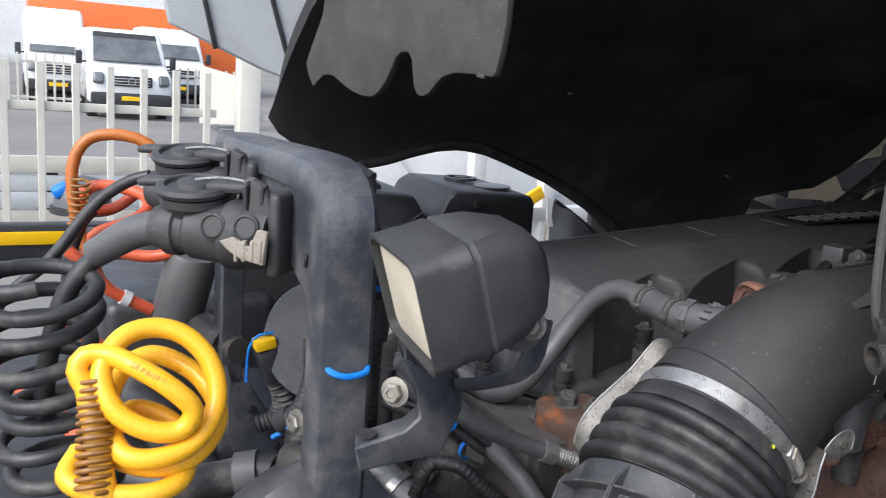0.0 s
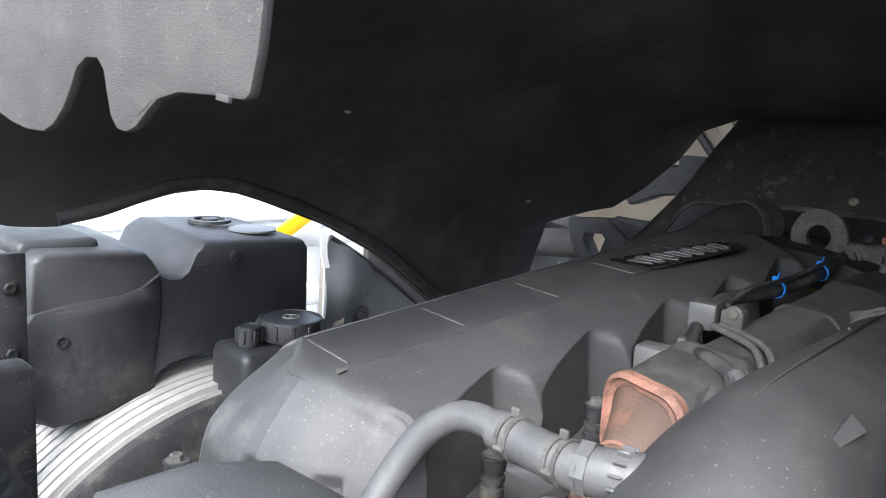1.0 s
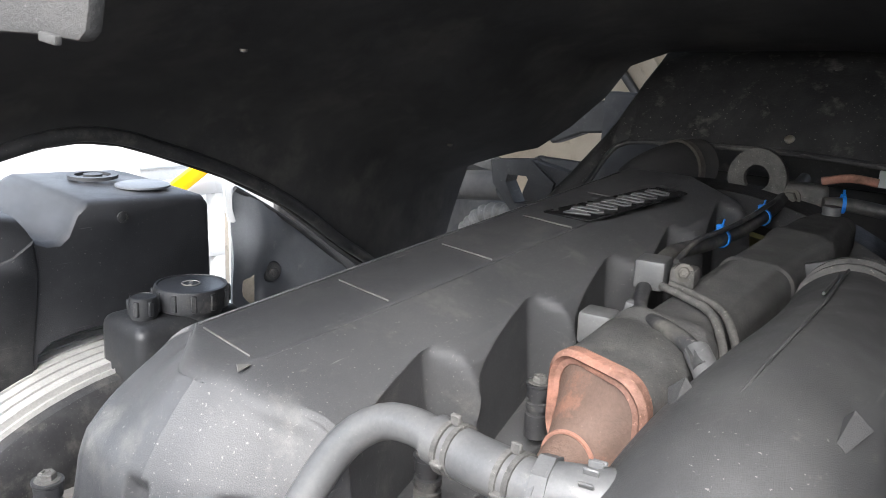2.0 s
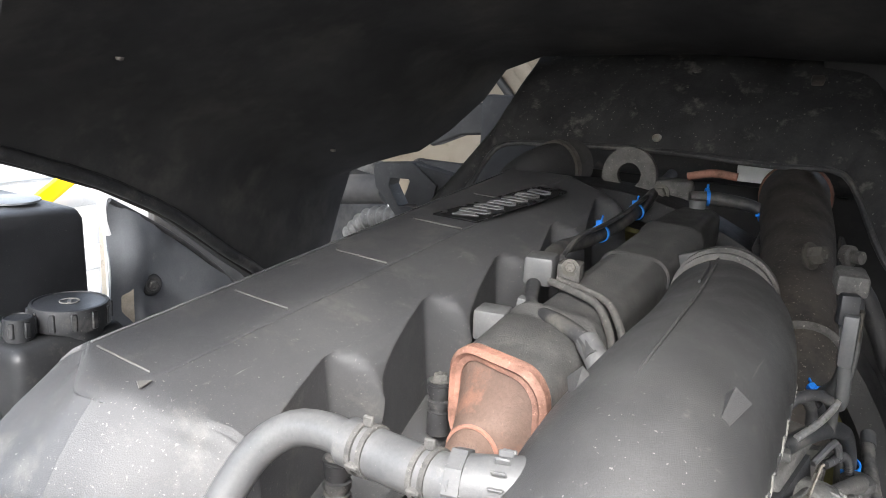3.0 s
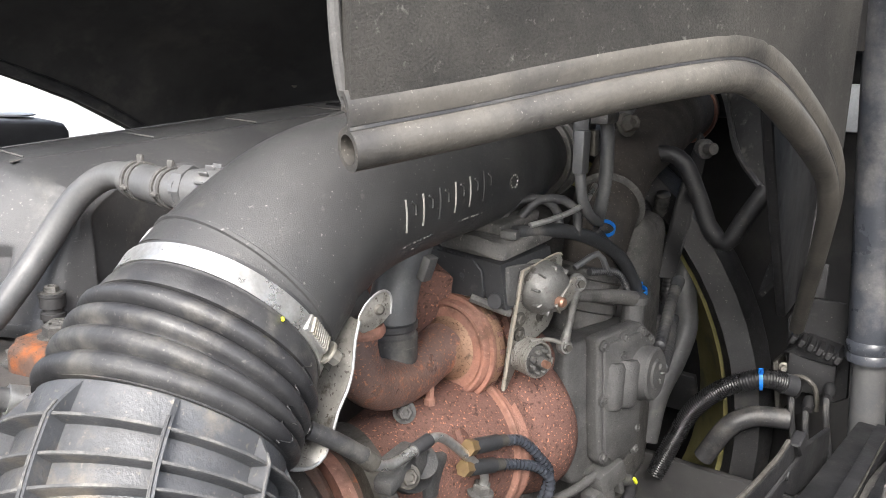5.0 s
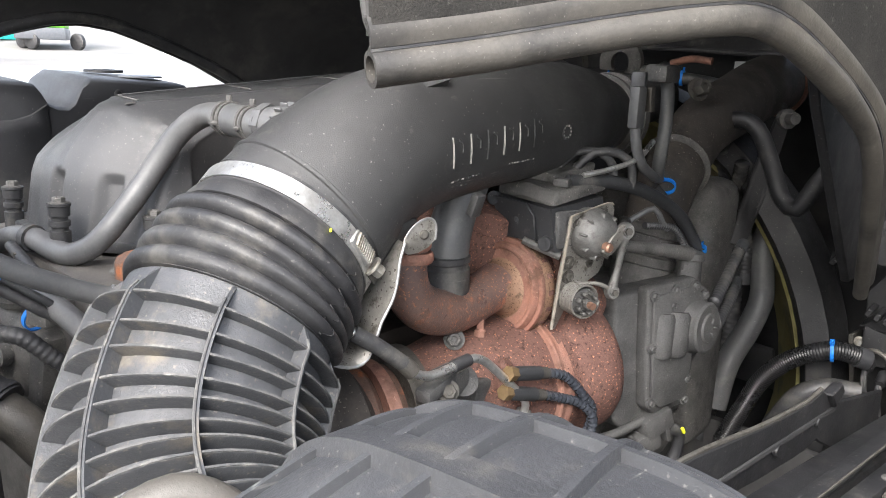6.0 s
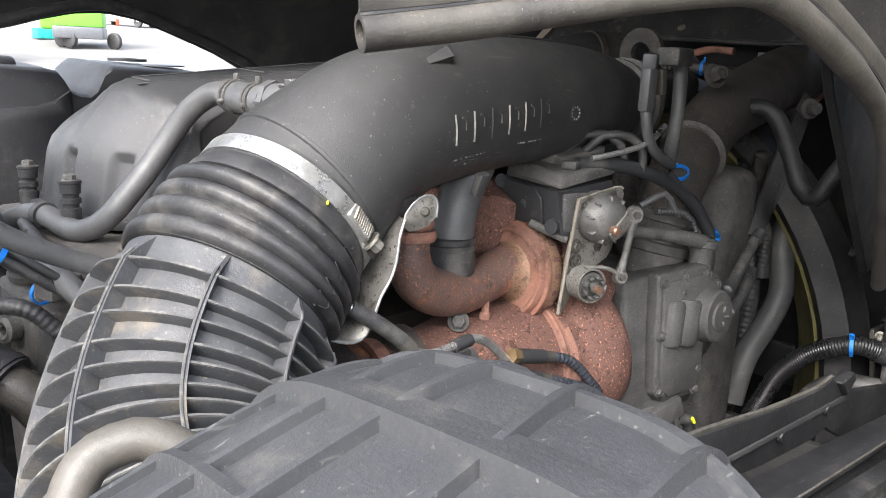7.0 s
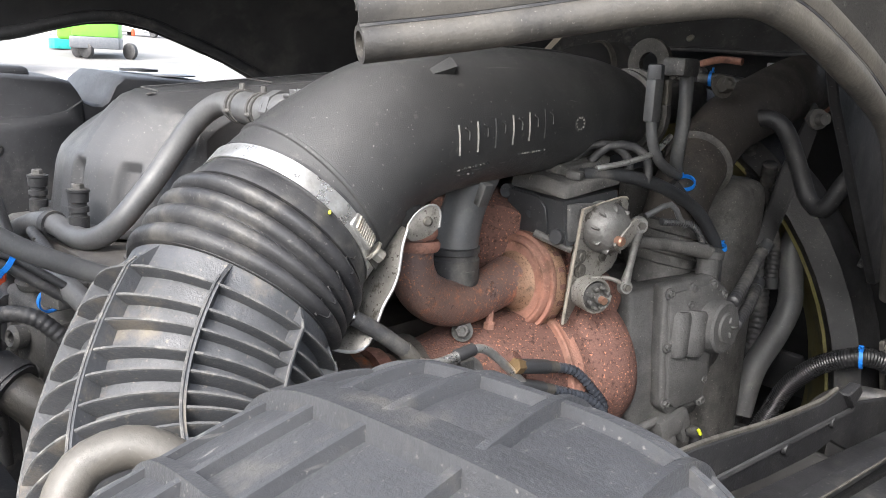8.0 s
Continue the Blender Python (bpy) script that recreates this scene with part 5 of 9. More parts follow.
    part("exhaust_mount", tube([(-0.52, 0.96, 1.55), (-0.57, 0.99, 1.565), (-0.62, 1.0, 1.56)], 0.05, 20), "rust", t)
    part("oil_boss", block((0.045, 0.055, 0.05), pose(-0.452, 0.885, 1.405, 0, 0, 8), 0.010, 3), "sooty", t, "grimy casting boss")
    part("oil_boss", lathe([(0, 0), (0.022, 0), (0.024, 0.012), (0.018, 0.02), (0.018, 0.04), (0, 0.04)], (-0.445, 0.845, 1.420), (0.6, -0.3, 0.6), 18), "sooty", t)
    part("sensor_boss", lathe([(0, 0), (0.019, 0), (0.019, 0.006), (0.013, 0.010), (0, 0.010)], (-0.428, 0.915, 1.428), (0.6, 0.5, 0.35), 18), "rust", t)
    return t


def build_shield():
    h = thing("heat_shield", (-0.45, 0.7, 1.52), "thin dented steel heat shield with a rolled bright edge", "heat shield")
    edge = [(-0.420, 0.744, 1.606), (-0.418, 0.737, 1.591), (-0.416, 0.732, 1.568), (-0.415, 0.725, 1.552), (-0.414, 0.713, 1.537), (-0.413, 0.705, 1.520), (-0.413, 0.696, 1.504), (-0.414, 0.683, 1.499), (-0.416, 0.666, 1.503), (-0.420, 0.651, 1.510)]
    far = [(-0.48, 0.779, 1.600), (-0.48, 0.765, 1.594), (-0.48, 0.751, 1.580), (-0.48, 0.740, 1.562), (-0.48, 0.733, 1.545), (-0.479, 0.726, 1.534), (-0.474, 0.712, 1.520), (-0.466, 0.697, 1.508), (-0.452, 0.680, 1.502), (-0.436, 0.664, 1.506)]
    a, b = spline(edge, 0.002), spline(far, 0.002)
    n = 48
    rows = []
    for s in np.linspace(0, 1, 13):
        row = []
        for k in range(n + 1):
            p, q = a[int(k * (len(a) - 1) / n)], b[int(k * (len(b) - 1) / n)]
            dent = 0.0022 * math.sin(k * 0.8 + 2.5 * s) * (1 if k > 18 else 0.3) * (1 - 0.5 * abs(2 * s - 1)) + 0.003 * noise.noise(Vector((k * 0.16, s * 3.0, 0.3)))
            row.append(p.lerp(q, float(s)) + Vector((0.004, -0.006, 0.002)) * math.sin(math.pi * float(s)) + Vector((0.6, -0.5, 0.5)) * dent)
        rows.append(row)
    part("skin", sheet(rows, 0.0012), "shield_steel", h, "dented stained steel sheet")
    part("rolled_edge", tube(edge, 0.0016, 8), "alu", h, "bright rolled edge")
    tip = [(-0.421, 0.742, 1.600), (-0.421, 0.746, 1.611), (-0.420, 0.752, 1.619), (-0.419, 0.762, 1.6255), (-0.418, 0.772, 1.6275), (-0.417, 0.779, 1.624), (-0.417, 0.782, 1.616), (-0.417, 0.781, 1.605), (-0.419, 0.774, 1.598), (-0.421, 0.764, 1.594), (-0.422, 0.752, 1.593)]
    part("tip", slab(tip, (-0.0014, -0.0008, 0), 0.0004), "shield_steel", h, "rounded steel tip")
    part("tip_edge", tube(tip[1:8], 0.0011, 6), "alu", h)
    part("tip_rivet", lathe([(0, 0.002), (0.003, 0.002), (0.005, 0.0)], (-0.417, 0.766, 1.612), (0.85, -0.5, 0.1), 12), "dullsteel", h)
    rim = [(-0.630, 0.588, 1.545), (-0.630, 0.592, 1.568), (-0.630, 0.606, 1.588), (-0.630, 0.627, 1.605), (-0.630, 0.661, 1.630), (-0.630, 0.683, 1.654), (-0.630, 0.698, 1.664), (-0.630, 0.720, 1.660)]
    part("upper_skin", sheet([[p + Vector((k, 0.3 * k, -0.9 * k)) for p in spline(rim, 0.008)] for k in (0.0, 0.006, 0.014, 0.03)], 0.0012), "shield_steel", h)
    part("upper_edge", tube(rim, 0.0018, 8), "alu", h)
    return h


def build_valve_unit():
    v = thing("exhaust_valve_actuator", (-0.44, 0.98, 1.5), "black and cast aluminium valve actuator with lever and linkage", "actuator")
    # housing: its flat black front faces the elbow, its side meets the mounting plate
    fr = [Vector(p) for p in ((-0.522, 0.984, 1.617), (-0.431, 0.979, 1.612), (-0.424, 0.984, 1.562), (-0.438, 0.986, 1.564), (-0.452, 0.987, 1.570), (-0.530, 0.992, 1.566))]
    back = Vector((0.012, 0.085, 0.010))
    part("housing", loft([fr, [p + back for p in fr]]), "dark", v, "scuffed black actuator housing")
    part("face_panel", slab([p + Vector((0, -0.001, 0)) for p in (fr[0].lerp(fr[1], 0.06), fr[0].lerp(fr[1], 0.62), fr[0].lerp(fr[1], 0.70).lerp(fr[3], 0.25), fr[4], fr[5].lerp(fr[4], 0.1))], (0.0, -0.004, 0.0), 0.001), "dark", v, "flat black front panel")
    part("screw", hex_bolt((-0.482, 0.982, 1.592), (0.1, -1, 0.1), 0.0045, 0.003), "dark", v)
    for at in ((-0.520, 0.984, 1.612), (-0.531, 0.990, 1.566), (-0.436, 0.982, 1.571)):
        part("corner_lug", lathe([(0, -0.004), (0.0085, -0.004), (0.0095, 0.0), (0.0085, 0.005), (0.004, 0.0055), (0, 0.0035)], at, (0.1, -1, 0.1), 16), "dark", v)
    # stepped grey cover on top
    tp = [Vector(p) for p in ((-0.520, 0.984, 1.617), (-0.470, 0.982, 1.622), (-0.432, 0.985, 1.612), (-0.418, 1.070, 1.628), (-0.500, 1.075, 1.636))]
    part("top_cover", slab(tp, (0.0, 0.006, 0.018), 0.005, 2), "grimy", v, "grimy grey cover with pressed steps")
    part("top_step", slab([p.lerp(Vector((-0.470, 1.03, 1.625)), 0.22) + Vector((-0.012, 0.014, 0.018)) for p in tp], (0, 0.004, 0.014), 0.004, 2), "grimy", v)
    for k in range(3):
        part("fin", block((0.020, 0.014, 0.010), pose(-0.440 - 0.026 * k, 1.010 + 0.012 * k, 1.640 + 0.002 * k, 0, 0, 12), 0.003), "sooty", v)
    part("side_rib", slab([(-0.430, 0.984, 1.610), (-0.420, 1.000, 1.612), (-0.416, 1.030, 1.610), (-0.418, 1.030, 1.575), (-0.424, 1.000, 1.566), (-0.428, 0.986, 1.566)], (0.006, 0.001, 0), 0.002), "sooty", v)
    pts = [(-0.4125, 0.994, 1.606), (-0.408, 1.058, 1.6155), (-0.4070, 1.068, 1.614), (-0.4065, 1.073, 1.607), (-0.4075, 1.070, 1.575), (-0.4100, 1.064, 1.540), (-0.4120, 1.058, 1.529), (-0.418, 1.035, 1.516), (-0.425, 1.015, 1.490), (-0.4300, 1.004, 1.464), (-0.4325, 0.999, 1.464), (-0.4240, 0.996, 1.535)]
    plate = part("mounting_plate", slab(pts, (-0.0035, 0.001, 0), 0.0007), "shield_steel", v, "dull steel mounting plate with rounded corners")
    part("plate_edge", tube([(-0.4115, 0.9935, 1.606), (-0.4175, 0.9955, 1.567), (-0.4240, 0.9965, 1.520), (-0.4315, 0.9985, 1.464)], 0.0019, 6), "comb", plate, "pale cut edge")
    part("plate_edge", tube([(-0.4115, 0.9935, 1.606), (-0.408, 1.058, 1.616), (-0.4065, 1.070, 1.613)], 0.0012, 6), "comb", plate)
    for y, z, r in ((1.052, 1.605, 0.0068), (1.008, 1.596, 0.005), (1.006, 1.548, 0.006), (1.042, 1.545, 0.0068), (1.010, 1.530, 0.006), (1.056, 1.548, 0.005)):
        part("plate_bolt", hex_bolt((-0.4105 - 0.06 * (1.06 - y) - 0.12 * max(0.0, 1.60 - z), y, z), (1, -0.12, 0), r, 0.005), "dullsteel", plate)
    to = Vector((0.95, -0.30, -0.05))
    part("motor", lathe([(0.0, -0.02), (0.029, -0.02), (0.0305, -0.004), (0.0295, 0.004), (0.026, 0.009), (0.0225, 0.016), (0.0165, 0.020), (0.0, 0.020)], (-0.402, 1.030, 1.582), to, 28), "dull_alu", v, "ribbed cast aluminium motor end")
    for k in range(9):
        w = 2 * math.pi * k / 9 + 0.2
        o = Vector((0.3, 0.95, 0)) * math.cos(w) + Vector((0, 0, 1)) * math.sin(w)
        part("motor_rib", block((0.003, 0.010, 0.016), Matrix.Translation(Vector((-0.395, 1.0275, 1.582)) + o * 0.0235) @ axes_to(to, o), 0.0012, 1), "dull_alu", v)
    part("shaft", lathe([(0.0, 0.0), (0.0058, 0.0), (0.0058, 0.014), (0.004, 0.016), (0.0, 0.016)], (-0.390, 1.026, 1.572), (0.96, -0.2, 0), 12), "copper", v, "coppery shaft end")
    part("lever", slab([(-0.384, 1.016, 1.568), (-0.383, 1.022, 1.560), (-0.381, 1.033, 1.563), (-0.377, 1.058, 1.588), (-0.378, 1.053, 1.597), (-0.380, 1.044, 1.596)], (0.0035, 0, 0), 0.0008), "shield_steel", v, "steel crank lever")
    for x, y, z, r in ((-0.378, 1.055, 1.588, 0.0108), (-0.386, 1.051, 1.513, 0.0092)):
        part("rod_eye", lathe([(0.0, -0.006), (r - 0.002, -0.006), (r, -0.002), (r, 0.002), (r - 0.002, 0.006), (r * 0.55, 0.0055), (r * 0.5, 0.008), (0.0, 0.008)], (x, y, z), (0.85, -0.5, 0.1), 20), "dull_alu", v, "dull ball joint end")
        part("eye_pin", lathe([(0.0, 0.0), (r * 0.42, 0.0), (r * 0.42, 0.004), (0.0, 0.004)], Vector((x, y, z)) + Vector((0.85, -0.5, 0.1)) * 0.0075, (0.85, -0.5, 0.1), 6), "dullsteel", v)
    part("link_rod", tube([(-0.378, 1.055, 1.583), (-0.3805, 1.0545, 1.562), (-0.383, 1.053, 1.538), (-0.386, 1.051, 1.518)], [0.0068, 0.0046, 0.0042, 0.0062], 12), "dull_alu", v, "bright link rod")
    coil = []
    for k in range(163):
        w = 2 * math.pi * k / 18
        coil.append(Vector((-0.4245 + 0.0033 * k / 18, 1.022 - 0.0012 * k / 18, 1.505)) + Vector((0.3, 0.95, 0)) * 0.0195 * math.cos(w) + Vector((0, 0, 1)) * 0.0195 * math.sin(w))
    part("return_spring", tube(coil, 0.00145, 6, straight=True), "shield_steel", v, "coiled steel return spring")
    part("spring_core", lathe([(0, -0.02), (0.0165, -0.02), (0.0165, 0.008), (0.012, 0.009), (0.006, 0.010), (0.006, 0.020), (0, 0.020)], (-0.408, 1.018, 1.504), (0.95, -0.3, -0.06), 18), "grimy", v)
    for k in range(8):
        w = 2 * math.pi * k / 8 + 0.4
        o = Vector((0.3, 0.95, 0)) * math.cos(w) + Vector((0, 0, 1)) * math.sin(w)
        part("boss_tooth", block((0.006, 0.004, 0.0075), Matrix.Translation(Vector((-0.394, 1.0135, 1.503)) + o * 0.0125) @ axes_to((0.95, -0.3, -0.06), o), 0.001, 1), "grimy", v)
    part("boss_pin", lathe([(0, 0), (0.0045, 0), (0.0045, 0.008), (0, 0.008)], (-0.390, 1.012, 1.503), (0.95, -0.3, -0.06), 8), "copper", v)
    part("spring_arm", tube([(-0.406, 1.008, 1.525), (-0.396, 1.028, 1.525), (-0.389, 1.042, 1.520), (-0.386, 1.050, 1.514)], 0.0026, 8), "shield_steel", v)
    part("push_rod", tube([(-0.463, 0.972, 1.572), (-0.440, 0.986, 1.562), (-0.425, 0.996, 1.556)], 0.0048, 8), "grimy", v)
    for o in (0.0, 0.016):
        part("loop_pipe", tube([(-0.470 + o, 1.035 + o, 1.650), (-0.455 + o, 1.050 + o, 1.672), (-0.435 + o, 1.075 + o, 1.672), (-0.425 + o, 1.090 + o, 1.655), (-0.425 + o, 1.092 + o, 1.630)], 0.0055, 10), "rubber", v, "black looped pipe")
    return v


def build_control_box():
    b = thing("electronic_valve_box", (-0.36, 1.15, 1.3), "grey cast electronic control box with round cover and plug", "control box")
    m = pose(-0.378, 1.180, 1.425, 0, -4, -14)
    rot = m.to_3x3()
    # tall back casting, then the screwed lid that widens round the motor
    back = [(-0.088, 0.070), (0.060, 0.078), (0.066, 0.030), (0.060, -0.050), (0.036, -0.108), (-0.070, -0.112), (-0.088, -0.09)]
    part("casting", slab([m @ Vector((-0.050, y, z)) for y, z in back], rot @ Vector((0.046, 0, 0)), 0.008, 3), "sooty", b, "dusty grey casting")
    face = [(-0.052, 0.078), (0.030, 0.086), (0.058, 0.066), (0.064, 0.036), (0.060, 0.004), (0.034, -0.022), (0.030, -0.052), (0.024, -0.086), (-0.030, -0.094), (-0.046, -0.080), (-0.050, -0.02)]
    part("lid", slab([m @ Vector((-0.006, y, z)) for y, z in face], rot @ Vector((0.022, 0, 0)), 0.005, 3), "sooty", b, "screwed casting lid")
    part("lid_step", slab([m @ Vector((0.014, 0.86 * y - 0.001, 0.88 * z)) for y, z in face], rot @ Vector((0.008, 0, 0)), 0.004, 2), "sooty", b)
    # upright rolls beside the round motor cover
    for y, r in ((-0.026, 0.016), (-0.004, 0.020)):
        part("roll", lathe([(0, -0.030), (r * 0.8, -0.030), (r, -0.024), (r, 0.022), (r * 0.8, 0.028), (0, 0.028)], m @ Vector((0.016, y, 0.016)), rot @ Vector((0, 0.1, 1)), 20), "sooty", b, "rounded upright roll")
    cover_at, cover_to = m @ Vector((0.016, 0.034, 0.020)), rot @ Vector((1, 0.25, 0))
    part("round_cover", lathe([(0.0, -0.01), (0.036, -0.01), (0.037, 0.004), (0.034, 0.009), (0.034, 0.017), (0.031, 0.020), (0.020, 0.020), (0.018, 0.0225), (0.0, 0.0225)], cover_at, cover_to, 36), "sooty", b, "round ribbed cover")
    for k in range(5):
        w = 2 * math.pi * k / 5
        o = rot @ Vector((0, math.cos(w), math.sin(w)))
        part("cover_mark", block((0.003, 0.005, 0.008), Matrix.Translation(cover_at + cover_to * 0.0215 + o * 0.010) @ axes_to(o, cover_to), 0.001, 1), "sooty", b)
    part("neck", lathe([(0.0, 0.0), (0.015, 0.0), (0.015, 0.026), (0.018, 0.027), (0.018, 0.036), (0.012, 0.040), (0.0, 0.040)], m @ Vector((-0.006, 0.040, 0.078)), (0, 0.1, 1), 18), "sooty", b)
    for y, z in ((-0.044, 0.068), (-0.006, 0.072), (-0.012, 0.052), (0.028, 0.074), (0.046, 0.060), (-0.042, -0.074), (0.020, -0.050), (0.018, -0.078), (-0.044, 0.0)):
        part("screw", hex_bolt(m @ Vector((0.018, y, z)), rot @ Vector((1, 0, 0)), 0.0052, 0.006), "sooty", b)
    plug = part("plug", block((0.034, 0.050, 0.030), m @ pose(0.008, -0.026, -0.104, 18, 0, 0), 0.006), "sooty", b, "grey wiring plug")
    part("plug_neck", block((0.026, 0.040, 0.028), m @ pose(0.010, -0.040, -0.128, 12, 0, 0), 0.005), "sooty", plug)
    part("plug_rib", block((0.030, 0.008, 0.036), m @ pose(0.010, -0.014, -0.112, 18, 0, 0), 0.002), "sooty", plug)
    part("plug_clip", block((0.004, 0.004, 0.010), m @ pose(0.024, 0.016, -0.120, 30, 0, 0), 0.001), "lime", plug, "yellow locking clip")
    part("plug_cable", tube([m @ Vector((0.012, -0.004, -0.118)), m @ Vector((0.012, 0.020, -0.125)), m @ Vector((0.008, 0.024, -0.150)), m @ Vector((0.0, 0.010, -0.185)), m @ Vector((-0.02, -0.01, -0.20))], 0.0085, 10), "rubber", plug)
    part("side_pipe", tube([m @ Vector((0.01, -0.045, -0.098)), m @ Vector((0.008, -0.085, -0.108)), m @ Vector((0.0, -0.13, -0.115))], 0.006, 10), "sooty", b)
    part("hose_end", tube([m @ Vector((0.0, 0.036, 0.112)), m @ Vector((0.0, 0.0, 0.120)), m @ Vector((-0.005, -0.05, 0.128)), m @ Vector((-0.012, -0.10, 0.134))], [0.010, 0.009, 0.0075, 0.0075], 12), "grimy", b, "grimy pipe into the neck")
    return b


# ---- far side of the truck: tank, wheel, caps, inner fender ----
def build_tank():
    t = thing("fender_tank", (-1.75, 0.85, 1.45), "black moulded plastic tank with stepped shoulders over the wheel", "tank")
    # side outline (y, z) of the near face: rear shoulder, notch, front block, foot over the wheel
    face = [(0.640, 1.688), (0.655, 1.699), (0.80, 1.692), (0.824, 1.687), (0.836, 1.672), (0.848, 1.650), (0.866, 1.642), (0.887, 1.641), (0.902, 1.653), (0.918, 1.686), (0.936, 1.699), (1.125, 1.690), (1.148, 1.684), (1.157, 1.670),
            (1.160, 1.535), (1.082, 1.496), (1.016, 1.492), (0.911, 1.490), (0.862, 1.482), (0.840, 1.466), (0.836, 1.441), (0.816, 1.418), (0.667, 1.411), (0.640, 1.424), (0.634, 1.60)]
    secs = []
    for x, s, up in ((-1.576, 0.965, -0.004), (-1.582, 0.988, -0.001), (-1.595, 1.0, 0.0), (-1.70, 1.0, 0.004), (-1.84, 1.0, 0.006), (-1.87, 0.965, 0.0)):
        secs.append([Vector((x, 0.88 + (y - 0.88) * s, 1.57 + (z - 1.57) * s + (up if z > 1.6 else 0))) for y, z in face])
    part("shell", loft(secs), "tank", t, "dusty black moulded plastic shell", 50)
    lobe = [(0.640, 1.606), (0.70, 1.617), (0.78, 1.620), (0.815, 1.630), (0.848, 1.652), (0.852, 1.60), (0.846, 1.54), (0.836, 1.47), (0.834, 1.441), (0.814, 1.420), (0.667, 1.412), (0.628, 1.442), (0.620, 1.507), (0.625, 1.588)]
    part("lower_lobe", loft([[Vector((x, 0.735 + (y - 0.735) * s, 1.52 + (z - 1.52) * s)) for y, z in lobe] for x, s in ((-1.60, 1.0), (-1.581, 0.997), (-1.575, 0.985), (-1.5715, 0.95))]), "tank", t, "bulging lower lobe", 60)
    part("plug", lathe([(0.011, 0), (0.011, 0.004), (0.008, 0.005), (0.007, 0.001), (0, 0.001)], (-1.572, 0.682, 1.556), (1, 0, 0), 18), "rubber", t)
    part("plug", lathe([(0.010, 0), (0.010, 0.004), (0.006, 0.005), (0.006, 0.001), (0, 0.001)], (-1.576, 0.990, 1.667), (1, 0, 0), 18), "rubber", t)
    part("cap_disc", lathe([(0.046, 0), (0.046, 0.003), (0.040, 0.0045), (0.0, 0.005)], (-1.655, 1.075, 1.698), (0, 0, 1), 28), "fender", t, "pale round disc")
    part("cap_ring", lathe([(0.030, 0), (0.042, 0), (0.042, 0.006), (0.03, 0.006), (0.03, 0)], (-1.74, 1.03, 1.704), (0, 0, 1), 28), "tank", t)
    part("cap_ring", lathe([(0.0, 0), (0.016, 0), (0.016, 0.007), (0.0, 0.007)], (-1.74, 1.03, 1.704), (0, 0, 1), 20), "tank", t)
    part("top_pad", block((0.20, 0.13, 0.03), pose(-1.72, 0.70, 1.696), 0.013, 3), "tank", t)
    part("post", block((0.012, 0.045, 0.36), pose(-1.545, 0.600, 1.53), 0.003), "rail", t, "dark steel strap")
    for z in (1.66, 1.56):
        part("strap_bolt", hex_bolt((-1.539, 0.598, z), (1, 0, 0), 0.009, 0.008), "rail", t)
    return t


def build_wheel():
    w = thing("front_axle", (-1.6, 0.97, GROUND), "truck front axle with a tyre coloured pale as if sunlit", "axle")
    c = Vector((-1.60, 0.97, GROUND + 0.523))
    prof = [(0.28, -0.13), (0.40, -0.16), (0.47, -0.155), (0.505, -0.135), (0.515, -0.11)]
    for k in range(-4, 5):
        x = k * 0.024
        prof += [(0.522, x - 0.010), (0.522, x + 0.008), (0.512, x + 0.009), (0.512, x + 0.013)]
    prof += [(0.515, 0.115), (0.505, 0.135), (0.47, 0.155), (0.40, 0.16), (0.28, 0.13), (0.28, -0.13)]
    part("tyre", lathe([(0.28, -0.13), (0.40, -0.16), (0.47, -0.155), (0.505, -0.135), (0.509, -0.11), (0.509, 0.11), (0.505, 0.135), (0.47, 0.155), (0.40, 0.16), (0.28, 0.13), (0.28, -0.13)], c, (1, 0, 0), 90), "rubber", w, "black tyre wall")
    # tread apart from the black wall, its sunlight put into the colour
    part("tread", lathe([(0.504, -0.118)] + prof[4:-6] + [(0.515, 0.115), (0.504, 0.118), (0.504, -0.118)], c, (1, 0, 0), 90), "tyre", w, "grooved tread coloured pale as if sunlit")
    part("rim", lathe([(0.0, -0.05), (0.12, -0.05), (0.20, -0.09), (0.28, -0.12), (0.285, 0.12), (0.0, 0.08)], c, (1, 0, 0), 48), "alu", w)
    part("beam", block((1.6, 0.12, 0.12), pose(-1.1, 0.97, GROUND + 0.45), 0.02), "grimy", w)
    part("hub", lathe([(0, -0.2), (0.09, -0.2), (0.1, 0.1), (0, 0.1)], c - Vector((0.12, 0, 0)), (1, 0, 0), 24), "grimy", w)
    return w


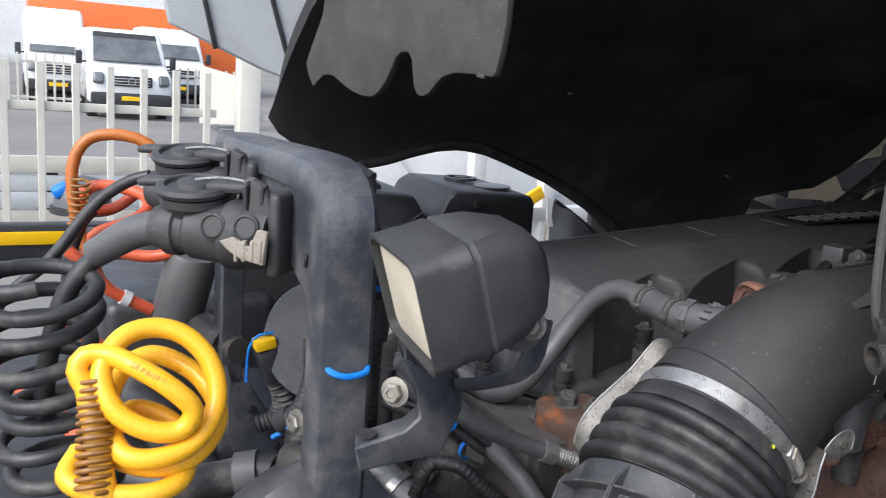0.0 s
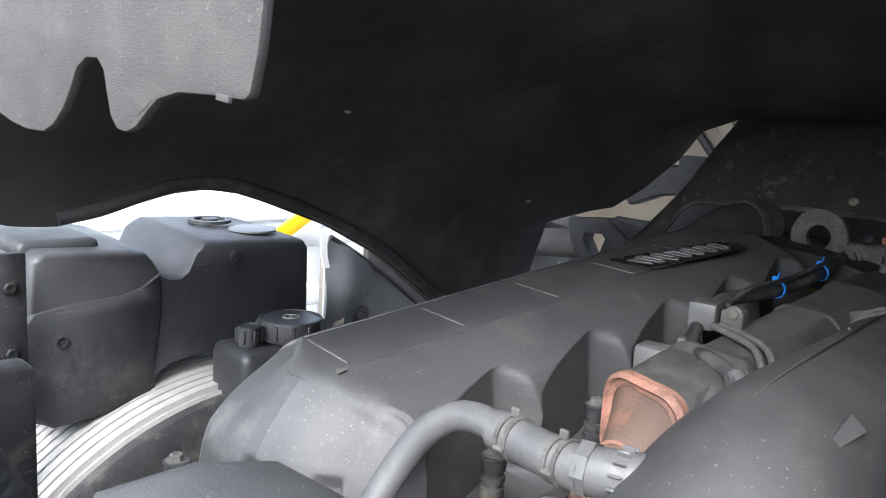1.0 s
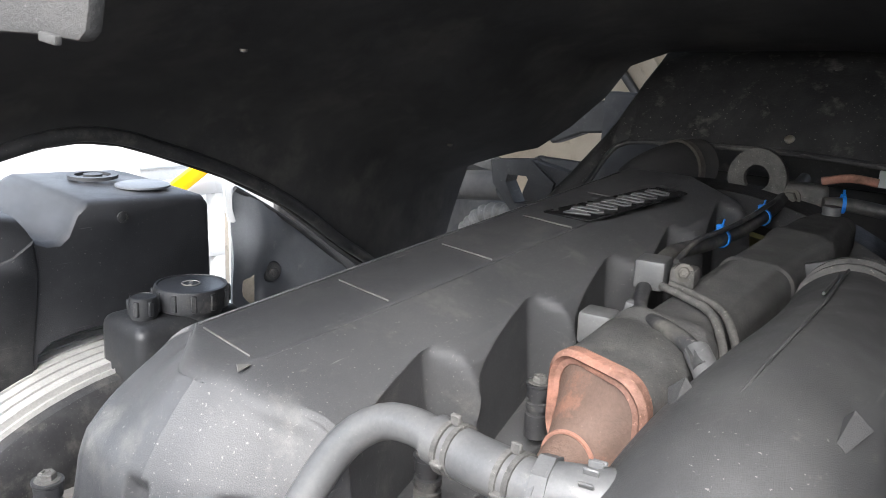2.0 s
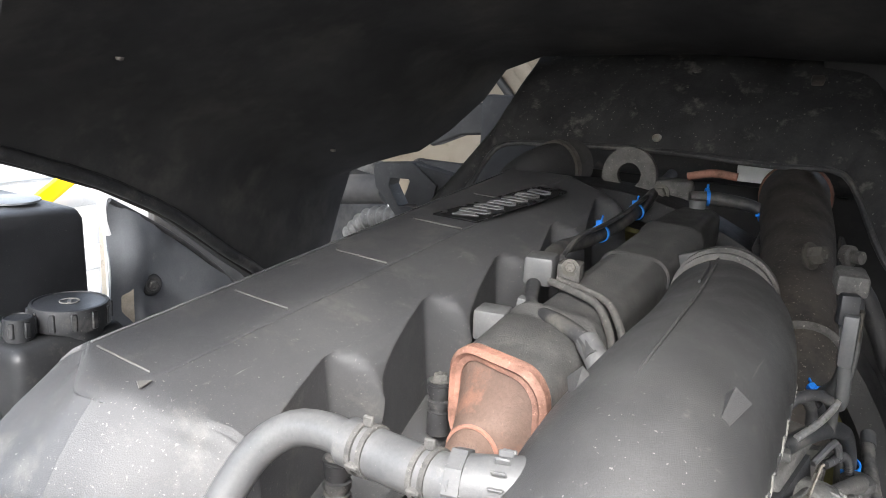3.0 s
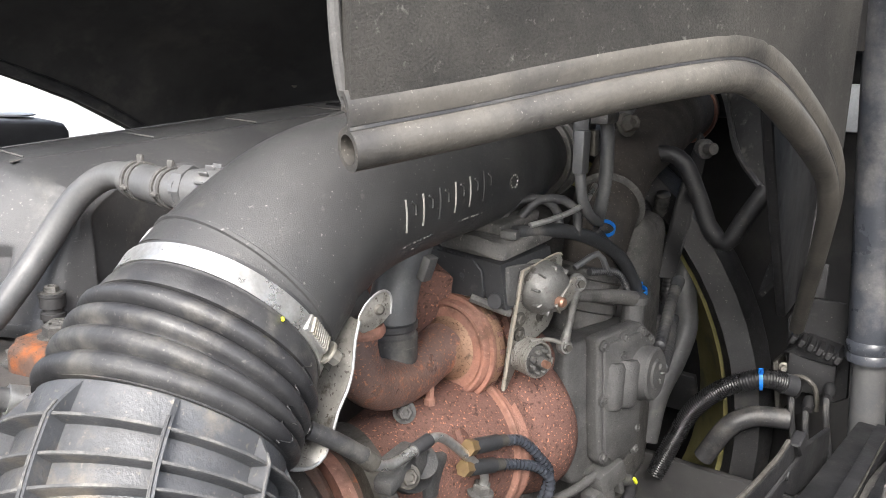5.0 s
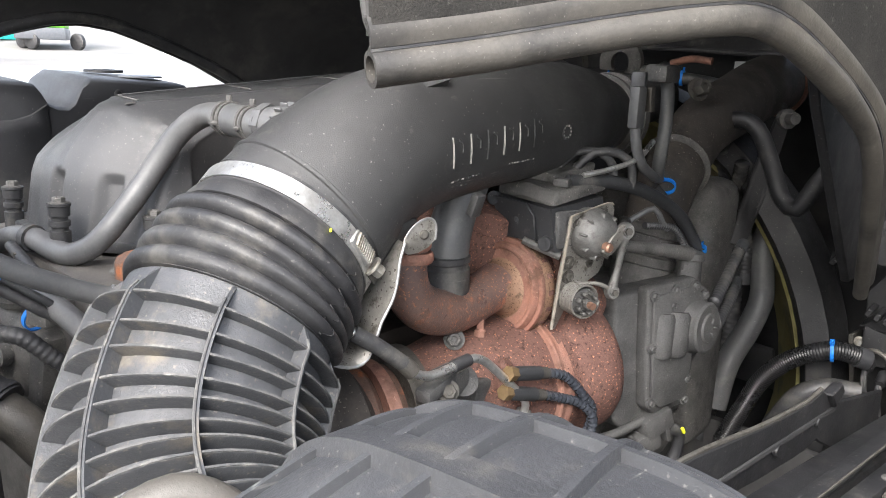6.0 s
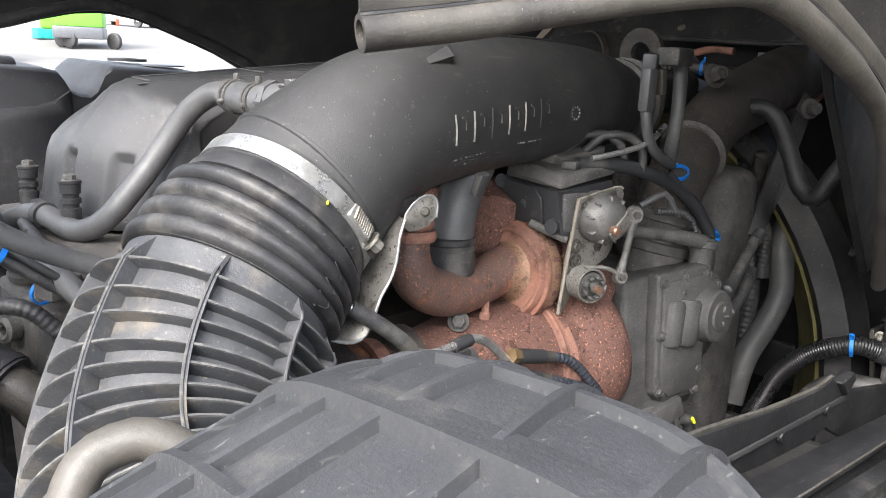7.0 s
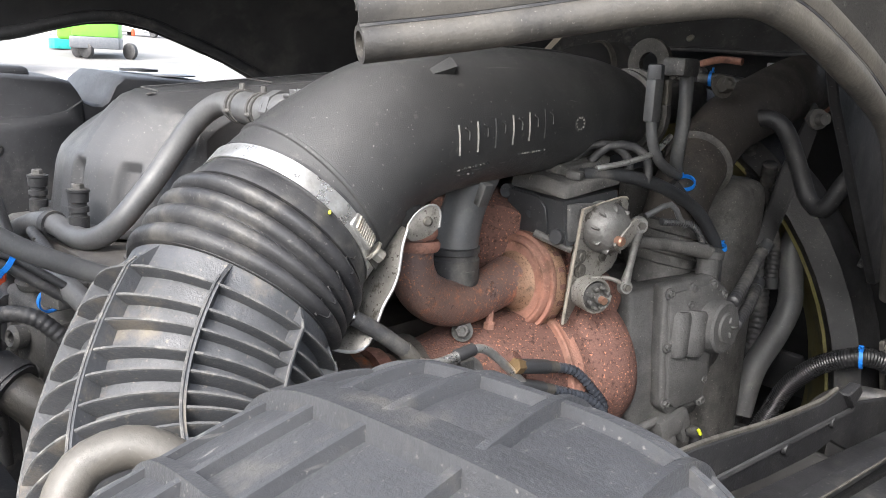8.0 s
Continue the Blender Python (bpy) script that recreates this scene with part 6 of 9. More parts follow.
def build_caps():
    for at, r, h, lab in (((-1.46, 1.036, 1.543), 0.058, 0.030, "large black ribbed screw cap on a reservoir"), ((-1.46, 0.952, 1.543), 0.021, 0.026, "small black plastic filler cap")):
        c = thing("filler_cap", at, lab, "cap", "filler caps")
        base = Vector(at)
        part("rim", lathe([(r * 0.86, -0.08), (r * 0.86, -0.004), (r, -0.004), (r * 1.02, h * 0.75), (r * 0.97, h), (r * 0.90, h + 0.001), (r * 0.88, h - 0.001), (0.0, h)], base, (0, 0, 1), 40), "dark", c, "scuffed black cap")
        count = 12 if r > 0.03 else 6
        for k in range(count):
            w = 2 * math.pi * k / count
            part("grip", block((0.006, 0.009, h * 0.9), Matrix.Translation(base + Vector((r * math.cos(w), r * math.sin(w), h * 0.42))) @ pose(0, 0, 0, 0, 0, math.degrees(w)), 0.0015, 1), "dark", c)
        if r > 0.03:
            part("emblem", lathe([(0.013, 0), (0.015, 0), (0.015, 0.0015), (0.013, 0.0015), (0.013, 0)], base + Vector((0, 0, h)), (0, 0, 1), 20), "worn", c)
            part("emblem_bar", block((0.006, 0.018, 0.0015), Matrix.Translation(base + Vector((0, 0, h + 0.0005))) @ pose(0, 0, 0, 0, 0, 50), 0.0004, 1), "worn", c)
    b = thing("expansion_tank", (-1.46, 1.0, 1.3), "black plastic reservoir under a screw cap", "reservoir")
    part("body", block((0.12, 0.19, 0.16), pose(-1.47, 1.01, 1.455), 0.02, 3), "dark", b)
    part("neck", tube([(-1.46, 0.952, 1.40), (-1.46, 0.952, 1.544)], 0.016, 14), "dark", b)


def build_fender():
    f = thing("inner_fender", (-1.95, 1.6, 1.4), "grey moulded inner fender with a flanged edge and bolt", "fender")
    line = spline([(-1.85, 1.405, 1.632), (-1.85, 1.48, 1.588), (-1.85, 1.57, 1.530), (-1.85, 1.673, 1.452), (-1.85, 1.78, 1.36)], 0.015)
    rows = []
    for s in np.linspace(0, 1, 22):
        row = []
        for p in line:
            q = Vector((p.x, p.y - 0.02 * s, p.z + (1.10 - p.z) * s))
            swell = 0.022 * noise.noise(Vector((q.y * 9, q.z * 9, 1.0))) + 0.018 * math.exp(-((q.y - 1.455) / 0.03) ** 2)
            row.append(q + Vector((swell, 0, 0)))
        rows.append(row)
    part("skin", sheet(rows, 0.006), "fender", f, "dusty grey moulded plastic")
    part("flange", tube([p + Vector((0.01, 0, 0.0)) for p in line], 0.006, 8), "rubber", f)
    part("bolt_pad", lathe([(0.0, 0), (0.026, 0), (0.022, 0.008), (0.0, 0.008)], (-1.842, 1.507, 1.424), (1, -0.3, 0.1), 20), "dark", f)
    part("bolt", hex_bolt((-1.832, 1.505, 1.424), (1, -0.4, 0.1), 0.012, 0.010), "rubber", f)
    part("stay", tube([(-1.85, 1.52, 1.18), (-1.86, 1.30, 1.02), (-1.84, 1.02, GROUND + 0.55)], 0.016, 10), "dark", f)
    part("white_edge", sheet([[(-1.86, 1.388 + w, z), (-1.855, 1.402 + w, z)] for z, w in ((1.64, 0.0), (1.585, 0.004), (1.55, 0.014), (1.42, 0.016), (1.2, 0.01))], 0.01), "white", f, "chipped white painted edge")
    part("dirty_return", sheet([[(-1.90, 1.425, z), (-1.845, 1.43, z), (-1.835, 1.452, z)] for z in (1.60, 1.52, 1.40, 1.2)], 0.004), "comb", f, "dust-caked return of the fender")
    return f


def build_side_frame():
    """White step frame and pale sill on the far side of the truck, seen past the tank."""
    s = thing("step_rack", (-3.4, 1.95, 0.0), "white painted steel step rack with a yellow bar", "rack")
    part("post", block((0.07, 0.07, 1.56), pose(-3.4, 2.05, 1.20), 0.006), "white", s)
    part("post", block((0.07, 0.07, 1.56), pose(-3.4, 2.47, 1.20), 0.006), "white", s)
    part("rail", block((0.08, 2.6, 0.07), pose(-3.4, 2.15, 1.31), 0.008), "white", s)
    part("rail", block((0.08, 2.6, 0.09), pose(-3.4, 2.15, 1.04), 0.008), "white", s)
    part("yellow_bar", block((0.03, 0.30, 0.062), pose(-3.3, 2.25, 1.36, 30, 0, 0), 0.004), "yellow_paint", s, "yellow painted bar")
    return s


def build_far_side():
    """What stands just beyond the truck: white body side, boards, marker bar, tank with a blue cap."""
    w = thing("white_trailer_front", (-3.6, 1.6, GROUND), "white painted trailer front with grey seams", "trailer")
    part("body", slab([(-3.6, 0.85, 1.36), (-3.6, 1.45, 1.50), (-3.6, 1.95, 1.615), (-3.6, 2.15, 1.615), (-3.6, 2.75, 1.40), (-3.6, 2.75, 1.30), (-3.6, 0.85, 1.30)], (-0.9, 0, 0.02), 0.02, 2), "white", w, "white painted sloping body")
    part("lower_body", block((0.9, 2.0, 0.34), pose(-4.06, 1.8, 1.14), 0.02), "white", w)
    part("seam", block((0.01, 0.02, 0.34), pose(-3.595, 1.80, 1.47, 40, 0, 0), 0.002), "panel", w)
    part("seam", block((0.01, 1.3, 0.012), pose(-3.595, 2.05, 1.37), 0.002), "panel", w)
    part("leg", block((0.12, 0.12, 0.75), pose(-4.0, 1.2, GROUND + 0.35), 0.01), "dark", w)
    part("leg", block((0.12, 0.12, 0.75), pose(-4.0, 2.4, GROUND + 0.35), 0.01), "dark", w)
    b = thing("white_side_boards", (-6.95, 0.6, GROUND), "stacked cream and blue-grey side boards behind the fence", "boards")
    for k, (z, h, mat) in enumerate(((1.065, 0.13, "fence"), (0.92, 0.12, "panel"), (0.785, 0.12, "panel"), (0.65, 0.12, "fence"))):
        part("board", block((0.04, 2.9, h), pose(-6.95 - 0.012 * (k % 2), 0.25, z), 0.006), mat, b)
    for y in (-0.9, 0.35, 1.3):
        part("stand", block((0.05, 0.08, 0.66), pose(-7.01, y, GROUND + 0.33), 0.005), "dark", b)
    m = thing("marker_bar", (-3.5, 0.05, GROUND), "dark bumper bar with a yellow reflective strip", "bumper")
    part("bar", block((0.08, 1.2, 0.14), pose(-3.4, -0.2, 1.215), 0.01), "dark", m)
    part("strip", block((0.01, 0.9, 0.05), pose(-3.355, -0.22, 1.235), 0.002), "yellow_paint", m, "yellow reflective strip")
    part("post", block((0.06, 0.06, 0.76), pose(-3.42, -0.1, GROUND + 0.37), 0.004), "dark", m)
    t = thing("capped_tank", (-2.4, 0.19, GROUND), "dark grey plastic tank with a blue cap", "tank")
    part("body", block((0.3, 0.26, 1.0), pose(-2.4, 0.30, GROUND + 0.52), 0.03, 3), "dark", t)
    part("neck", lathe([(0.075, 0), (0.075, 0.03), (0.068, 0.06), (0.045, 0.088), (0.0, 0.10)], (-2.38, 0.20, 1.515), (0, 0, 1), 28), "fender", t, "grey domed neck")
    part("rim", lathe([(0.07, 0), (0.085, 0.0), (0.085, 0.018), (0.07, 0.02)], (-2.38, 0.20, 1.51), (0, 0, 1), 28), "dark", t)
    part("cap", block((0.05, 0.05, 0.035), pose(-2.36, 0.145, 1.575, 30, 0, 0), 0.012, 3), "blue", t, "small blue cap")
    d = thing("chassis_deck", (-1.0, -0.2, 1.0), "dark chassis frame with pipes behind the cab", "chassis")
    part("deck", block((1.3, 1.0, 0.05), pose(-1.1, -0.05, 1.33), 0.01), "dark", d)
    part("crossbar", block((1.2, 0.08, 0.10), pose(-1.1, 0.36, 1.42), 0.01), "bracket", d)
    part("box", block((0.30, 0.26, 0.20), pose(-1.32, 0.26, 1.49), 0.02, 3), "dark", d, "dark plastic box")
    part("upright", block((0.05, 0.20, 0.30), pose(-1.22, 0.42, 1.50), 0.008), "rail", d, "black upright plate")
    part("pipe", tube([(-1.4, 0.12, 1.44), (-1.1, 0.18, 1.45), (-0.8, 0.22, 1.44)], 0.03, 16), "rubber", d)
    part("red_hose", tube([(-1.3, 0.02, 1.42), (-1.1, 0.06, 1.46), (-0.95, 0.10, 1.43), (-0.8, 0.08, 1.40)], 0.011, 12), "red", d, "red hose on the deck")
    part("leg", block((0.2, 0.3, 0.9), pose(-1.1, 0.0, GROUND + 0.44), 0.02), "dark", d)


# ---- beyond the front of the engine ----
def build_front_structure():
    p = thing("cab_front_panel", (-1.7, 3.0, 1.2), "cream painted body panel with bolts and a slot", "body panel")
    part("panel", slab([(-2.20, 3.0, 1.42), (-2.05, 3.0, 1.34), (-1.30, 3.0, 1.30), (-1.25, 3.0, 2.26), (-2.65, 3.0, 2.26), (-2.65, 3.0, 1.70)], (0, 0.03, 0), 0.004), "cream", p, "cream painted sheet metal")
    for x, z in ((-2.06, 1.52), (-1.96, 1.49)):
        part("bolt", lathe([(0.045, 0), (0.045, 0.008), (0.028, 0.012), (0.026, 0.05), (0, 0.052)], (x, 2.995, z), (0.3, -1, 0), 20), "grimy", p)
    part("slot", block((0.025, 0.01, 0.06), pose(-1.885, 2.996, 1.505, 0, 12, 0), 0.004), "liner", p, "dark slot")
    part("bead", block((0.06, 0.03, 0.6), pose(-1.66, 2.985, 1.93, 0, -42, 0), 0.012), "cream", p)
    part("bead", block((0.03, 0.03, 0.6), pose(-1.76, 2.985, 1.90, 0, -42, 0), 0.012), "dark", p)
    b = thing("front_crossmember", (-1.4, 2.5, 1.3), "dark steel crossmember with an open bracket", "crossmember")
    part("beam", slab([(-1.70, 2.4, 1.745), (-1.60, 2.4, 1.805), (-1.53, 2.4, 1.825), (-1.40, 2.4, 1.85), (-1.26, 2.4, 1.85), (-1.30, 2.4, 1.73), (-1.42, 2.4, 1.748), (-1.56, 2.4, 1.732), (-1.66, 2.4, 1.69)], (0, 0.06, 0), 0.006), "rail", b)
    o = bmesh.new()
    hole = [(-1.565, 1.644), (-1.508, 1.647), (-1.478, 1.610), (-1.480, 1.578), (-1.538, 1.573), (-1.570, 1.624)]
    rim = [(-1.620, 1.676), (-1.500, 1.690), (-1.425, 1.640), (-1.440, 1.570), (-1.545, 1.548), (-1.610, 1.616)]
    inner = [Vector((x, 2.05, z)) for x, z in hole]
    outer = [Vector((x, 2.05, z)) for x, z in rim]
    loft([inner, outer, [q + Vector((0, 0.05, 0)) for q in outer], [q + Vector((0, 0.05, 0)) for q in inner], inner], False, o)
    part("bracket", o, "rail", b, "grimy cast bracket with an opening")
    part("arm", block((0.10, 0.04, 0.035), pose(-1.66, 2.07, 1.668, 0, 8, 0), 0.006), "grimy", b)
    part("arm", slab([(-1.50, 2.06, 1.690), (-1.34, 2.06, 1.665), (-1.33, 2.06, 1.60), (-1.44, 2.06, 1.585)], (0, 0.03, 0), 0.004), "rail", b)
    part("stem", block((0.06, 0.05, 0.5), pose(-1.47, 2.08, 1.30), 0.006), "grimy", b)
    part("inner_wall", slab([(-1.72, 2.33, 1.38), (-1.40, 2.33, 1.38), (-1.40, 2.33, 1.66), (-1.66, 2.33, 1.66), (-1.72, 2.33, 1.50)], (0, 0.02, 0), 0.004), "rail", b, "dark steel wall")
    part("drum", tube([(-1.84, 2.2, 1.562), (-1.74, 2.2, 1.575), (-1.675, 2.2, 1.583)], 0.043, 20), "liner", b, "black rubber drum")
    part("tube", tube([(-1.76, 2.15, 1.44), (-1.705, 2.15, 1.494), (-1.634, 2.15, 1.514), (-1.54, 2.15, 1.518)], lambda q: 0.032 + 0.003 * math.sin(q * 240), 18, 0.004), "grimy", b, "dusty corrugated tube")
    e = thing("breather_elbow", (-1.0, 1.62, 1.7), "black rubber breather elbow at the end of the valve cover", "hose")
    part("elbow", tube([(-0.985, 1.57, 1.70), (-0.985, 1.61, 1.742), (-0.97, 1.67, 1.765), (-0.95, 1.76, 1.775)], 0.046, 22), "liner", e)
    part("clip", lathe([(0.0465, -0.006), (0.051, -0.006), (0.051, 0.006), (0.0465, 0.006)], (-0.960, 1.71, 1.770), (0.25, 0.95, 0.1), 28), "dullsteel", e)
    y = thing("lifting_eye", (-0.81, 1.67, 1.68), "grey steel lifting eye with a round hole", "lifting eye")
    c = Vector((-0.81, 1.668, 1.777))
    out = [c + Vector((0.048 * math.cos(radians(a)), 0, 0.048 * math.sin(radians(a)))) for a in range(-30, 211, 10)] + [Vector((-0.87, 1.668, 1.69)), Vector((-0.75, 1.668, 1.69))]
    hole = [c + Vector((0.021 * math.cos(2 * math.pi * k / len(out) - 0.5), 0, 0.021 * math.sin(2 * math.pi * k / len(out) - 0.5))) for k in range(len(out))]
    d = Vector((0, 0.012, 0))
    part("plate", loft([hole, out, [q + d for q in out], [q + d for q in hole], hole], False), "grimy", y)
    return p


# ---- yard: fence, parked vehicles ----
def build_fence(name, x, y0, y1, height, gap, rails, label):
    low = yard_z(x, (y0 + y1) / 2)
    f = thing(name, (x, (y0 + y1) / 2, low), label, "fence")
    y = y0
    bar = None
    while y <= y1:
        if bar is None:
            bar = part("bar", block((0.035, 0.05, height), pose(x, y, low + height / 2), 0.004, 1), "fence", f)
            first = y
        else:
            c = bar.copy()
            scene.collection.objects.link(c)
            c.location.y = y - first
        y += gap
    for z in rails:
        part("rail", block((0.04, y1 - y0, 0.06), pose(x - 0.03, (y0 + y1) / 2, low + z), 0.005), "fence", f)
    return f


def build_van(name, x, y, turn, paint, label, h=2.35, w=1.98, size=1.0):
    v = thing(name, (x, y, GROUND), label, "van")
    m = pose(x, y, yard_z(x, y), 0, 0, turn) @ Matrix.Scale(size, 4)

    def sec(d, zb, zt, half, r=0.12):
        pts = []
        for cx, cz, a0 in ((half - r, zt - r, 0), (-half + r, zt - r, 90), (-half + r, zb + r, 180), (half - r, zb + r, 270)):
            for k in range(5):
                a = radians(a0 + 22.5 * k)
                pts.append(m @ Vector((d, cx + r * math.cos(a), cz + r * math.sin(a))))
        return pts
    k = w / 2
    part("body", loft([sec(0.0, 0.42, 1.02, k * 0.9), sec(-0.1, 0.38, 1.18, k), sec(-0.75, 0.36, 1.38, k), sec(-1.45, 0.36, h - 0.08, k * 0.92), sec(-1.8, 0.36, h, k * 0.93), sec(-5.4, 0.36, h, k * 0.93), sec(-5.5, 0.4, h - 0.1, k * 0.9)]), paint, v, "", 50)
    glass = part("windscreen", slab([m @ Vector(p) for p in ((-0.755, -k * 0.84, 1.44), (-0.755, k * 0.84, 1.44), (-1.36, k * 0.78, 2.06), (-1.36, -k * 0.78, 2.06))], m.to_3x3() @ Vector((0.035, 0, 0.03)), 0.01), "glass", v, "dark windscreen")
    part("sun_visor", slab([m @ Vector(p) for p in ((-1.33, -k * 0.8, 2.03), (-1.33, k * 0.8, 2.03), (-1.44, k * 0.78, 2.17), (-1.44, -k * 0.78, 2.17))], m.to_3x3() @ Vector((0.04, 0, 0.03)), 0.01), "dark", v)
    g = part("grille", block((0.05, 1.0, 0.26), m @ pose(0.02, 0, 0.98), 0.03), "dark", v, "black grille with bright bars")
    for z in (0.9, 0.97, 1.04):
        part("grille_bar", block((0.03, 0.9, 0.02), m @ pose(0.05, 0, z), 0.005, 1), "steel", g)
    part("emblem", lathe([(0.07, 0), (0.09, 0), (0.09, 0.02), (0.07, 0.02), (0.07, 0)], m @ Vector((0.05, 0, 0.98)), m.to_3x3() @ Vector((1, 0, 0)), 20), "steel", g)
    part("bumper", block((0.2, w * 0.97, 0.32), m @ pose(0.0, 0, 0.52), 0.06, 3), "dark", v, "dark plastic bumper")
    for s in (-1, 1):
        part("headlight", block((0.18, 0.26, 0.28), m @ pose(-0.03, s * k * 0.78, 1.02, 0, -25, s * 12), 0.05, 3), "glass", v, "headlight")
        part("mirror", block((0.1, 0.16, 0.34), m @ pose(-0.95, s * (k + 0.16), 1.5), 0.04, 3), "dark", v)
        part("mirror_arm", block((0.05, 0.2, 0.05), m @ pose(-0.95, s * (k + 0.03), 1.4), 0.01, 1), "dark", v)
        for d in (-1.0, -4.4):
            part("wheel", lathe([(0, -0.1), (0.2, -0.1), (0.3, -0.11), (0.345, -0.08), (0.345, 0.08), (0.3, 0.11), (0.2, 0.09), (0, 0.06)], m @ Vector((d, s * (k - 0.13), 0.345)), m.to_3x3() @ Vector((0, s, 0)), 28), "rubber", v)
    part("number_plate", block((0.01, 0.5, 0.11), m @ pose(0.11, 0, 0.55), 0.004, 1), "yellow_paint", v, "plain yellow plate")
    return v


def build_yard():
    build_fence("steel_bar_fence", -6.3, -1.1, 1.45, 1.43, 0.225, (1.13, 0.2), "cream painted steel bar fence with flat rails")
    g = thing("fence_post", (-6.3, 1.68, GROUND), "thick cream painted square gate post", "post")
    part("post", block((0.16, 0.16, 1.56), pose(-6.3, 1.68, 1.20), 0.01), "fence", g)
    part("cap", block((0.17, 0.17, 0.02), pose(-6.3, 1.68, 1.985), 0.005), "fence", g)
    part("hinge", block((0.05, 0.12, 0.04), pose(-6.28, 1.80, 1.53), 0.005), "fence", g)
    build_fence("rear_bar_fence", -22.5, -7.0, 1.80, 1.35, 0.2, (1.15, 0.3), "pale steel bar fence across the yard")
    build_fence("far_bar_fence", -22.5, 4.15, 5.9, 1.25, 0.2, (1.05, 0.3), "pale steel bar fence beyond the gate")
    for y0, y1 in ((-7.0, 1.80), (4.15, 5.9)):
        k = thing("fence_kerb", (-22.45, (y0 + y1) / 2, GROUND), "low pale concrete kerb under a fence", "kerb", kind="structure")
        part("kerb", block((0.14, y1 - y0, 0.2), pose(-22.4, (y0 + y1) / 2, GROUND + 0.1), 0.02), "panel", k)
    box = thing("gate_panel", (-19.0, 4.4, GROUND), "cream sheet steel gate panel on a concrete foot", "gate")
    part("panel", slab([(-19.3, 4.0, 0.5), (-18.7, 4.9, 0.5), (-18.7, 4.9, 1.58), (-19.3, 4.0, 1.80)], (-0.08, 0.03, 0), 0.01), "fence", box)
    part("foot", block((0.35, 0.7, 0.14), pose(-18.4, 4.5, GROUND + 0.07), 0.02), "fender", box)
    for x, y in ((-17.0, 4.15), (-14.0, 3.75)):
        f = thing("concrete_foot", (x, y, GROUND), "dark concrete foot block lying on the asphalt", "foot", "concrete feet")
        part("block", block((0.3, 0.42, 0.16), pose(x, y, GROUND + 0.08, 0, 0, 8), 0.02), "fender", f)
    build_van("white_van", -20.5, 2.71, 0, "white", "white delivery van with black visor and grille", 2.3, 2.02, 0.9)
    build_van("white_van", -25.5, 1.45, 0, "white", "white high-roofed van parked behind a fence", 2.75, 1.7, 0.95)
    build_van("white_van", -27.5, 5.0, 0, "white", "white van beside an orange lorry", 2.4)
    o = thing("orange_lorry_body", (-34.0, 5.5, 0), "orange box body of a parked lorry", "lorry")
    part("box", block((2.5, 7.0, 2.6), pose(-32.0, 4.4, 2.2), 0.05), "orange", o)
    part("chassis", block((2.3, 7.0, 0.5), pose(-32.0, 4.4, 0.85), 0.05), "dark", o)
    for y in (1.6, 3.0, 6.6):
        part("wheel", lathe([(0, -0.14), (0.4, -0.14), (0.5, -0.1), (0.5, 0.1), (0.4, 0.14), (0, 0.14)], (-30.9, y, GROUND + 0.5), (1, 0, 0), 24), "rubber", o)
    gv = thing("green_utility_truck", (-38.0, 14.0, yard_z(-38.0, 14.0)), "bright green small utility truck with grey tail", "truck")
    gz = yard_z(-37.2, 14.0)
    part("box", block((3.4, 1.9, 1.5), pose(-39.2, 14.45, gz + 1.66, 0, 0, -24), 0.08, 2), "green", gv)
    part("cab", block((1.3, 1.2, 1.2), pose(-40.0, 13.6, gz + 1.35, 0, 0, -24), 0.15, 3), "green", gv)
    part("chassis", block((3.6, 2.0, 0.5), pose(-38.9, 14.3, gz + 0.66, 0, 0, -24), 0.06), "fender", gv, "grey lower body")
    for x, y in ((-37.6, 13.35), (-37.2, 15.1), (-40.0, 14.0), (-38.6, 13.35)):
        part("wheel", lathe([(0, -0.12), (0.22, -0.12), (0.3, -0.13), (0.36, -0.08), (0.36, 0.08), (0.3, 0.12), (0, 0.10)], (x, y, gz + 0.36), (0.4, -0.9, 0), 24), "rubber", gv)
    part("tail_light", block((0.06, 0.14, 0.3), pose(-37.45, 15.35, gz + 1.2), 0.01), "red", gv, "red tail light")
    part("sign", block((0.4, 0.5, 0.34), pose(-37.75, 13.9, gz + 1.9, 0, 0, -24), 0.01), "white", gv, "white sign on the body")
    build_fence("yard_bar_fence", -60.0, 12.0, 19.4, 1.5, 0.24, (1.3, 0.2), "white steel bar fence far across the yard")
    k = thing("teal_crate", (-44.0, 14.6, yard_z(-44.0, 14.6)), "teal plastic crate standing in the yard", "crate")
    part("crate", block((0.9, 0.9, 0.5), pose(-44.0, 14.35, yard_z(-44.0, 14.6) + 0.25), 0.04), "teal", k)
    build_van("white_van", -62.0, 28.2, 30, "white", "small white van far across the yard", 1.9)
    w = thing("white_building", (-75, 20, 0), "long white warehouse wall across the yard", "building")
    part("wall", block((4, 140, 9), pose(-80, 30, 4.9), 0.1), "white", w)
    part("plinth", block((4.2, 140, 0.8), pose(-79.9, 30, 0.8), 0.05), "panel", w)


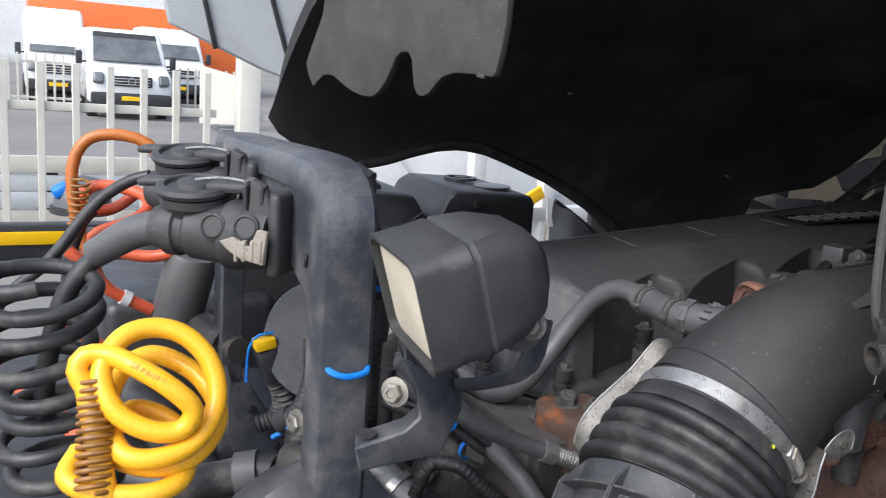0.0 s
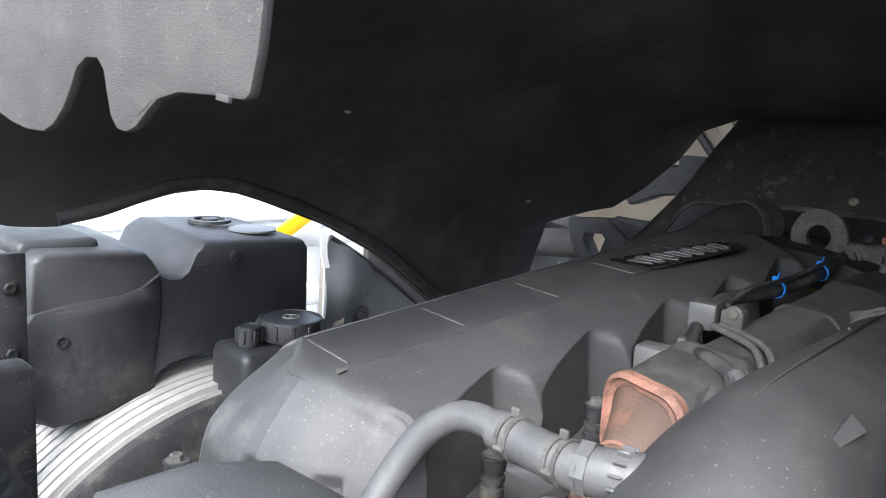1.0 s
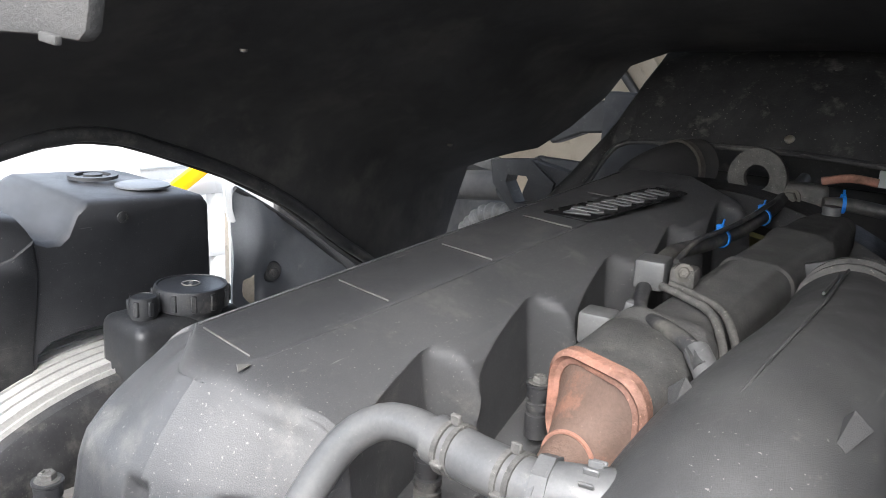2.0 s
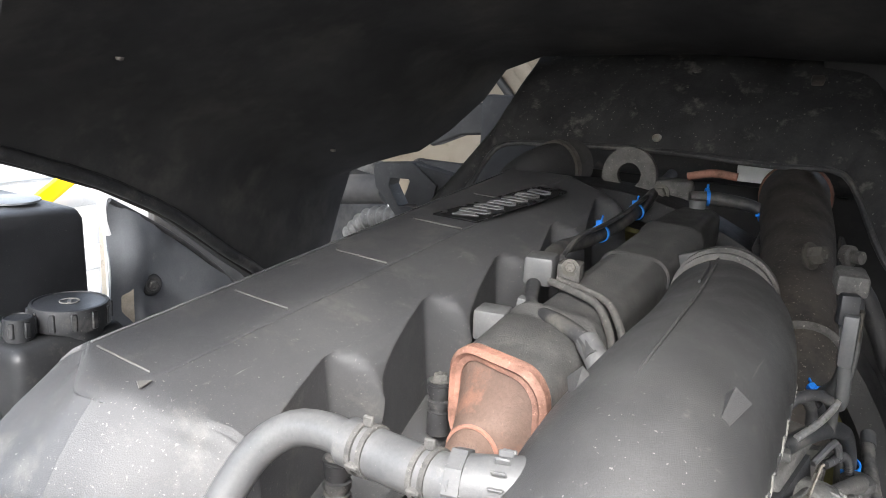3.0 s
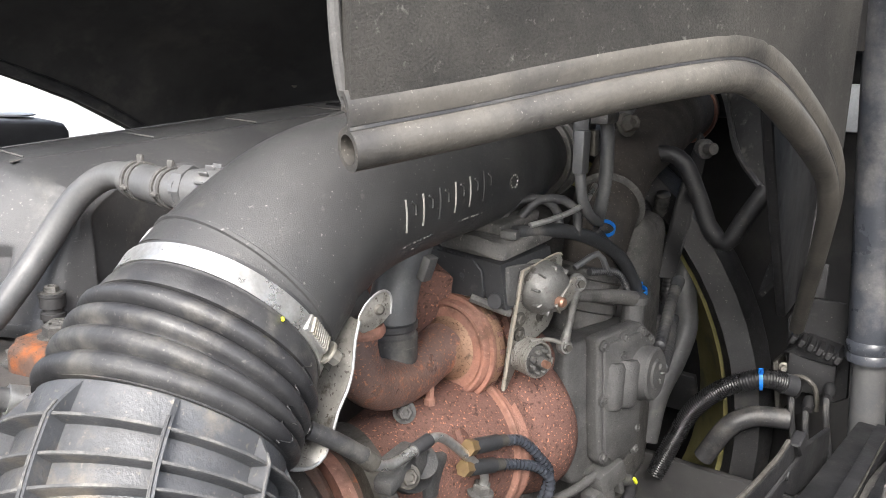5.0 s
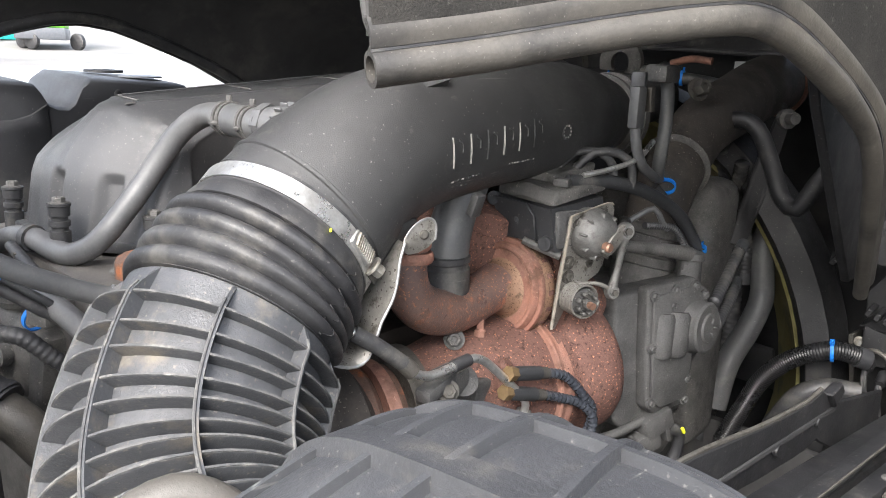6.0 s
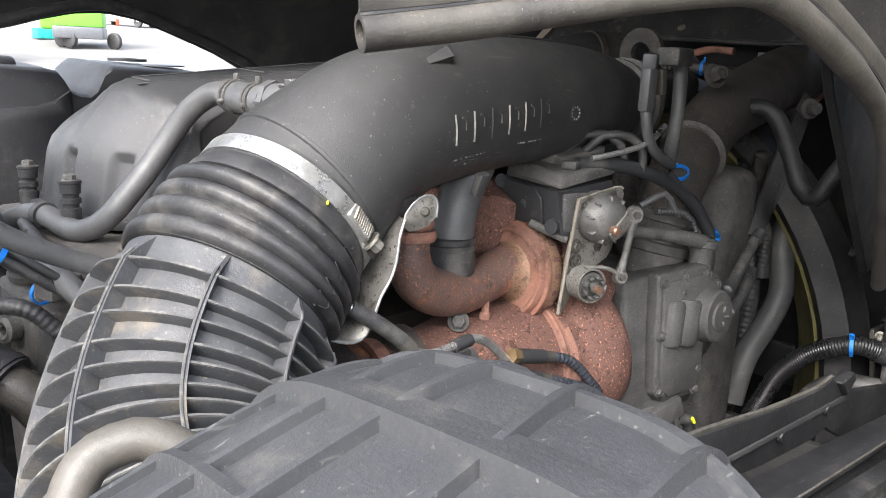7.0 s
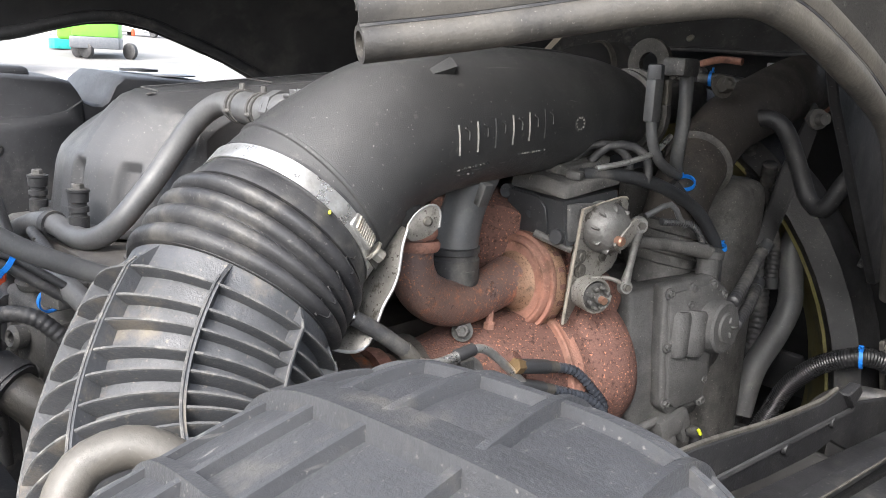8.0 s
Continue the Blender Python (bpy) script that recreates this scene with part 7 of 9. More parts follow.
# ---- rear of the cab: supply lines, bracket, lamp ----
def build_bracket():
    b = thing("hose_bracket", (-0.65, 0.28, 1.2), "bent dark blue-grey steel bracket plate", "bracket")
    # bent plate: a flange that runs along the top and down the side, and a web behind it
    top = spline([(-1.0, 0.25, 1.864), (-0.85, 0.25, 1.868), (-0.70, 0.25, 1.872), (-0.645, 0.25, 1.868), (-0.615, 0.25, 1.850), (-0.602, 0.25, 1.815), (-0.600, 0.25, 1.74), (-0.600, 0.25, 1.6), (-0.600, 0.25, 1.3)], 0.02)
    rows = []
    for k, p in enumerate(top):
        t = (top[min(k + 1, len(top) - 1)] - top[max(k - 1, 0)]).normalized()
        out = Vector((-t.z, 0, t.x))
        rows.append([p + Vector((0, 0.050, 0)) - out * 0.004, p + Vector((0, 0.045, 0)), p + Vector((0, 0.012, 0)), p + Vector((0, 0.003, 0)) - out * 0.003, p - out * 0.012 + Vector((0, -0.002, 0)), p - out * 0.03 + Vector((0, -0.002, 0))])
    part("flange", sheet(rows, 0.005), "bracket", b, "rounded dark painted flange with worn paint")
    web = [(-0.99, 0.252, 1.845), (-0.66, 0.252, 1.850), (-0.622, 0.252, 1.835), (-0.612, 0.252, 1.80), (-0.61, 0.252, 1.70), (-0.61, 0.252, 1.30), (-0.618, 0.252, 1.30), (-0.620, 0.252, 1.69), (-0.628, 0.252, 1.722), (-0.648, 0.252, 1.748), (-0.69, 0.252, 1.764), (-0.75, 0.252, 1.764), (-0.80, 0.252, 1.762), (-0.99, 0.252, 1.76)]
    part("web", slab(web, (0, 0.006, 0), 0.002), "bracket", b, "dark painted plate with a curved cut-out")
    part("lug_plate", slab([(-0.612, 0.266, 1.54), (-0.650, 0.266, 1.54), (-0.652, 0.266, 1.63), (-0.640, 0.266, 1.66), (-0.612, 0.266, 1.675)], (0, 0.005, 0), 0.002), "fender", b, "worn pale grey lug plate")
    part("slot", block((0.004, 0.003, 0.012), pose(-0.648, 0.2505, 1.782), 0.001, 1), "rail", b)
    part("far_post", slab([(-0.985, 0.246, 1.855), (-0.950, 0.246, 1.855), (-0.950, 0.250, 1.33), (-0.985, 0.250, 1.33)], (0, 0.006, 0), 0.002), "bracket", b, "dark painted channel post")
    part("post_flange", slab([(-0.950, 0.246, 1.855), (-0.950, 0.274, 1.855), (-0.950, 0.277, 1.33), (-0.950, 0.250, 1.33)], (0.006, 0, 0), 0.002), "bracket", b)
    part("base_rail", slab([(-0.925, 0.252, 1.585), (-0.925, 0.262, 1.560), (-0.925, 0.280, 1.560), (-0.925, 0.336, 1.468), (-0.925, 0.336, 1.440), (-0.925, 0.280, 1.430), (-0.925, 0.252, 1.50)], (-0.02, 0, 0), 0.003), "bracket", b, "sloping painted foot rail")
    for y, z in ((0.283, 1.525), (0.318, 1.470)):
        part("rivet", lathe([(0, 0), (0.005, 0), (0.004, 0.003), (0, 0.003)], (-0.924, y, z), (1, 0, 0), 10), "rail", b)
    part("disc", lathe([(0.0, -0.003), (0.070, -0.003), (0.072, 0.0), (0.070, 0.003), (0.0, 0.003)], (-0.862, 0.345, 1.630), (0.72, -0.65, 0.2), 48), "bracket", b, "round grey backing disc")
    for p in ((-0.650, 0.250, 1.628), (-0.655, 0.250, 1.555)):
        part("bolt", hex_bolt(p, (0.3, -0.95, 0.1), 0.0088, 0.008), "zinc", b, "pale zinc bolt")
    q = thing("harness_plug", (-0.9, 0.29, 1.58), "black wiring plug with yellow latch and blue ties on conduits", "plug")
    part("body", block((0.03, 0.03, 0.045), pose(-0.905, 0.300, 1.592, 20, 0, 0), 0.005), "dark", q)
    part("latch", block((0.022, 0.026, 0.014), pose(-0.90, 0.289, 1.620, 10, 0, 0), 0.003), "yellow_paint", q, "yellow latch")
    part("frame", tube([(-0.905, 0.270, 1.57), (-0.905, 0.272, 1.612), (-0.90, 0.282, 1.630), (-0.90, 0.300, 1.632)], 0.0018, 8), "blue", q, "blue latch frame")
    part("conduit", tube([(-0.905, 0.304, 1.575), (-0.905, 0.314, 1.545), (-0.905, 0.308, 1.52), (-0.91, 0.285, 1.51)], lambda s: 0.0105 + 0.0012 * math.sin(2 * math.pi * s / 0.006), 12, 0.0015), "rubber", q)
    part("conduit", tube([(-0.90, 0.315, 1.56), (-0.90, 0.335, 1.51), (-0.90, 0.350, 1.45), (-0.90, 0.352, 1.40)], lambda s: 0.0145 + 0.0016 * math.sin(2 * math.pi * s / 0.008), 14, 0.002), "rubber", q)
    part("tie", tube([(-0.89, 0.300, 1.500), (-0.883, 0.318, 1.512), (-0.883, 0.335, 1.525), (-0.89, 0.345, 1.53)], 0.0035, 8), "blue", q, "blue tie")
    tie = thing("cable_tie", (-0.6, 0.27, 1.684), "blue nylon cable tie pulled tight round a bracket post", "cable tie", "cable ties")
    part("strap", tube([(-0.608, 0.258, 1.698), (-0.599, 0.260, 1.695), (-0.594, 0.268, 1.692), (-0.593, 0.278, 1.691), (-0.595, 0.292, 1.693), (-0.604, 0.296, 1.695)], 0.0030, 8, squash=1.0), "blue", tie)
    return b


def build_lamp():
    l = thing("work_lamp", (-0.52, 0.33, 1.68), "black square work lamp with yellowed lens on a steel bracket", "work lamp")
    # the lens looks back over the chassis and a little down
    face = -Vector((0.11, 0.93, 0.29)).normalized()
    right = Vector((0.99, -0.1, -0.03))
    right = (right - face * right.dot(face)).normalized()
    up = face.cross(right).normalized()
    up = up if up.z > 0 else -up
    c = Vector((-0.508, 0.284, 1.783)) + face * -0.012

    def sq(d, hw, hh, r, lift=0.0):
        out = []
        for sx, sz, a0 in ((1, 1, 0), (-1, 1, 90), (-1, -1, 180), (1, -1, 270)):
            for k in range(5):
                a = radians(a0 + 22.5 * k)
                out.append(c + face * d * 1.0 + right * 1.13 * (sx * (hw - r) + r * math.cos(a)) + up * (sz * (hh - r) + r * math.sin(a) + lift))
        return out
    part("housing", loft([sq(0.006, 0.043, 0.039, 0.010), sq(0.008, 0.0465, 0.0425, 0.010), sq(0.0, 0.048, 0.044, 0.012), sq(-0.026, 0.0495, 0.0455, 0.014), sq(-0.028, 0.0483, 0.0443, 0.014), sq(-0.030, 0.0483, 0.0443, 0.014), sq(-0.032, 0.0495, 0.0455, 0.014), sq(-0.06, 0.047, 0.043, 0.018), sq(-0.082, 0.040, 0.036, 0.022), sq(-0.094, 0.026, 0.022, 0.016)]), "lamp", l, "scuffed black plastic housing with a seam")
    part("visor", loft([sq(0.018, 0.0485, 0.0445, 0.010), sq(0.018, 0.0455, 0.0415, 0.010), sq(-0.004, 0.0455, 0.0415, 0.010), sq(-0.004, 0.0485, 0.0445, 0.010), sq(0.018, 0.0485, 0.0445, 0.010)], False), "lamp", l)
    part("lens", loft([sq(0.007, 0.044, 0.040, 0.010), sq(0.012, 0.043, 0.039, 0.012), sq(0.014, 0.03, 0.028, 0.012)]), "lens", l, "yellowed milky lens")
    part("ear", lathe([(0.0, -0.008), (0.018, -0.008), (0.020, 0.0), (0.018, 0.008), (0.0, 0.008)], (-0.470, 0.362, 1.768), right, 20), "lamp", l)
    part("bolt", hex_bolt((-0.462, 0.368, 1.771), (0.7, -0.7, 0.15), 0.008, 0.009), "grimy", l)
    part("yoke", tube([(-0.475, 0.385, 1.768), (-0.488, 0.385, 1.725), (-0.515, 0.365, 1.705), (-0.53, 0.345, 1.70)], 0.012, 10, squash=0.35), "bracket", l)
    # steel foot
    prof = [(-0.53, 0.296, 1.727), (-0.53, 0.315, 1.716), (-0.53, 0.338, 1.714), (-0.53, 0.352, 1.700), (-0.53, 0.353, 1.675), (-0.53, 0.335, 1.638), (-0.53, 0.262, 1.634), (-0.53, 0.257, 1.656), (-0.53, 0.300, 1.664), (-0.53, 0.313, 1.674), (-0.53, 0.308, 1.70)]
    part("foot", slab(prof, (-0.028, 0.012, 0), 0.002), "bracket", l, "bent black steel foot with a slotted hole")
    part("foot_hole", lathe([(0.0, 0), (0.009, 0), (0.009, 0.0015), (0.0, 0.0015)], (-0.542, 0.272, 1.6605), (0, 0, 1), 16), "dark", l)
    part("foot_bolt", hex_bolt((-0.530, 0.290, 1.700), (0.6, -0.8, 0.1), 0.0085, 0.009), "zinc", l, "pale zinc bolt")
    return l


def coil_points(c, r, turns, height, tilt=(0, 0), per=22, start=0.0, squash=1.0, drift=0.0):
    m = Matrix.Translation(c) @ pose(0, 0, 0, tilt[0], tilt[1], 0)
    out = []
    n = int(turns * per)
    for k in range(n + 1):
        w = start + 2 * math.pi * k / per
        j = 1.0 + drift * math.sin(k * 0.37)
        out.append(m @ Vector((r * j * math.cos(w), r * j * squash * math.sin(w), height * (k / n - 0.5))))
    return out


def build_lines():
    y = thing("yellow_air_line", (-0.66, 0.13, 1.6), "coiled glossy yellow nylon trailer air line", "air line", "trailer lines")
    turns = [(-0.631, 0.069, 1.690), (-0.637, 0.063, 1.702), (-0.640, 0.069, 1.713), (-0.634, 0.087, 1.714), (-0.614, 0.105, 1.709), (-0.599, 0.128, 1.695), (-0.594, 0.144, 1.677), (-0.595, 0.136, 1.661), (-0.599, 0.113, 1.661), (-0.611, 0.088, 1.676),
             (-0.630, 0.080, 1.702), (-0.645, 0.097, 1.724), (-0.648, 0.122, 1.730), (-0.640, 0.147, 1.723), (-0.627, 0.165, 1.701), (-0.611, 0.166, 1.672), (-0.597, 0.147, 1.649), (-0.593, 0.118, 1.640), (-0.604, 0.092, 1.643),
             (-0.640, 0.085, 1.664), (-0.672, 0.100, 1.686), (-0.677, 0.128, 1.696), (-0.655, 0.160, 1.682), (-0.628, 0.172, 1.655), (-0.606, 0.150, 1.633), (-0.604, 0.116, 1.627), (-0.630, 0.086, 1.634), (-0.672, 0.108, 1.650), (-0.655, 0.142, 1.638), (-0.606, 0.141, 1.619)]
    coil = [Vector(q) for q in turns] + [Vector((-0.589, 0.115, 1.613)), Vector((-0.600, 0.074, 1.614)), Vector((-0.618, 0.053, 1.622)), Vector((-0.640, 0.064, 1.633))]
    part("coil", tube(coil, 0.0084, 16, 0.005), "yellow", y, "glossy yellow coiled tube with faint print")
    part("spring_guard", tube(coil_points((-0.614, 0.0735, 1.655), 0.0125, 14, 0.085, (-4, -24), per=12), 0.0022, 6, straight=True), "guard", y, "dirty spring guard")
    part("core", tube([(-0.592, 0.080, 1.607), (-0.614, 0.074, 1.655), (-0.632, 0.069, 1.694)], 0.0093, 12), "yellow", y)
    part("fitting", lathe([(0.012, 0), (0.017, 0.002), (0.017, 0.028), (0.013, 0.032), (0.013, 0.045)], (-0.572, 0.085, 1.565), (-0.35, -0.1, 0.9), 8), "seal", y, "grey coupling")
    for k, ch in enumerate("GEPRUFT"):
        c0, c1 = Vector((-0.6155, 0.102, 1.7085)), Vector((-0.602, 0.1225, 1.6975))
        q = c0.lerp(c1, k / 6)
        toward = Vector((0.82, -0.17, 0.55)).normalized()
        along = (c1 - c0 - toward * (c1 - c0).dot(toward)).normalized()
        cu = bpy.data.curves.new("printed_letter", "FONT")
        cu.body, cu.size, cu.extrude, cu.align_x, cu.align_y = ch, 0.0062, 0.0001, "CENTER", "CENTER"
        cu.materials.append(M["worn_print"])
        ob = new("printed_letter", cu)
        turn = Matrix((along, toward.cross(along), toward)).transposed().to_4x4()
        ob.matrix_world = Matrix.Translation(q + toward * 0.0101 - root_place(y)) @ turn
        ob.parent = y
    r = thing("red_air_line", (-1.1, 0.16, 1.7), "coiled red nylon trailer air line with spring guard", "air line", "trailer lines")
    part("loop", tube([(-1.10, 0.125, 1.655), (-1.11, 0.10, 1.73), (-1.12, 0.095, 1.80), (-1.12, 0.115, 1.838), (-1.11, 0.155, 1.845), (-1.10, 0.185, 1.835), (-1.09, 0.205, 1.81)], 0.0078, 12), "amber", r, "faded orange-brown tube loop")
    part("spring_guard", tube(coil_points((-1.11, 0.100, 1.735), 0.0108, 13, 0.11, (-4, 6), per=12), 0.0019, 6, straight=True), "guard", r, "dirty spring guard")
    part("coil", tube([(-1.15, 0.176, 1.762), (-1.15, 0.148, 1.742), (-1.15, 0.115, 1.741), (-1.15, 0.107, 1.756), (-1.14, 0.123, 1.774), (-1.11, 0.154, 1.776), (-1.08, 0.180, 1.768), (-1.06, 0.175, 1.752), (-1.05, 0.150, 1.740), (-1.05, 0.119, 1.729), (-1.05, 0.112, 1.717), (-1.05, 0.140, 1.704), (-1.04, 0.178, 1.699), (-1.03, 0.204, 1.705)], 0.0078, 12, 0.006), "red", r, "red coiled tube")
    part("tail", tube([(-1.06, 0.085, 1.705), (-1.05, 0.111, 1.679), (-1.05, 0.131, 1.655), (-1.05, 0.152, 1.642), (-1.05, 0.182, 1.625)], 0.0078, 12), "red", r)
    part("tail", tube([(-1.0, 0.070, 1.645), (-1.0, 0.085, 1.628), (-1.0, 0.101, 1.610), (-1.0, 0.124, 1.592)], 0.0078, 12), "red", r)
    part("tail", tube([(-1.0, 0.030, 1.565), (-1.0, 0.060, 1.545), (-1.0, 0.085, 1.540), (-1.0, 0.10, 1.515)], 0.0078, 12), "red", r)
    part("white_band", tube([(-1.05, 0.146, 1.645), (-1.05, 0.155, 1.640)], 0.0102, 12), "white", r)
    k = thing("black_electric_coil", (-0.95, 0.06, 1.6), "coiled black rubber trailer electric cable", "cable", "trailer lines")
    part("coil", tube(coil_points((-0.90, 0.055, 1.60), 0.052, 8, 0.26, (6, 8), drift=0.14), 0.0085, 10, 0.008), "rubber", k, "dusty black coiled cable")
    part("lead", tube([(-0.88, 0.172, 1.765), (-0.89, 0.138, 1.756), (-0.90, 0.100, 1.731), (-0.90, 0.071, 1.691), (-0.90, 0.058, 1.648), (-0.90, 0.051, 1.604), (-0.90, 0.049, 1.560), (-0.90, 0.056, 1.546), (-0.90, 0.072, 1.545)], 0.0105, 12), "rubber", k, "grey dusty lead")
    part("lead", tube([(-1.02, 0.175, 1.805), (-1.03, 0.155, 1.798), (-1.03, 0.125, 1.779), (-1.03, 0.100, 1.752), (-1.03, 0.080, 1.723), (-1.03, 0.056, 1.694), (-1.03, 0.032, 1.674), (-1.02, 0.008, 1.652), (-1.0, 0.0, 1.625)], 0.0072, 10), "rubber", k)
    part("lead", tube([(-1.07, 0.115, 1.755), (-1.07, 0.101, 1.739), (-1.07, 0.088, 1.700), (-1.07, 0.085, 1.666), (-1.07, 0.081, 1.610)], 0.0085, 10), "rubber", k)
    s = thing("trailer_socket", (-0.72, 0.22, 1.80), "black trailer electric socket with a spring-hinged lid", "socket", "trailer sockets")
    way = Vector((0.66, 0.75, 0.02)).normalized()
    mid = Vector((-0.735, 0.203, 1.790))
    part("barrel", lathe([(0.0, -0.075), (0.020, -0.075), (0.022, -0.068), (0.022, -0.062), (0.026, -0.060), (0.026, -0.048), (0.023, -0.046), (0.023, -0.038), (0.027, -0.034), (0.029, 0.0), (0.033, 0.004), (0.033, 0.020), (0.030, 0.024), (0.030, 0.048), (0.0, 0.048)], mid, way, 30), "lamp", s, "scuffed black plastic barrel with rings")
    part("wall_flange", block((0.012, 0.062, 0.078), Matrix.Translation(mid + way * 0.056 + Vector((-0.004, 0.004, 0.006))) @ pose(0, 0, 0, 0, 0, 48.5), 0.009, 3), "lamp", s, "square mounting flange")
    lid_at, lid_up = Vector((-0.764, 0.178, 1.830)), Vector((0.12, -0.10, 1))
    part("lid", lathe([(0.0, -0.006), (0.030, -0.006), (0.036, -0.004), (0.038, 0.0), (0.036, 0.004), (0.029, 0.005), (0.027, 0.001), (0.019, 0.001), (0.017, 0.006), (0.012, 0.008), (0.0, 0.006)], lid_at, lid_up, 36), "lamp", s, "black snap lid")
    part("lid_tab", block((0.034, 0.022, 0.008), Matrix.Translation((-0.797, 0.148, 1.831)) @ pose(0, 0, 0, 4, -6, 46), 0.004, 3), "lamp", s)
    part("cup", lathe([(0.0, -0.036), (0.026, -0.036), (0.030, -0.018), (0.034, -0.014), (0.034, -0.006), (0.0, -0.006)], lid_at, lid_up, 32), "lamp", s, "moulded cup under the lid")
    part("lid_arm", block((0.052, 0.022, 0.010), Matrix.Translation((-0.735, 0.208, 1.834)) @ pose(0, 0, 0, 0, -4, 48), 0.004, 2), "lamp", s)
    part("lever", slab([(-0.716, 0.222, 1.846), (-0.706, 0.232, 1.842), (-0.694, 0.238, 1.818), (-0.690, 0.240, 1.806), (-0.714, 0.220, 1.806)], (0.008, -0.008, 0), 0.002), "lamp", s, "black hinge lever")
    for d in (0.0, 0.012):
        part("lever_rib", block((0.004, 0.012, 0.03), Matrix.Translation((-0.700 - d, 0.226 - d, 1.826)) @ pose(0, 0, 0, 12, 0, 48), 0.001, 1), "lamp", s)
    part("comb", slab([(-0.707, 0.190, 1.790), (-0.700, 0.197, 1.782), (-0.690, 0.206, 1.776), (-0.674, 0.222, 1.773), (-0.672, 0.224, 1.804), (-0.679, 0.217, 1.805), (-0.684, 0.212, 1.788), (-0.698, 0.199, 1.795)], (0.004, -0.004, 0), 0.001), "comb", s, "dusty beige comb clip")
    for k in range(4):
        part("tooth", block((0.004, 0.006, 0.020), Matrix.Translation((-0.692 + 0.0062 * k, 0.200 + 0.0055 * k, 1.783 + 0.001 * k)) @ pose(0, 0, 0, 0, 0, 48), 0.0015, 2), "comb", s)
    part("spring_wire", tube([(-0.758, 0.176, 1.838), (-0.750, 0.192, 1.841), (-0.735, 0.206, 1.842), (-0.722, 0.216, 1.841)], 0.0012, 6), "steel", s, "bright spring wire")
    part("hinge", block((0.024, 0.026, 0.026), Matrix.Translation((-0.706, 0.238, 1.822)) @ pose(0, 0, 0, 0, 0, 48), 0.006), "lamp", s)
    part("pivot", lathe([(0, 0), (0.009, 0), (0.009, 0.006), (0.005, 0.008), (0.004, 0.005), (0, 0.005)], (-0.722, 0.222, 1.836), (0.75, -0.6, 0.25), 16), "dullsteel", s)
    for q in ((-0.730, 0.199, 1.797), (-0.710, 0.224, 1.799)):
        part("disc_stud", lathe([(0, 0), (0.0125, 0), (0.0125, 0.004), (0.010, 0.006), (0.009, 0.0045), (0, 0.0045)], Vector(q) + Vector((0.015, -0.014, 0.004)), (0.72, -0.62, 0.2), 20), "lamp", s)
    part("cable_boot", tube([mid - way * 0.07, mid - way * 0.10 + Vector((0, 0, -0.008)), mid - way * 0.145 + Vector((0, 0, -0.035))], [0.0165, 0.016, 0.0145], 18), "hose", s, "grey rubber cable boot")
    s2 = copy_thing(s, pose(-0.842, 0.232, 1.815, 0, 2, -4))
    for piece in list(s2.children):
        if piece.name.startswith(("cable_boot", "comb", "tooth")):
            bpy.data.objects.remove(piece)
    p = thing("reservoir_pump", (-1.02, 0.23, 1.6), "grey plastic cylinder on dark pipework", "cylinder")
    part("cylinder", lathe([(0, -0.055), (0.03, -0.055), (0.033, -0.04), (0.033, 0.045), (0.03, 0.05), (0, 0.05)], (-1.044, 0.222, 1.653), (0.15, 0.2, 1), 24), "hose", p)
    part("sleeve", tube([(-1.04, 0.235, 1.605), (-0.96, 0.26, 1.60)], 0.022, 18), "rubber", p)
    part("end", tube([(-0.965, 0.26, 1.60), (-0.935, 0.268, 1.60)], 0.016, 16), "seal", p)
    return y


def build_pale_panel():
    p = thing("cab_rear_skirt", (-2.2, 0.6, 2.0), "pale grey cab side panel with dark seams", "body panel")
    part("panel", slab([(-2.2, 0.396, 2.035), (-2.2, 0.52, 1.985), (-2.2, 0.64, 1.936), (-2.2, 0.76, 1.90), (-2.2, 1.1, 1.90), (-2.2, 1.1, 2.6), (-2.2, 0.30, 2.6), (-2.2, 0.36, 2.2)], (-0.03, 0, 0), 0.004), "panel", p)
    part("seam", block((0.01, 0.012, 0.35), pose(-2.195, 0.675, 2.08, 18, 0, 0), 0.002), "dark", p)
    part("seam", block((0.01, 0.012, 0.35), pose(-2.195, 0.47, 2.15, 14, 0, 0), 0.002), "dark", p)


build_ground()
cab = build_cab()
build_mat(cab)
build_flap(cab)
build_arch(cab)
build_block()
build_valve_cover()
build_cooler()
build_intake_pipe()
build_duct()
build_vent_hose()
build_lid()
build_turbo()
build_shield()
build_valve_unit()
build_control_box()
build_tank()
build_wheel()
build_caps()
build_fender()
build_side_frame()
build_far_side()
build_front_structure()
build_pale_panel()
build_yard()


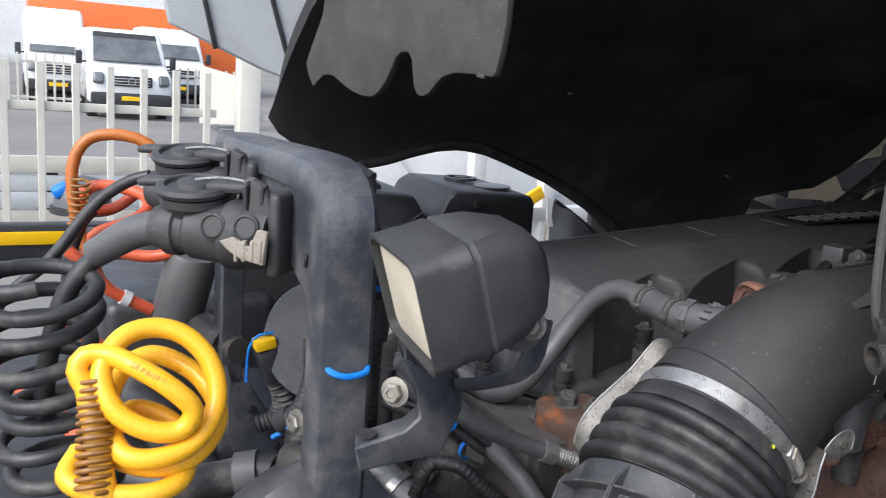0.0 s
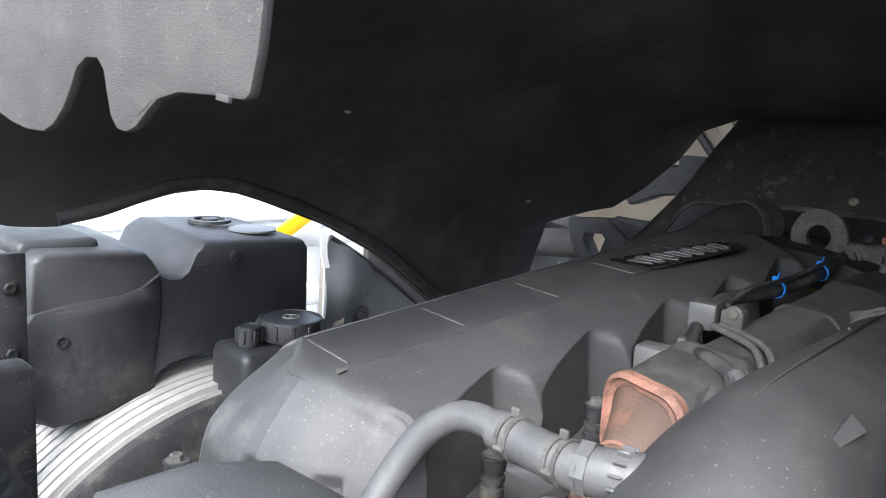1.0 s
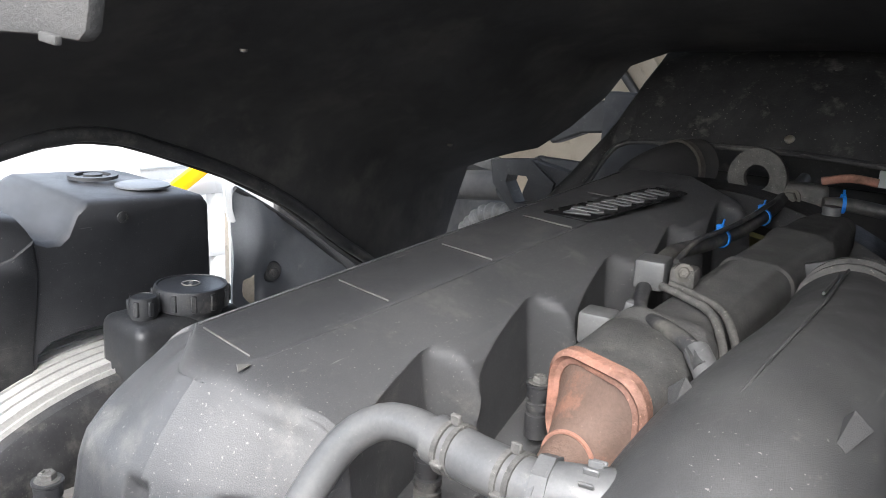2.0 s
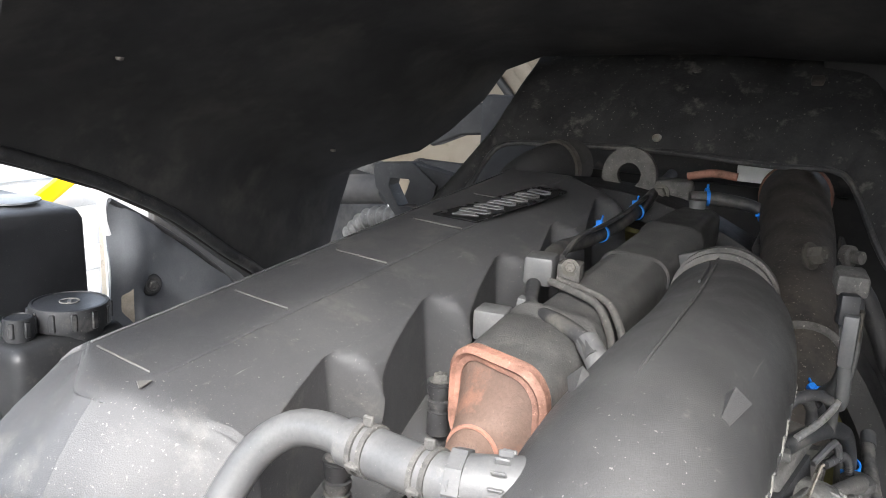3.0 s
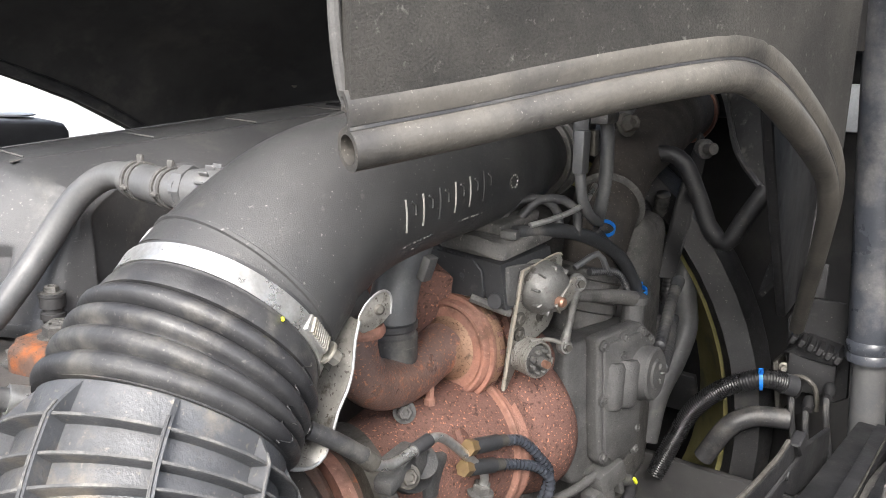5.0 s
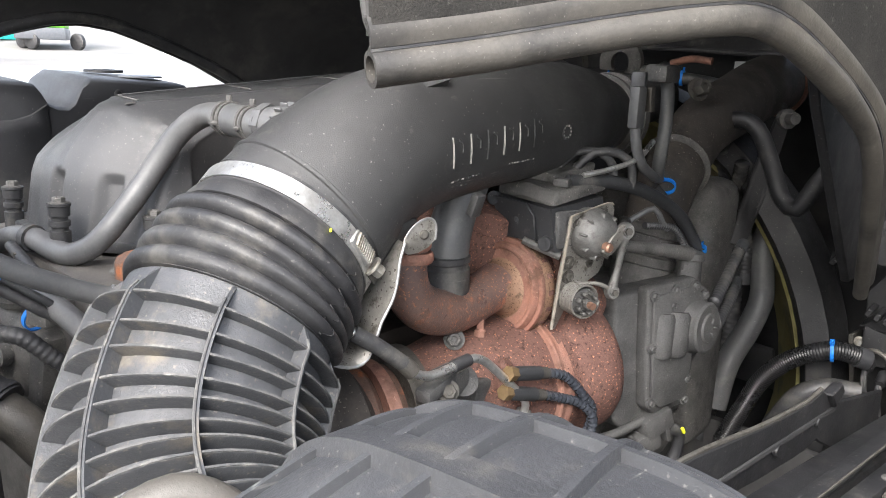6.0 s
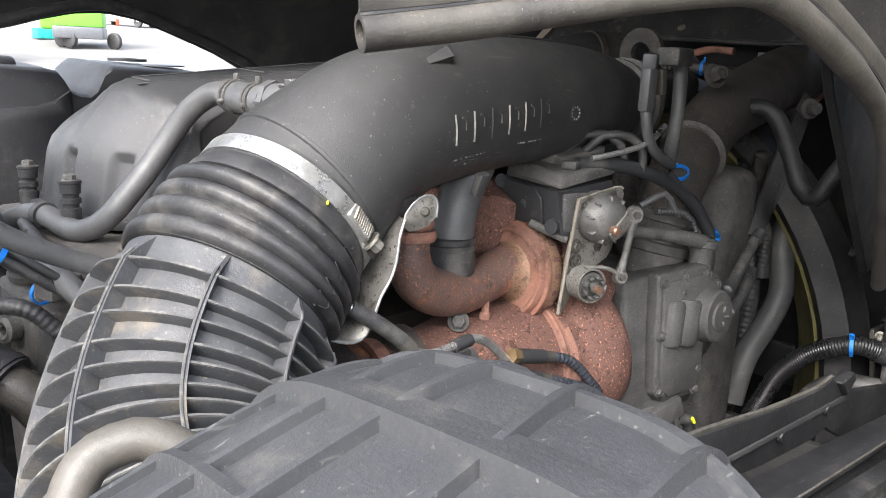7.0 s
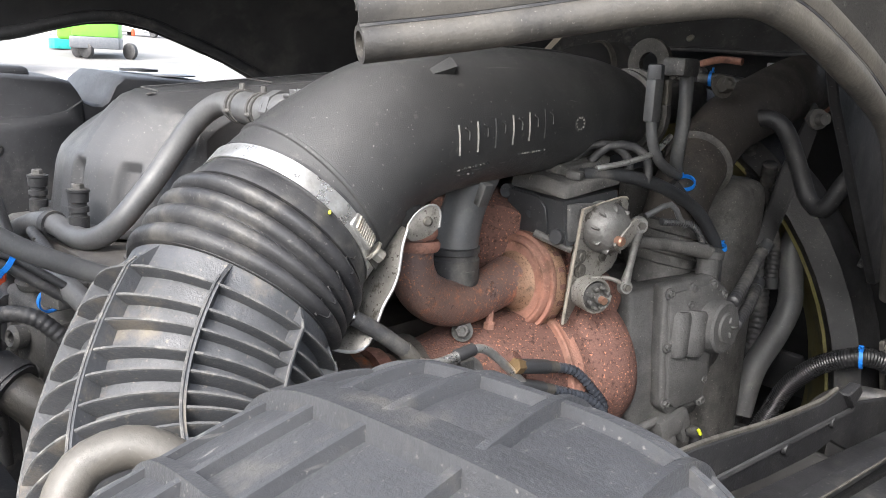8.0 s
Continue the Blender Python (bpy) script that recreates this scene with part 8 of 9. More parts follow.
# ---- front of the bay: radiator, fan ring, hoses ----
def build_radiator():
    r = thing("radiator_shroud", (-0.75, 2.0, 1.0), "black plastic radiator shroud behind the engine fan", "radiator")
    part("panel", block((1.5, 0.06, 1.35), pose(-0.55, 2.06, 1.20), 0.01), "liner", r, "matt black shroud wall")
    part("pale_cover", block((0.26, 0.02, 0.09), pose(-0.28, 1.985, 1.768), 0.004), "panel", r, "pale grey cover plate")
    part("top_tank", block((0.75, 0.10, 0.13), pose(-0.76, 2.02, 1.80), 0.03, 3), "dark", r)
    part("bonnet_gap", block((0.06, 0.8, 1.4), pose(0.17, 1.72, 1.05, 0, 0, -6), 0.01), "rail", r)
    ring = lathe([(0.40, 0.0), (0.475, -0.10), (0.487, -0.13), (0.497, -0.13), (0.49, -0.09), (0.415, 0.02), (0.40, 0.0)], (-0.86, 1.78, 1.20), (0, 1, 0), 64)
    part("fan_ring", ring, "fan", r, "olive yellow fan ring")
    part("ring_seal", lathe([(0.498, -0.14), (0.52, -0.17), (0.555, -0.15), (0.565, -0.10), (0.55, -0.05), (0.498, -0.02), (0.498, -0.14)], (-0.86, 1.78, 1.20), (0, 1, 0), 64), "rail", r, "wide black rubber ring")
    for k in range(9):
        w = 2 * math.pi * k / 9
        m = Matrix.Translation((-0.86, 1.80, 1.20)) @ pose(0, 0, 0, 0, math.degrees(w), 0)
        part("fan_blade", block((0.30, 0.012, 0.11), m @ pose(0.24, 0, 0, 28, 0, 0), 0.004), "dark", r)
    return r


def build_under():
    """Dark sump region between the chassis rails, which closes the view downward."""
    u = thing("engine_undertray", (-0.5, 1.3, 0.8), "dirty dark tray and lower engine parts", "undertray")
    part("tray", block((2.0, 2.6, 0.05), pose(-0.65, 1.2, 0.80), 0.01), "liner", u)
    part("side_panel", block((0.05, 1.4, 0.5), pose(0.22, 1.2, 1.05), 0.01), "liner", u)
    part("front_plate", block((0.7, 0.02, 0.40), pose(-0.38, 1.602, 0.95), 0.004), "liner", u)
    part("starter", lathe([(0, -0.12), (0.06, -0.12), (0.07, -0.1), (0.07, 0.1), (0.05, 0.12), (0, 0.12)], (-0.52, 1.25, 1.22), (0.1, 1, 0), 24), "grimy", u)
    part("bracket_casting", block((0.16, 0.22, 0.25), pose(-0.52, 1.15, 1.36, 0, 0, 8), 0.02, 3), "grimy", u)
    part("pump_body", lathe([(0, -0.06), (0.05, -0.06), (0.06, -0.04), (0.06, 0.05), (0, 0.06)], (-0.47, 1.33, 1.40), (1, 0.2, 0), 22), "grimy", u)
    part("gear_case", block((0.22, 0.12, 0.45), pose(-0.56, 1.46, 1.38, 0, 0, 6), 0.03, 3), "grimy", u, "grimy dark gear case")
    return u


def hose(name, pts, r, mat, label, category="hose", seg=14, step=0.01, group=""):
    return solo(name, tube(pts, r, seg, step), mat, label, category, group)


def corrugated(name, pts, r, label, mat="rubber", pitch=0.006, category="hose"):
    h = thing(name, pts[0], label, category)
    part("conduit", tube(pts, lambda s: r * (1 + 0.045 * math.sin(2 * math.pi * s / pitch)), 12, pitch / 5), mat, h, "", 80)
    a, b = Vector(pts[-1]), Vector(pts[-2])
    w = (b - a).normalized()
    part("end_collar", tube([a, a + w * 0.02], r * 1.14, 14), "dark", h, "smooth black end collar")
    return h


def build_cab_lift():
    c = thing("cab_tilt_cylinder", (-0.13, 1.6, 1.0), "grey hydraulic cab tilt cylinder standing upright", "hydraulic cylinder")
    part("barrel", tube([(-0.158, 1.64, 1.415), (-0.172, 1.63, 1.60), (-0.186, 1.62, 1.80), (-0.21, 1.60, 2.2)], 0.034, 26), "bracket", c, "dark blue-grey painted barrel")
    part("rod", tube([(-0.125, 1.68, 0.85), (-0.146, 1.655, 1.2), (-0.158, 1.64, 1.42)], 0.026, 22), "hose", c, "worn grey rod")
    part("collar", lathe([(0.026, -0.02), (0.037, -0.018), (0.037, -0.008), (0.0345, -0.004), (0.037, 0.0), (0.037, 0.012), (0.034, 0.016), (0.026, 0.016)], (-0.158, 1.64, 1.412), (-0.07, -0.06, 1), 26), "bracket", c)
    return c


def build_side_electrics():
    e = thing("valve_block", (-0.26, 1.62, 1.3), "dusty black valve block with plugs on a steel bracket", "valve block")
    part("plate", slab([(-0.300, 1.70, 1.42), (-0.27, 1.70, 1.46), (-0.20, 1.70, 1.46), (-0.19, 1.70, 1.30), (-0.28, 1.70, 1.24)], (0, 0.006, 0), 0.002), "rail", e, "dark steel bracket plate")
    part("edge", slab([(-0.306, 1.66, 1.350), (-0.298, 1.66, 1.352), (-0.288, 1.66, 1.30), (-0.284, 1.66, 1.262), (-0.290, 1.66, 1.258), (-0.298, 1.66, 1.30)], (0, 0.05, 0), 0.0015), "dullsteel", e, "worn steel strip")
    part("body", block((0.075, 0.07, 0.07), pose(-0.248, 1.685, 1.345, 0, 0, 10), 0.006), "rail", e)
    part("lid", slab([(-0.290, 1.648, 1.372), (-0.262, 1.64, 1.395), (-0.205, 1.64, 1.385), (-0.205, 1.64, 1.368)], (0, 0.07, 0.006), 0.003), "rail", e)
    for k in range(6):
        part("fin", block((0.010, 0.05, 0.014), pose(-0.275 + 0.014 * k, 1.655, 1.402 - 0.004 * k, 0, 25, 8), 0.002, 1), "rail", e)
    part("yoke", tube([(-0.272, 1.642, 1.335), (-0.25, 1.635, 1.342), (-0.232, 1.635, 1.332), (-0.226, 1.64, 1.31), (-0.226, 1.65, 1.285)], 0.004, 8), "dullsteel", e)
    for x, z in ((-0.262, 1.318), (-0.238, 1.30), (-0.21, 1.33)):
        part("plug", lathe([(0, 0), (0.010, 0), (0.010, 0.02), (0.007, 0.024), (0.007, 0.03), (0, 0.03)], (x, 1.652, z), (0.1, -1, -0.3), 12), "rail", e)
        part("cable", tube([(x, 1.63, z - 0.008), (x + 0.004, 1.618, z - 0.03), (x + 0.01, 1.63, z - 0.08), (x + 0.02, 1.65, z - 0.15)], 0.005, 8), "rubber", e)
    part("screw", hex_bolt((-0.285, 1.655, 1.345), (0.2, -1, 0), 0.006, 0.010), "zinc", e)
    part("small_plate", block((0.03, 0.004, 0.05), pose(-0.215, 1.46, 1.545), 0.001, 1), "rail", e)
    return e


def build_rail():
    r = thing("chassis_rail", (-0.12, 1.1, 0.9), "black chassis side plate with a bright worn top edge", "chassis rail")
    line = [(-0.155, 0.70, 1.470), (-0.152, 0.823, 1.470), (-0.150, 0.95, 1.458), (-0.150, 1.028, 1.453), (-0.150, 1.06, 1.452), (-0.150, 1.091, 1.456), (-0.150, 1.10, 1.45), (-0.150, 1.14, 1.43), (-0.15, 1.30, 1.40)]
    low = [(x + 0.0, y, z - 0.055) for x, y, z in line]
    part("plate", slab(line + low[::-1], (0.006, 0, 0), 0.0015), "rail", r, "black steel plate")
    part("edge", tube([(x + 0.003, y, z + 0.001) for x, y, z in line[:6]], 0.0025, 6), "dullsteel", r)
    part("channel", block((0.05, 0.75, 0.035), pose(-0.112, 1.08, 1.375, -5, 0, 0), 0.004), "rail", r, "worn dark channel")
    part("lower_edge", block((0.02, 0.6, 0.012), pose(-0.066, 1.12, 1.395, -4, 0, 0), 0.003), "rail", r)
    part("groove", block((0.003, 0.42, 0.006), pose(-0.1425, 0.92, 1.432, -1.5, 0, 0), 0.001, 1), "liner", r)
    part("end_lug", slab([(-0.150, 1.10, 1.450), (-0.150, 1.13, 1.456), (-0.150, 1.14, 1.445), (-0.150, 1.12, 1.43)], (0.012, 0, 0), 0.002), "rail", r)
    part("top_bar", block((0.016, 0.62, 0.008), pose(-0.090, 1.06, 1.412, -4, 0, 1), 0.002), "rail", r, "worn flat steel bar")
    part("bar_edge", block((0.002, 0.62, 0.003), pose(-0.081, 1.06, 1.4165, -4, 0, 1), 0.0008, 1), "dullsteel", r)
    for y in (0.86, 0.98, 1.08):
        part("rivet", lathe([(0, 0), (0.006, 0), (0.005, 0.004), (0, 0.004)], (-0.1435, y, 1.425), (1, 0, 0), 10), "rail", r)
    part("casting", block((0.16, 0.30, 0.16), pose(-0.02, 1.20, 1.30, 0, 0, -8), 0.02, 3), "grimy", r, "grimy dark casting")
    for y in (1.05, 1.12, 1.20, 1.28):
        part("stud", lathe([(0, 0), (0.014, 0), (0.014, 0.02), (0.009, 0.024), (0.009, 0.04), (0, 0.04)], (-0.055, y, 1.385), (0.1, 0, 1), 12), "grimy", r)
        part("nut", hex_bolt((-0.02, y + 0.02, 1.382), (0, 0, 1), 0.010, 0.010), "dullsteel", r)
    part("loose_chain", tube(coil_points((-0.045, 1.16, 1.402), 0.008, 22, 0.30, (90, 0), per=8), 0.0024, 5, straight=True), "dullsteel", r, "row of steel links")
    return r


def build_right_lines():
    """Hoses, looms and pipes between the turbo and the fan."""
    c = thing("coolant_pipe", (-0.38, 1.45, 1.3), "grey coolant pipe with a rusty clip at its upper end", "hose")
    part("pipe", tube([(-0.440, 1.72, 1.525), (-0.463, 1.695, 1.510), (-0.477, 1.675, 1.480), (-0.470, 1.668, 1.430), (-0.462, 1.665, 1.375), (-0.468, 1.64, 1.320), (-0.480, 1.60, 1.26), (-0.485, 1.58, 1.18)], 0.0215, 18), "hose", c, "smooth grey pipe")
    part("clip", lathe([(0.0250, -0.006), (0.028, -0.006), (0.028, 0.006), (0.0250, 0.006)], (-0.448, 1.71, 1.520), (0.7, 0.7, 0.35), 22), "dullsteel", c)
    part("clip_screw", block((0.018, 0.012, 0.012), pose(-0.452, 1.690, 1.545, 0, 0, 40), 0.002), "rust", c)
    corrugated("wiring_loom", [(-0.56, 1.62, 1.66), (-0.545, 1.64, 1.60), (-0.535, 1.65, 1.52), (-0.520, 1.65, 1.44), (-0.505, 1.64, 1.36), (-0.505, 1.63, 1.28), (-0.51, 1.62, 1.18), (-0.52, 1.60, 1.10)], 0.0165, "black corrugated wiring loom down the engine", pitch=0.010)
    corrugated("wiring_loom", [(-0.50, 1.60, 1.62), (-0.515, 1.63, 1.55), (-0.495, 1.64, 1.48), (-0.490, 1.64, 1.40)], 0.012, "black corrugated wiring loom beside the pipe", pitch=0.008)
    corrugated("wiring_loom", [(-0.345, 1.235, 1.475), (-0.36, 1.29, 1.49), (-0.375, 1.35, 1.515), (-0.38, 1.38, 1.53)], 0.008, "thin black corrugated branch of the loom", pitch=0.008)
    corrugated("wiring_loom", [(-0.34, 1.24, 1.445), (-0.36, 1.31, 1.455), (-0.38, 1.37, 1.475)], 0.008, "thin black corrugated branch of the loom", pitch=0.008)
    h = corrugated("corrugated_hose", [(-0.455, 1.56, 1.13), (-0.432, 1.58, 1.20), (-0.407, 1.58, 1.257), (-0.366, 1.58, 1.305), (-0.324, 1.585, 1.331), (-0.295, 1.60, 1.338), (-0.26, 1.63, 1.325)], 0.0155, "black corrugated hose with a shiny ribbed skin", mat="glossy_hose", pitch=0.0042)
    zip_tie((-0.305, 1.594, 1.336), (0.9, 0.3, 0.1), 0.0165, twist=120)
    hose("heater_hose", [(-0.48, 1.43, 1.69), (-0.445, 1.45, 1.702), (-0.416, 1.455, 1.690), (-0.390, 1.46, 1.640), (-0.366, 1.46, 1.590), (-0.340, 1.455, 1.580), (-0.322, 1.46, 1.615), (-0.30, 1.48, 1.66)], 0.013, "rail", "black rubber heater hose looped low")
    hose("lower_hose", [(-0.38, 1.58, 1.18), (-0.345, 1.58, 1.245), (-0.31, 1.60, 1.268), (-0.26, 1.62, 1.27)], 0.017, "rubber", "black rubber hose by the chassis")
    # exhaust gas pipe under the arch
    p = thing("exhaust_gas_pipe", (-0.48, 1.4, 1.6), "large dull brown exhaust gas pipe rising to the tunnel", "pipe")
    part("pipe", tube([(-0.452, 1.240, 1.54), (-0.455, 1.255, 1.585), (-0.462, 1.30, 1.63), (-0.490, 1.42, 1.685), (-0.520, 1.60, 1.722), (-0.555, 1.78, 1.748), (-0.562, 1.86, 1.752)], [0.042, 0.043, 0.046, 0.050, 0.053, 0.056, 0.057], 26), "sleeve", p, "dull brown sleeved pipe")
    part("rim", lathe([(0.052, -0.006), (0.060, -0.006), (0.062, 0.0), (0.060, 0.006), (0.052, 0.006)], (-0.560, 1.83, 1.750), (-0.1, 0.98, 0.1), 30), "salmon", p, "reddened pipe rim")
    part("bead", lathe([(0.046, -0.004), (0.051, 0.0), (0.046, 0.004)], (-0.465, 1.31, 1.637), (-0.2, 0.85, 0.35), 28), "grimy", p)
    part("lower_bend", lathe([(0, -0.08), (0.040, -0.08), (0.042, -0.02), (0.045, -0.018), (0.045, -0.006), (0.042, -0.004), (0.042, 0.022), (0.046, 0.024), (0.046, 0.036), (0.040, 0.04), (0, 0.04)], (-0.455, 1.235, 1.525), (0.05, 0.2, 0.95), 28), "grimy", p, "grimy coupling")
    part("bolt", hex_bolt((-0.475, 1.37, 1.745), (0.8, -0.4, 0.3), 0.012, 0.02), "dullsteel", p)
    d = thing("support_strut", (-0.45, 1.6, 1.55), "dark steel support strut with bolts", "bracket")
    part("strut", slab([(-0.462, 1.655, 1.725), (-0.450, 1.66, 1.70), (-0.432, 1.56, 1.58), (-0.430, 1.50, 1.50), (-0.452, 1.49, 1.50), (-0.455, 1.56, 1.62)], (-0.008, 0, 0), 0.002), "rail", d)
    part("bolt", lathe([(0, 0), (0.017, 0), (0.017, 0.012), (0.010, 0.014), (0.010, 0.03), (0, 0.03)], (-0.456, 1.642, 1.697), (0.8, -0.5, 0.1), 16), "grimy", d)
    part("bolt", hex_bolt((-0.438, 1.57, 1.635), (0.9, -0.4, 0), 0.008, 0.006), "dullsteel", d)
    # sensor plugs and their pipes beside the intake end
    s = thing("sensor_plugs", (-0.41, 1.12, 1.65), "grey sensor plugs and rigid pipes tied together", "sensor")
    part("plug", block((0.014, 0.018, 0.05), pose(-0.405, 1.098, 1.728, 0, 0, 0), 0.003), "hose", s)
    part("plug", block((0.018, 0.014, 0.03), pose(-0.410, 1.105, 1.755, 0, 0, 20), 0.003), "dark", s)
    part("plug_clip", block((0.012, 0.010, 0.03), pose(-0.402, 1.118, 1.738, 6, 0, 0), 0.002), "dullsteel", s)
    part("lead", tube([(-0.405, 1.098, 1.705), (-0.403, 1.102, 1.68), (-0.404, 1.12, 1.658), (-0.41, 1.155, 1.642), (-0.425, 1.20, 1.632)], 0.0065, 10), "hose", s)
    part("lead", tube([(-0.415, 1.175, 1.765), (-0.408, 1.170, 1.745), (-0.405, 1.167, 1.70), (-0.410, 1.170, 1.66), (-0.425, 1.195, 1.635)], 0.0085, 10), "hose", s)
    part("valve_head", block((0.03, 0.05, 0.022), pose(-0.415, 1.165, 1.768, 0, 0, 10), 0.005), "grimy", s)
    part("steel_pipe", tube([(-0.43, 1.035, 1.648), (-0.415, 1.07, 1.655), (-0.405, 1.11, 1.666), (-0.41, 1.15, 1.685)], 0.0035, 8), "steel", s, "bright bent steel pipe")
    k = thing("engine_harness", (-0.40, 1.2, 1.5), "black and blue-black cables tied with blue ties", "cable")
    part("cable", tube([(-0.44, 1.02, 1.640), (-0.42, 1.08, 1.638), (-0.405, 1.14, 1.622), (-0.398, 1.205, 1.592), (-0.394, 1.243, 1.558), (-0.392, 1.262, 1.530), (-0.394, 1.270, 1.47), (-0.40, 1.27, 1.42)], 0.0085, 10), "dark", k, "shiny black cable")
    part("cable", tube([(-0.43, 1.20, 1.622), (-0.416, 1.228, 1.59), (-0.403, 1.250, 1.55), (-0.398, 1.262, 1.50)], 0.006, 10), "rubber", k)
    part("cable", tube([(-0.42, 1.13, 1.585), (-0.405, 1.16, 1.60), (-0.400, 1.175, 1.582), (-0.40, 1.19, 1.57)], 0.004, 8), "hose", k)
    corr = tube([(-0.41, 1.15, 1.578), (-0.395, 1.20, 1.570), (-0.388, 1.225, 1.535), (-0.386, 1.235, 1.49)], lambda q: 0.0045 + 0.0006 * math.sin(2 * math.pi * q / 0.004), 8, 0.001)
    part("braided_lead", corr, "rubber", k)
    zip_tie((-0.393, 1.262, 1.534), (0.05, 0.3, -1), 0.0125, twist=60)
    zip_tie((-0.428, 1.224, 1.620), (-0.2, 0.4, -0.6), 0.012, twist=60)
    # oil pipe and exhaust sensors over the turbo
    o = thing("oil_pipe", (-0.42, 0.8, 1.45), "bent bright steel oil pipe with black sleeves", "pipe")
    part("pipe", tube([(-0.43, 0.66, 1.545), (-0.41, 0.699, 1.520), (-0.402, 0.734, 1.493), (-0.400, 0.744, 1.482), (-0.400, 0.766, 1.474), (-0.400, 0.791, 1.475), (-0.400, 0.819, 1.478), (-0.400, 0.836, 1.475), (-0.400, 0.853, 1.464), (-0.400, 0.882, 1.439), (-0.400, 0.912, 1.412), (-0.401, 0.920, 1.398), (-0.405, 0.921, 1.385)], 0.0047, 12), "steel", o, "bright steel pipe")
    part("sleeve", tube([(-0.418, 0.682, 1.531), (-0.409, 0.704, 1.516), (-0.402, 0.733, 1.493)], 0.0078, 12), "rubber", o)
    part("ferrule", tube([(-0.403, 0.731, 1.495), (-0.4005, 0.742, 1.484)], 0.0085, 12), "dullsteel", o)
    part("sleeve", tube([(-0.40, 0.797, 1.4755), (-0.40, 0.820, 1.478)], 0.0068, 12), "rubber", o)
    part("union", hex_bolt((-0.406, 0.921, 1.380), (0.2, 0, 1), 0.010, 0.012), "grimy", o)
    part("bracket", block((0.03, 0.045, 0.03), pose(-0.425, 0.815, 1.446, 0, 0, 10), 0.005), "grimy", o)
    part("bracket", block((0.02, 0.05, 0.016), pose(-0.415, 0.790, 1.452, 12, 0, 10), 0.004), "sooty", o)
    part("bracket_bolt", hex_bolt((-0.408, 0.800, 1.446), (0.8, -0.5, 0.3), 0.008, 0.008), "dullsteel", o)
    for q, end, run in (((-0.399, 0.891, 1.445), (-0.398, 0.947, 1.432), [(-0.394, 0.982, 1.420), (-0.386, 1.009, 1.393), (-0.384, 1.030, 1.364), (-0.394, 1.024, 1.311)]), ((-0.401, 0.887, 1.423), (-0.398, 0.938, 1.408), [(-0.394, 0.978, 1.394), (-0.386, 1.009, 1.380), (-0.379, 1.026, 1.354), (-0.389, 1.014, 1.302)])):
        n = thing("exhaust_sensor", q, "brass-footed exhaust temperature sensor with a sleeved lead", "sensor", "exhaust sensors")
        q, end = Vector(q), Vector(end)
        w = (end - q).normalized()
        part("foot", lathe([(0.0, -0.008), (0.0088, -0.008), (0.0088, -0.003), (0.0085, 0.0), (0.0080, 0.004), (0.007, 0.006)], q, w, 6), "brass", n, "brass-coloured hexagon foot")
        part("body", lathe([(0.0070, 0.003), (0.0082, 0.006), (0.0082, 0.046), (0.006, 0.048), (0.0, 0.048)], q, w, 16), "dark", n)
        part("crimp", lathe([(0.0066, 0.046), (0.0066, 0.062), (0.0, 0.062)], q, w, 14), "dullsteel", n)
        part("lead", tube([q + w * 0.060] + [Vector(r) for r in run], lambda u: 0.0058 + 0.0006 * math.sin(u * 900), 10, 0.002), "bracket", n, "grey braided lead")
    part("thin_lead", tube([(-0.424, 0.985, 1.388), (-0.418, 1.000, 1.372), (-0.414, 1.006, 1.345), (-0.42, 1.00, 1.31)], 0.0035, 8), "hose", o, "thin grey lead")
    g = thing("intake_drop_pipe", (-0.47, 0.82, 1.5), "dark grey plastic pipe dropping behind the elbow", "pipe")
    part("pipe", tube([(-0.50, 0.925, 1.665), (-0.50, 0.912, 1.638), (-0.50, 0.896, 1.612), (-0.50, 0.885, 1.580), (-0.50, 0.881, 1.553), (-0.502, 0.882, 1.500)], [0.024, 0.024, 0.0245, 0.026, 0.026, 0.026], 22), "hose", g)
    part("collar", lathe([(0.025, -0.03), (0.0295, -0.028), (0.0295, 0.0), (0.0275, 0.002), (0.0275, 0.006), (0.0295, 0.008), (0.0295, 0.014), (0.025, 0.016)], (-0.501, 0.881, 1.545), (0, -0.02, 1), 24), "rubber", g)
    b = thing("manifold_bolt", (-0.47, 0.873, 1.46), "dark hexagon bolt on the manifold", "bolt")
    part("head", hex_bolt((-0.475, 0.876, 1.466), (0.6, -0.6, 0.3), 0.0085, 0.010), "grimy", b)


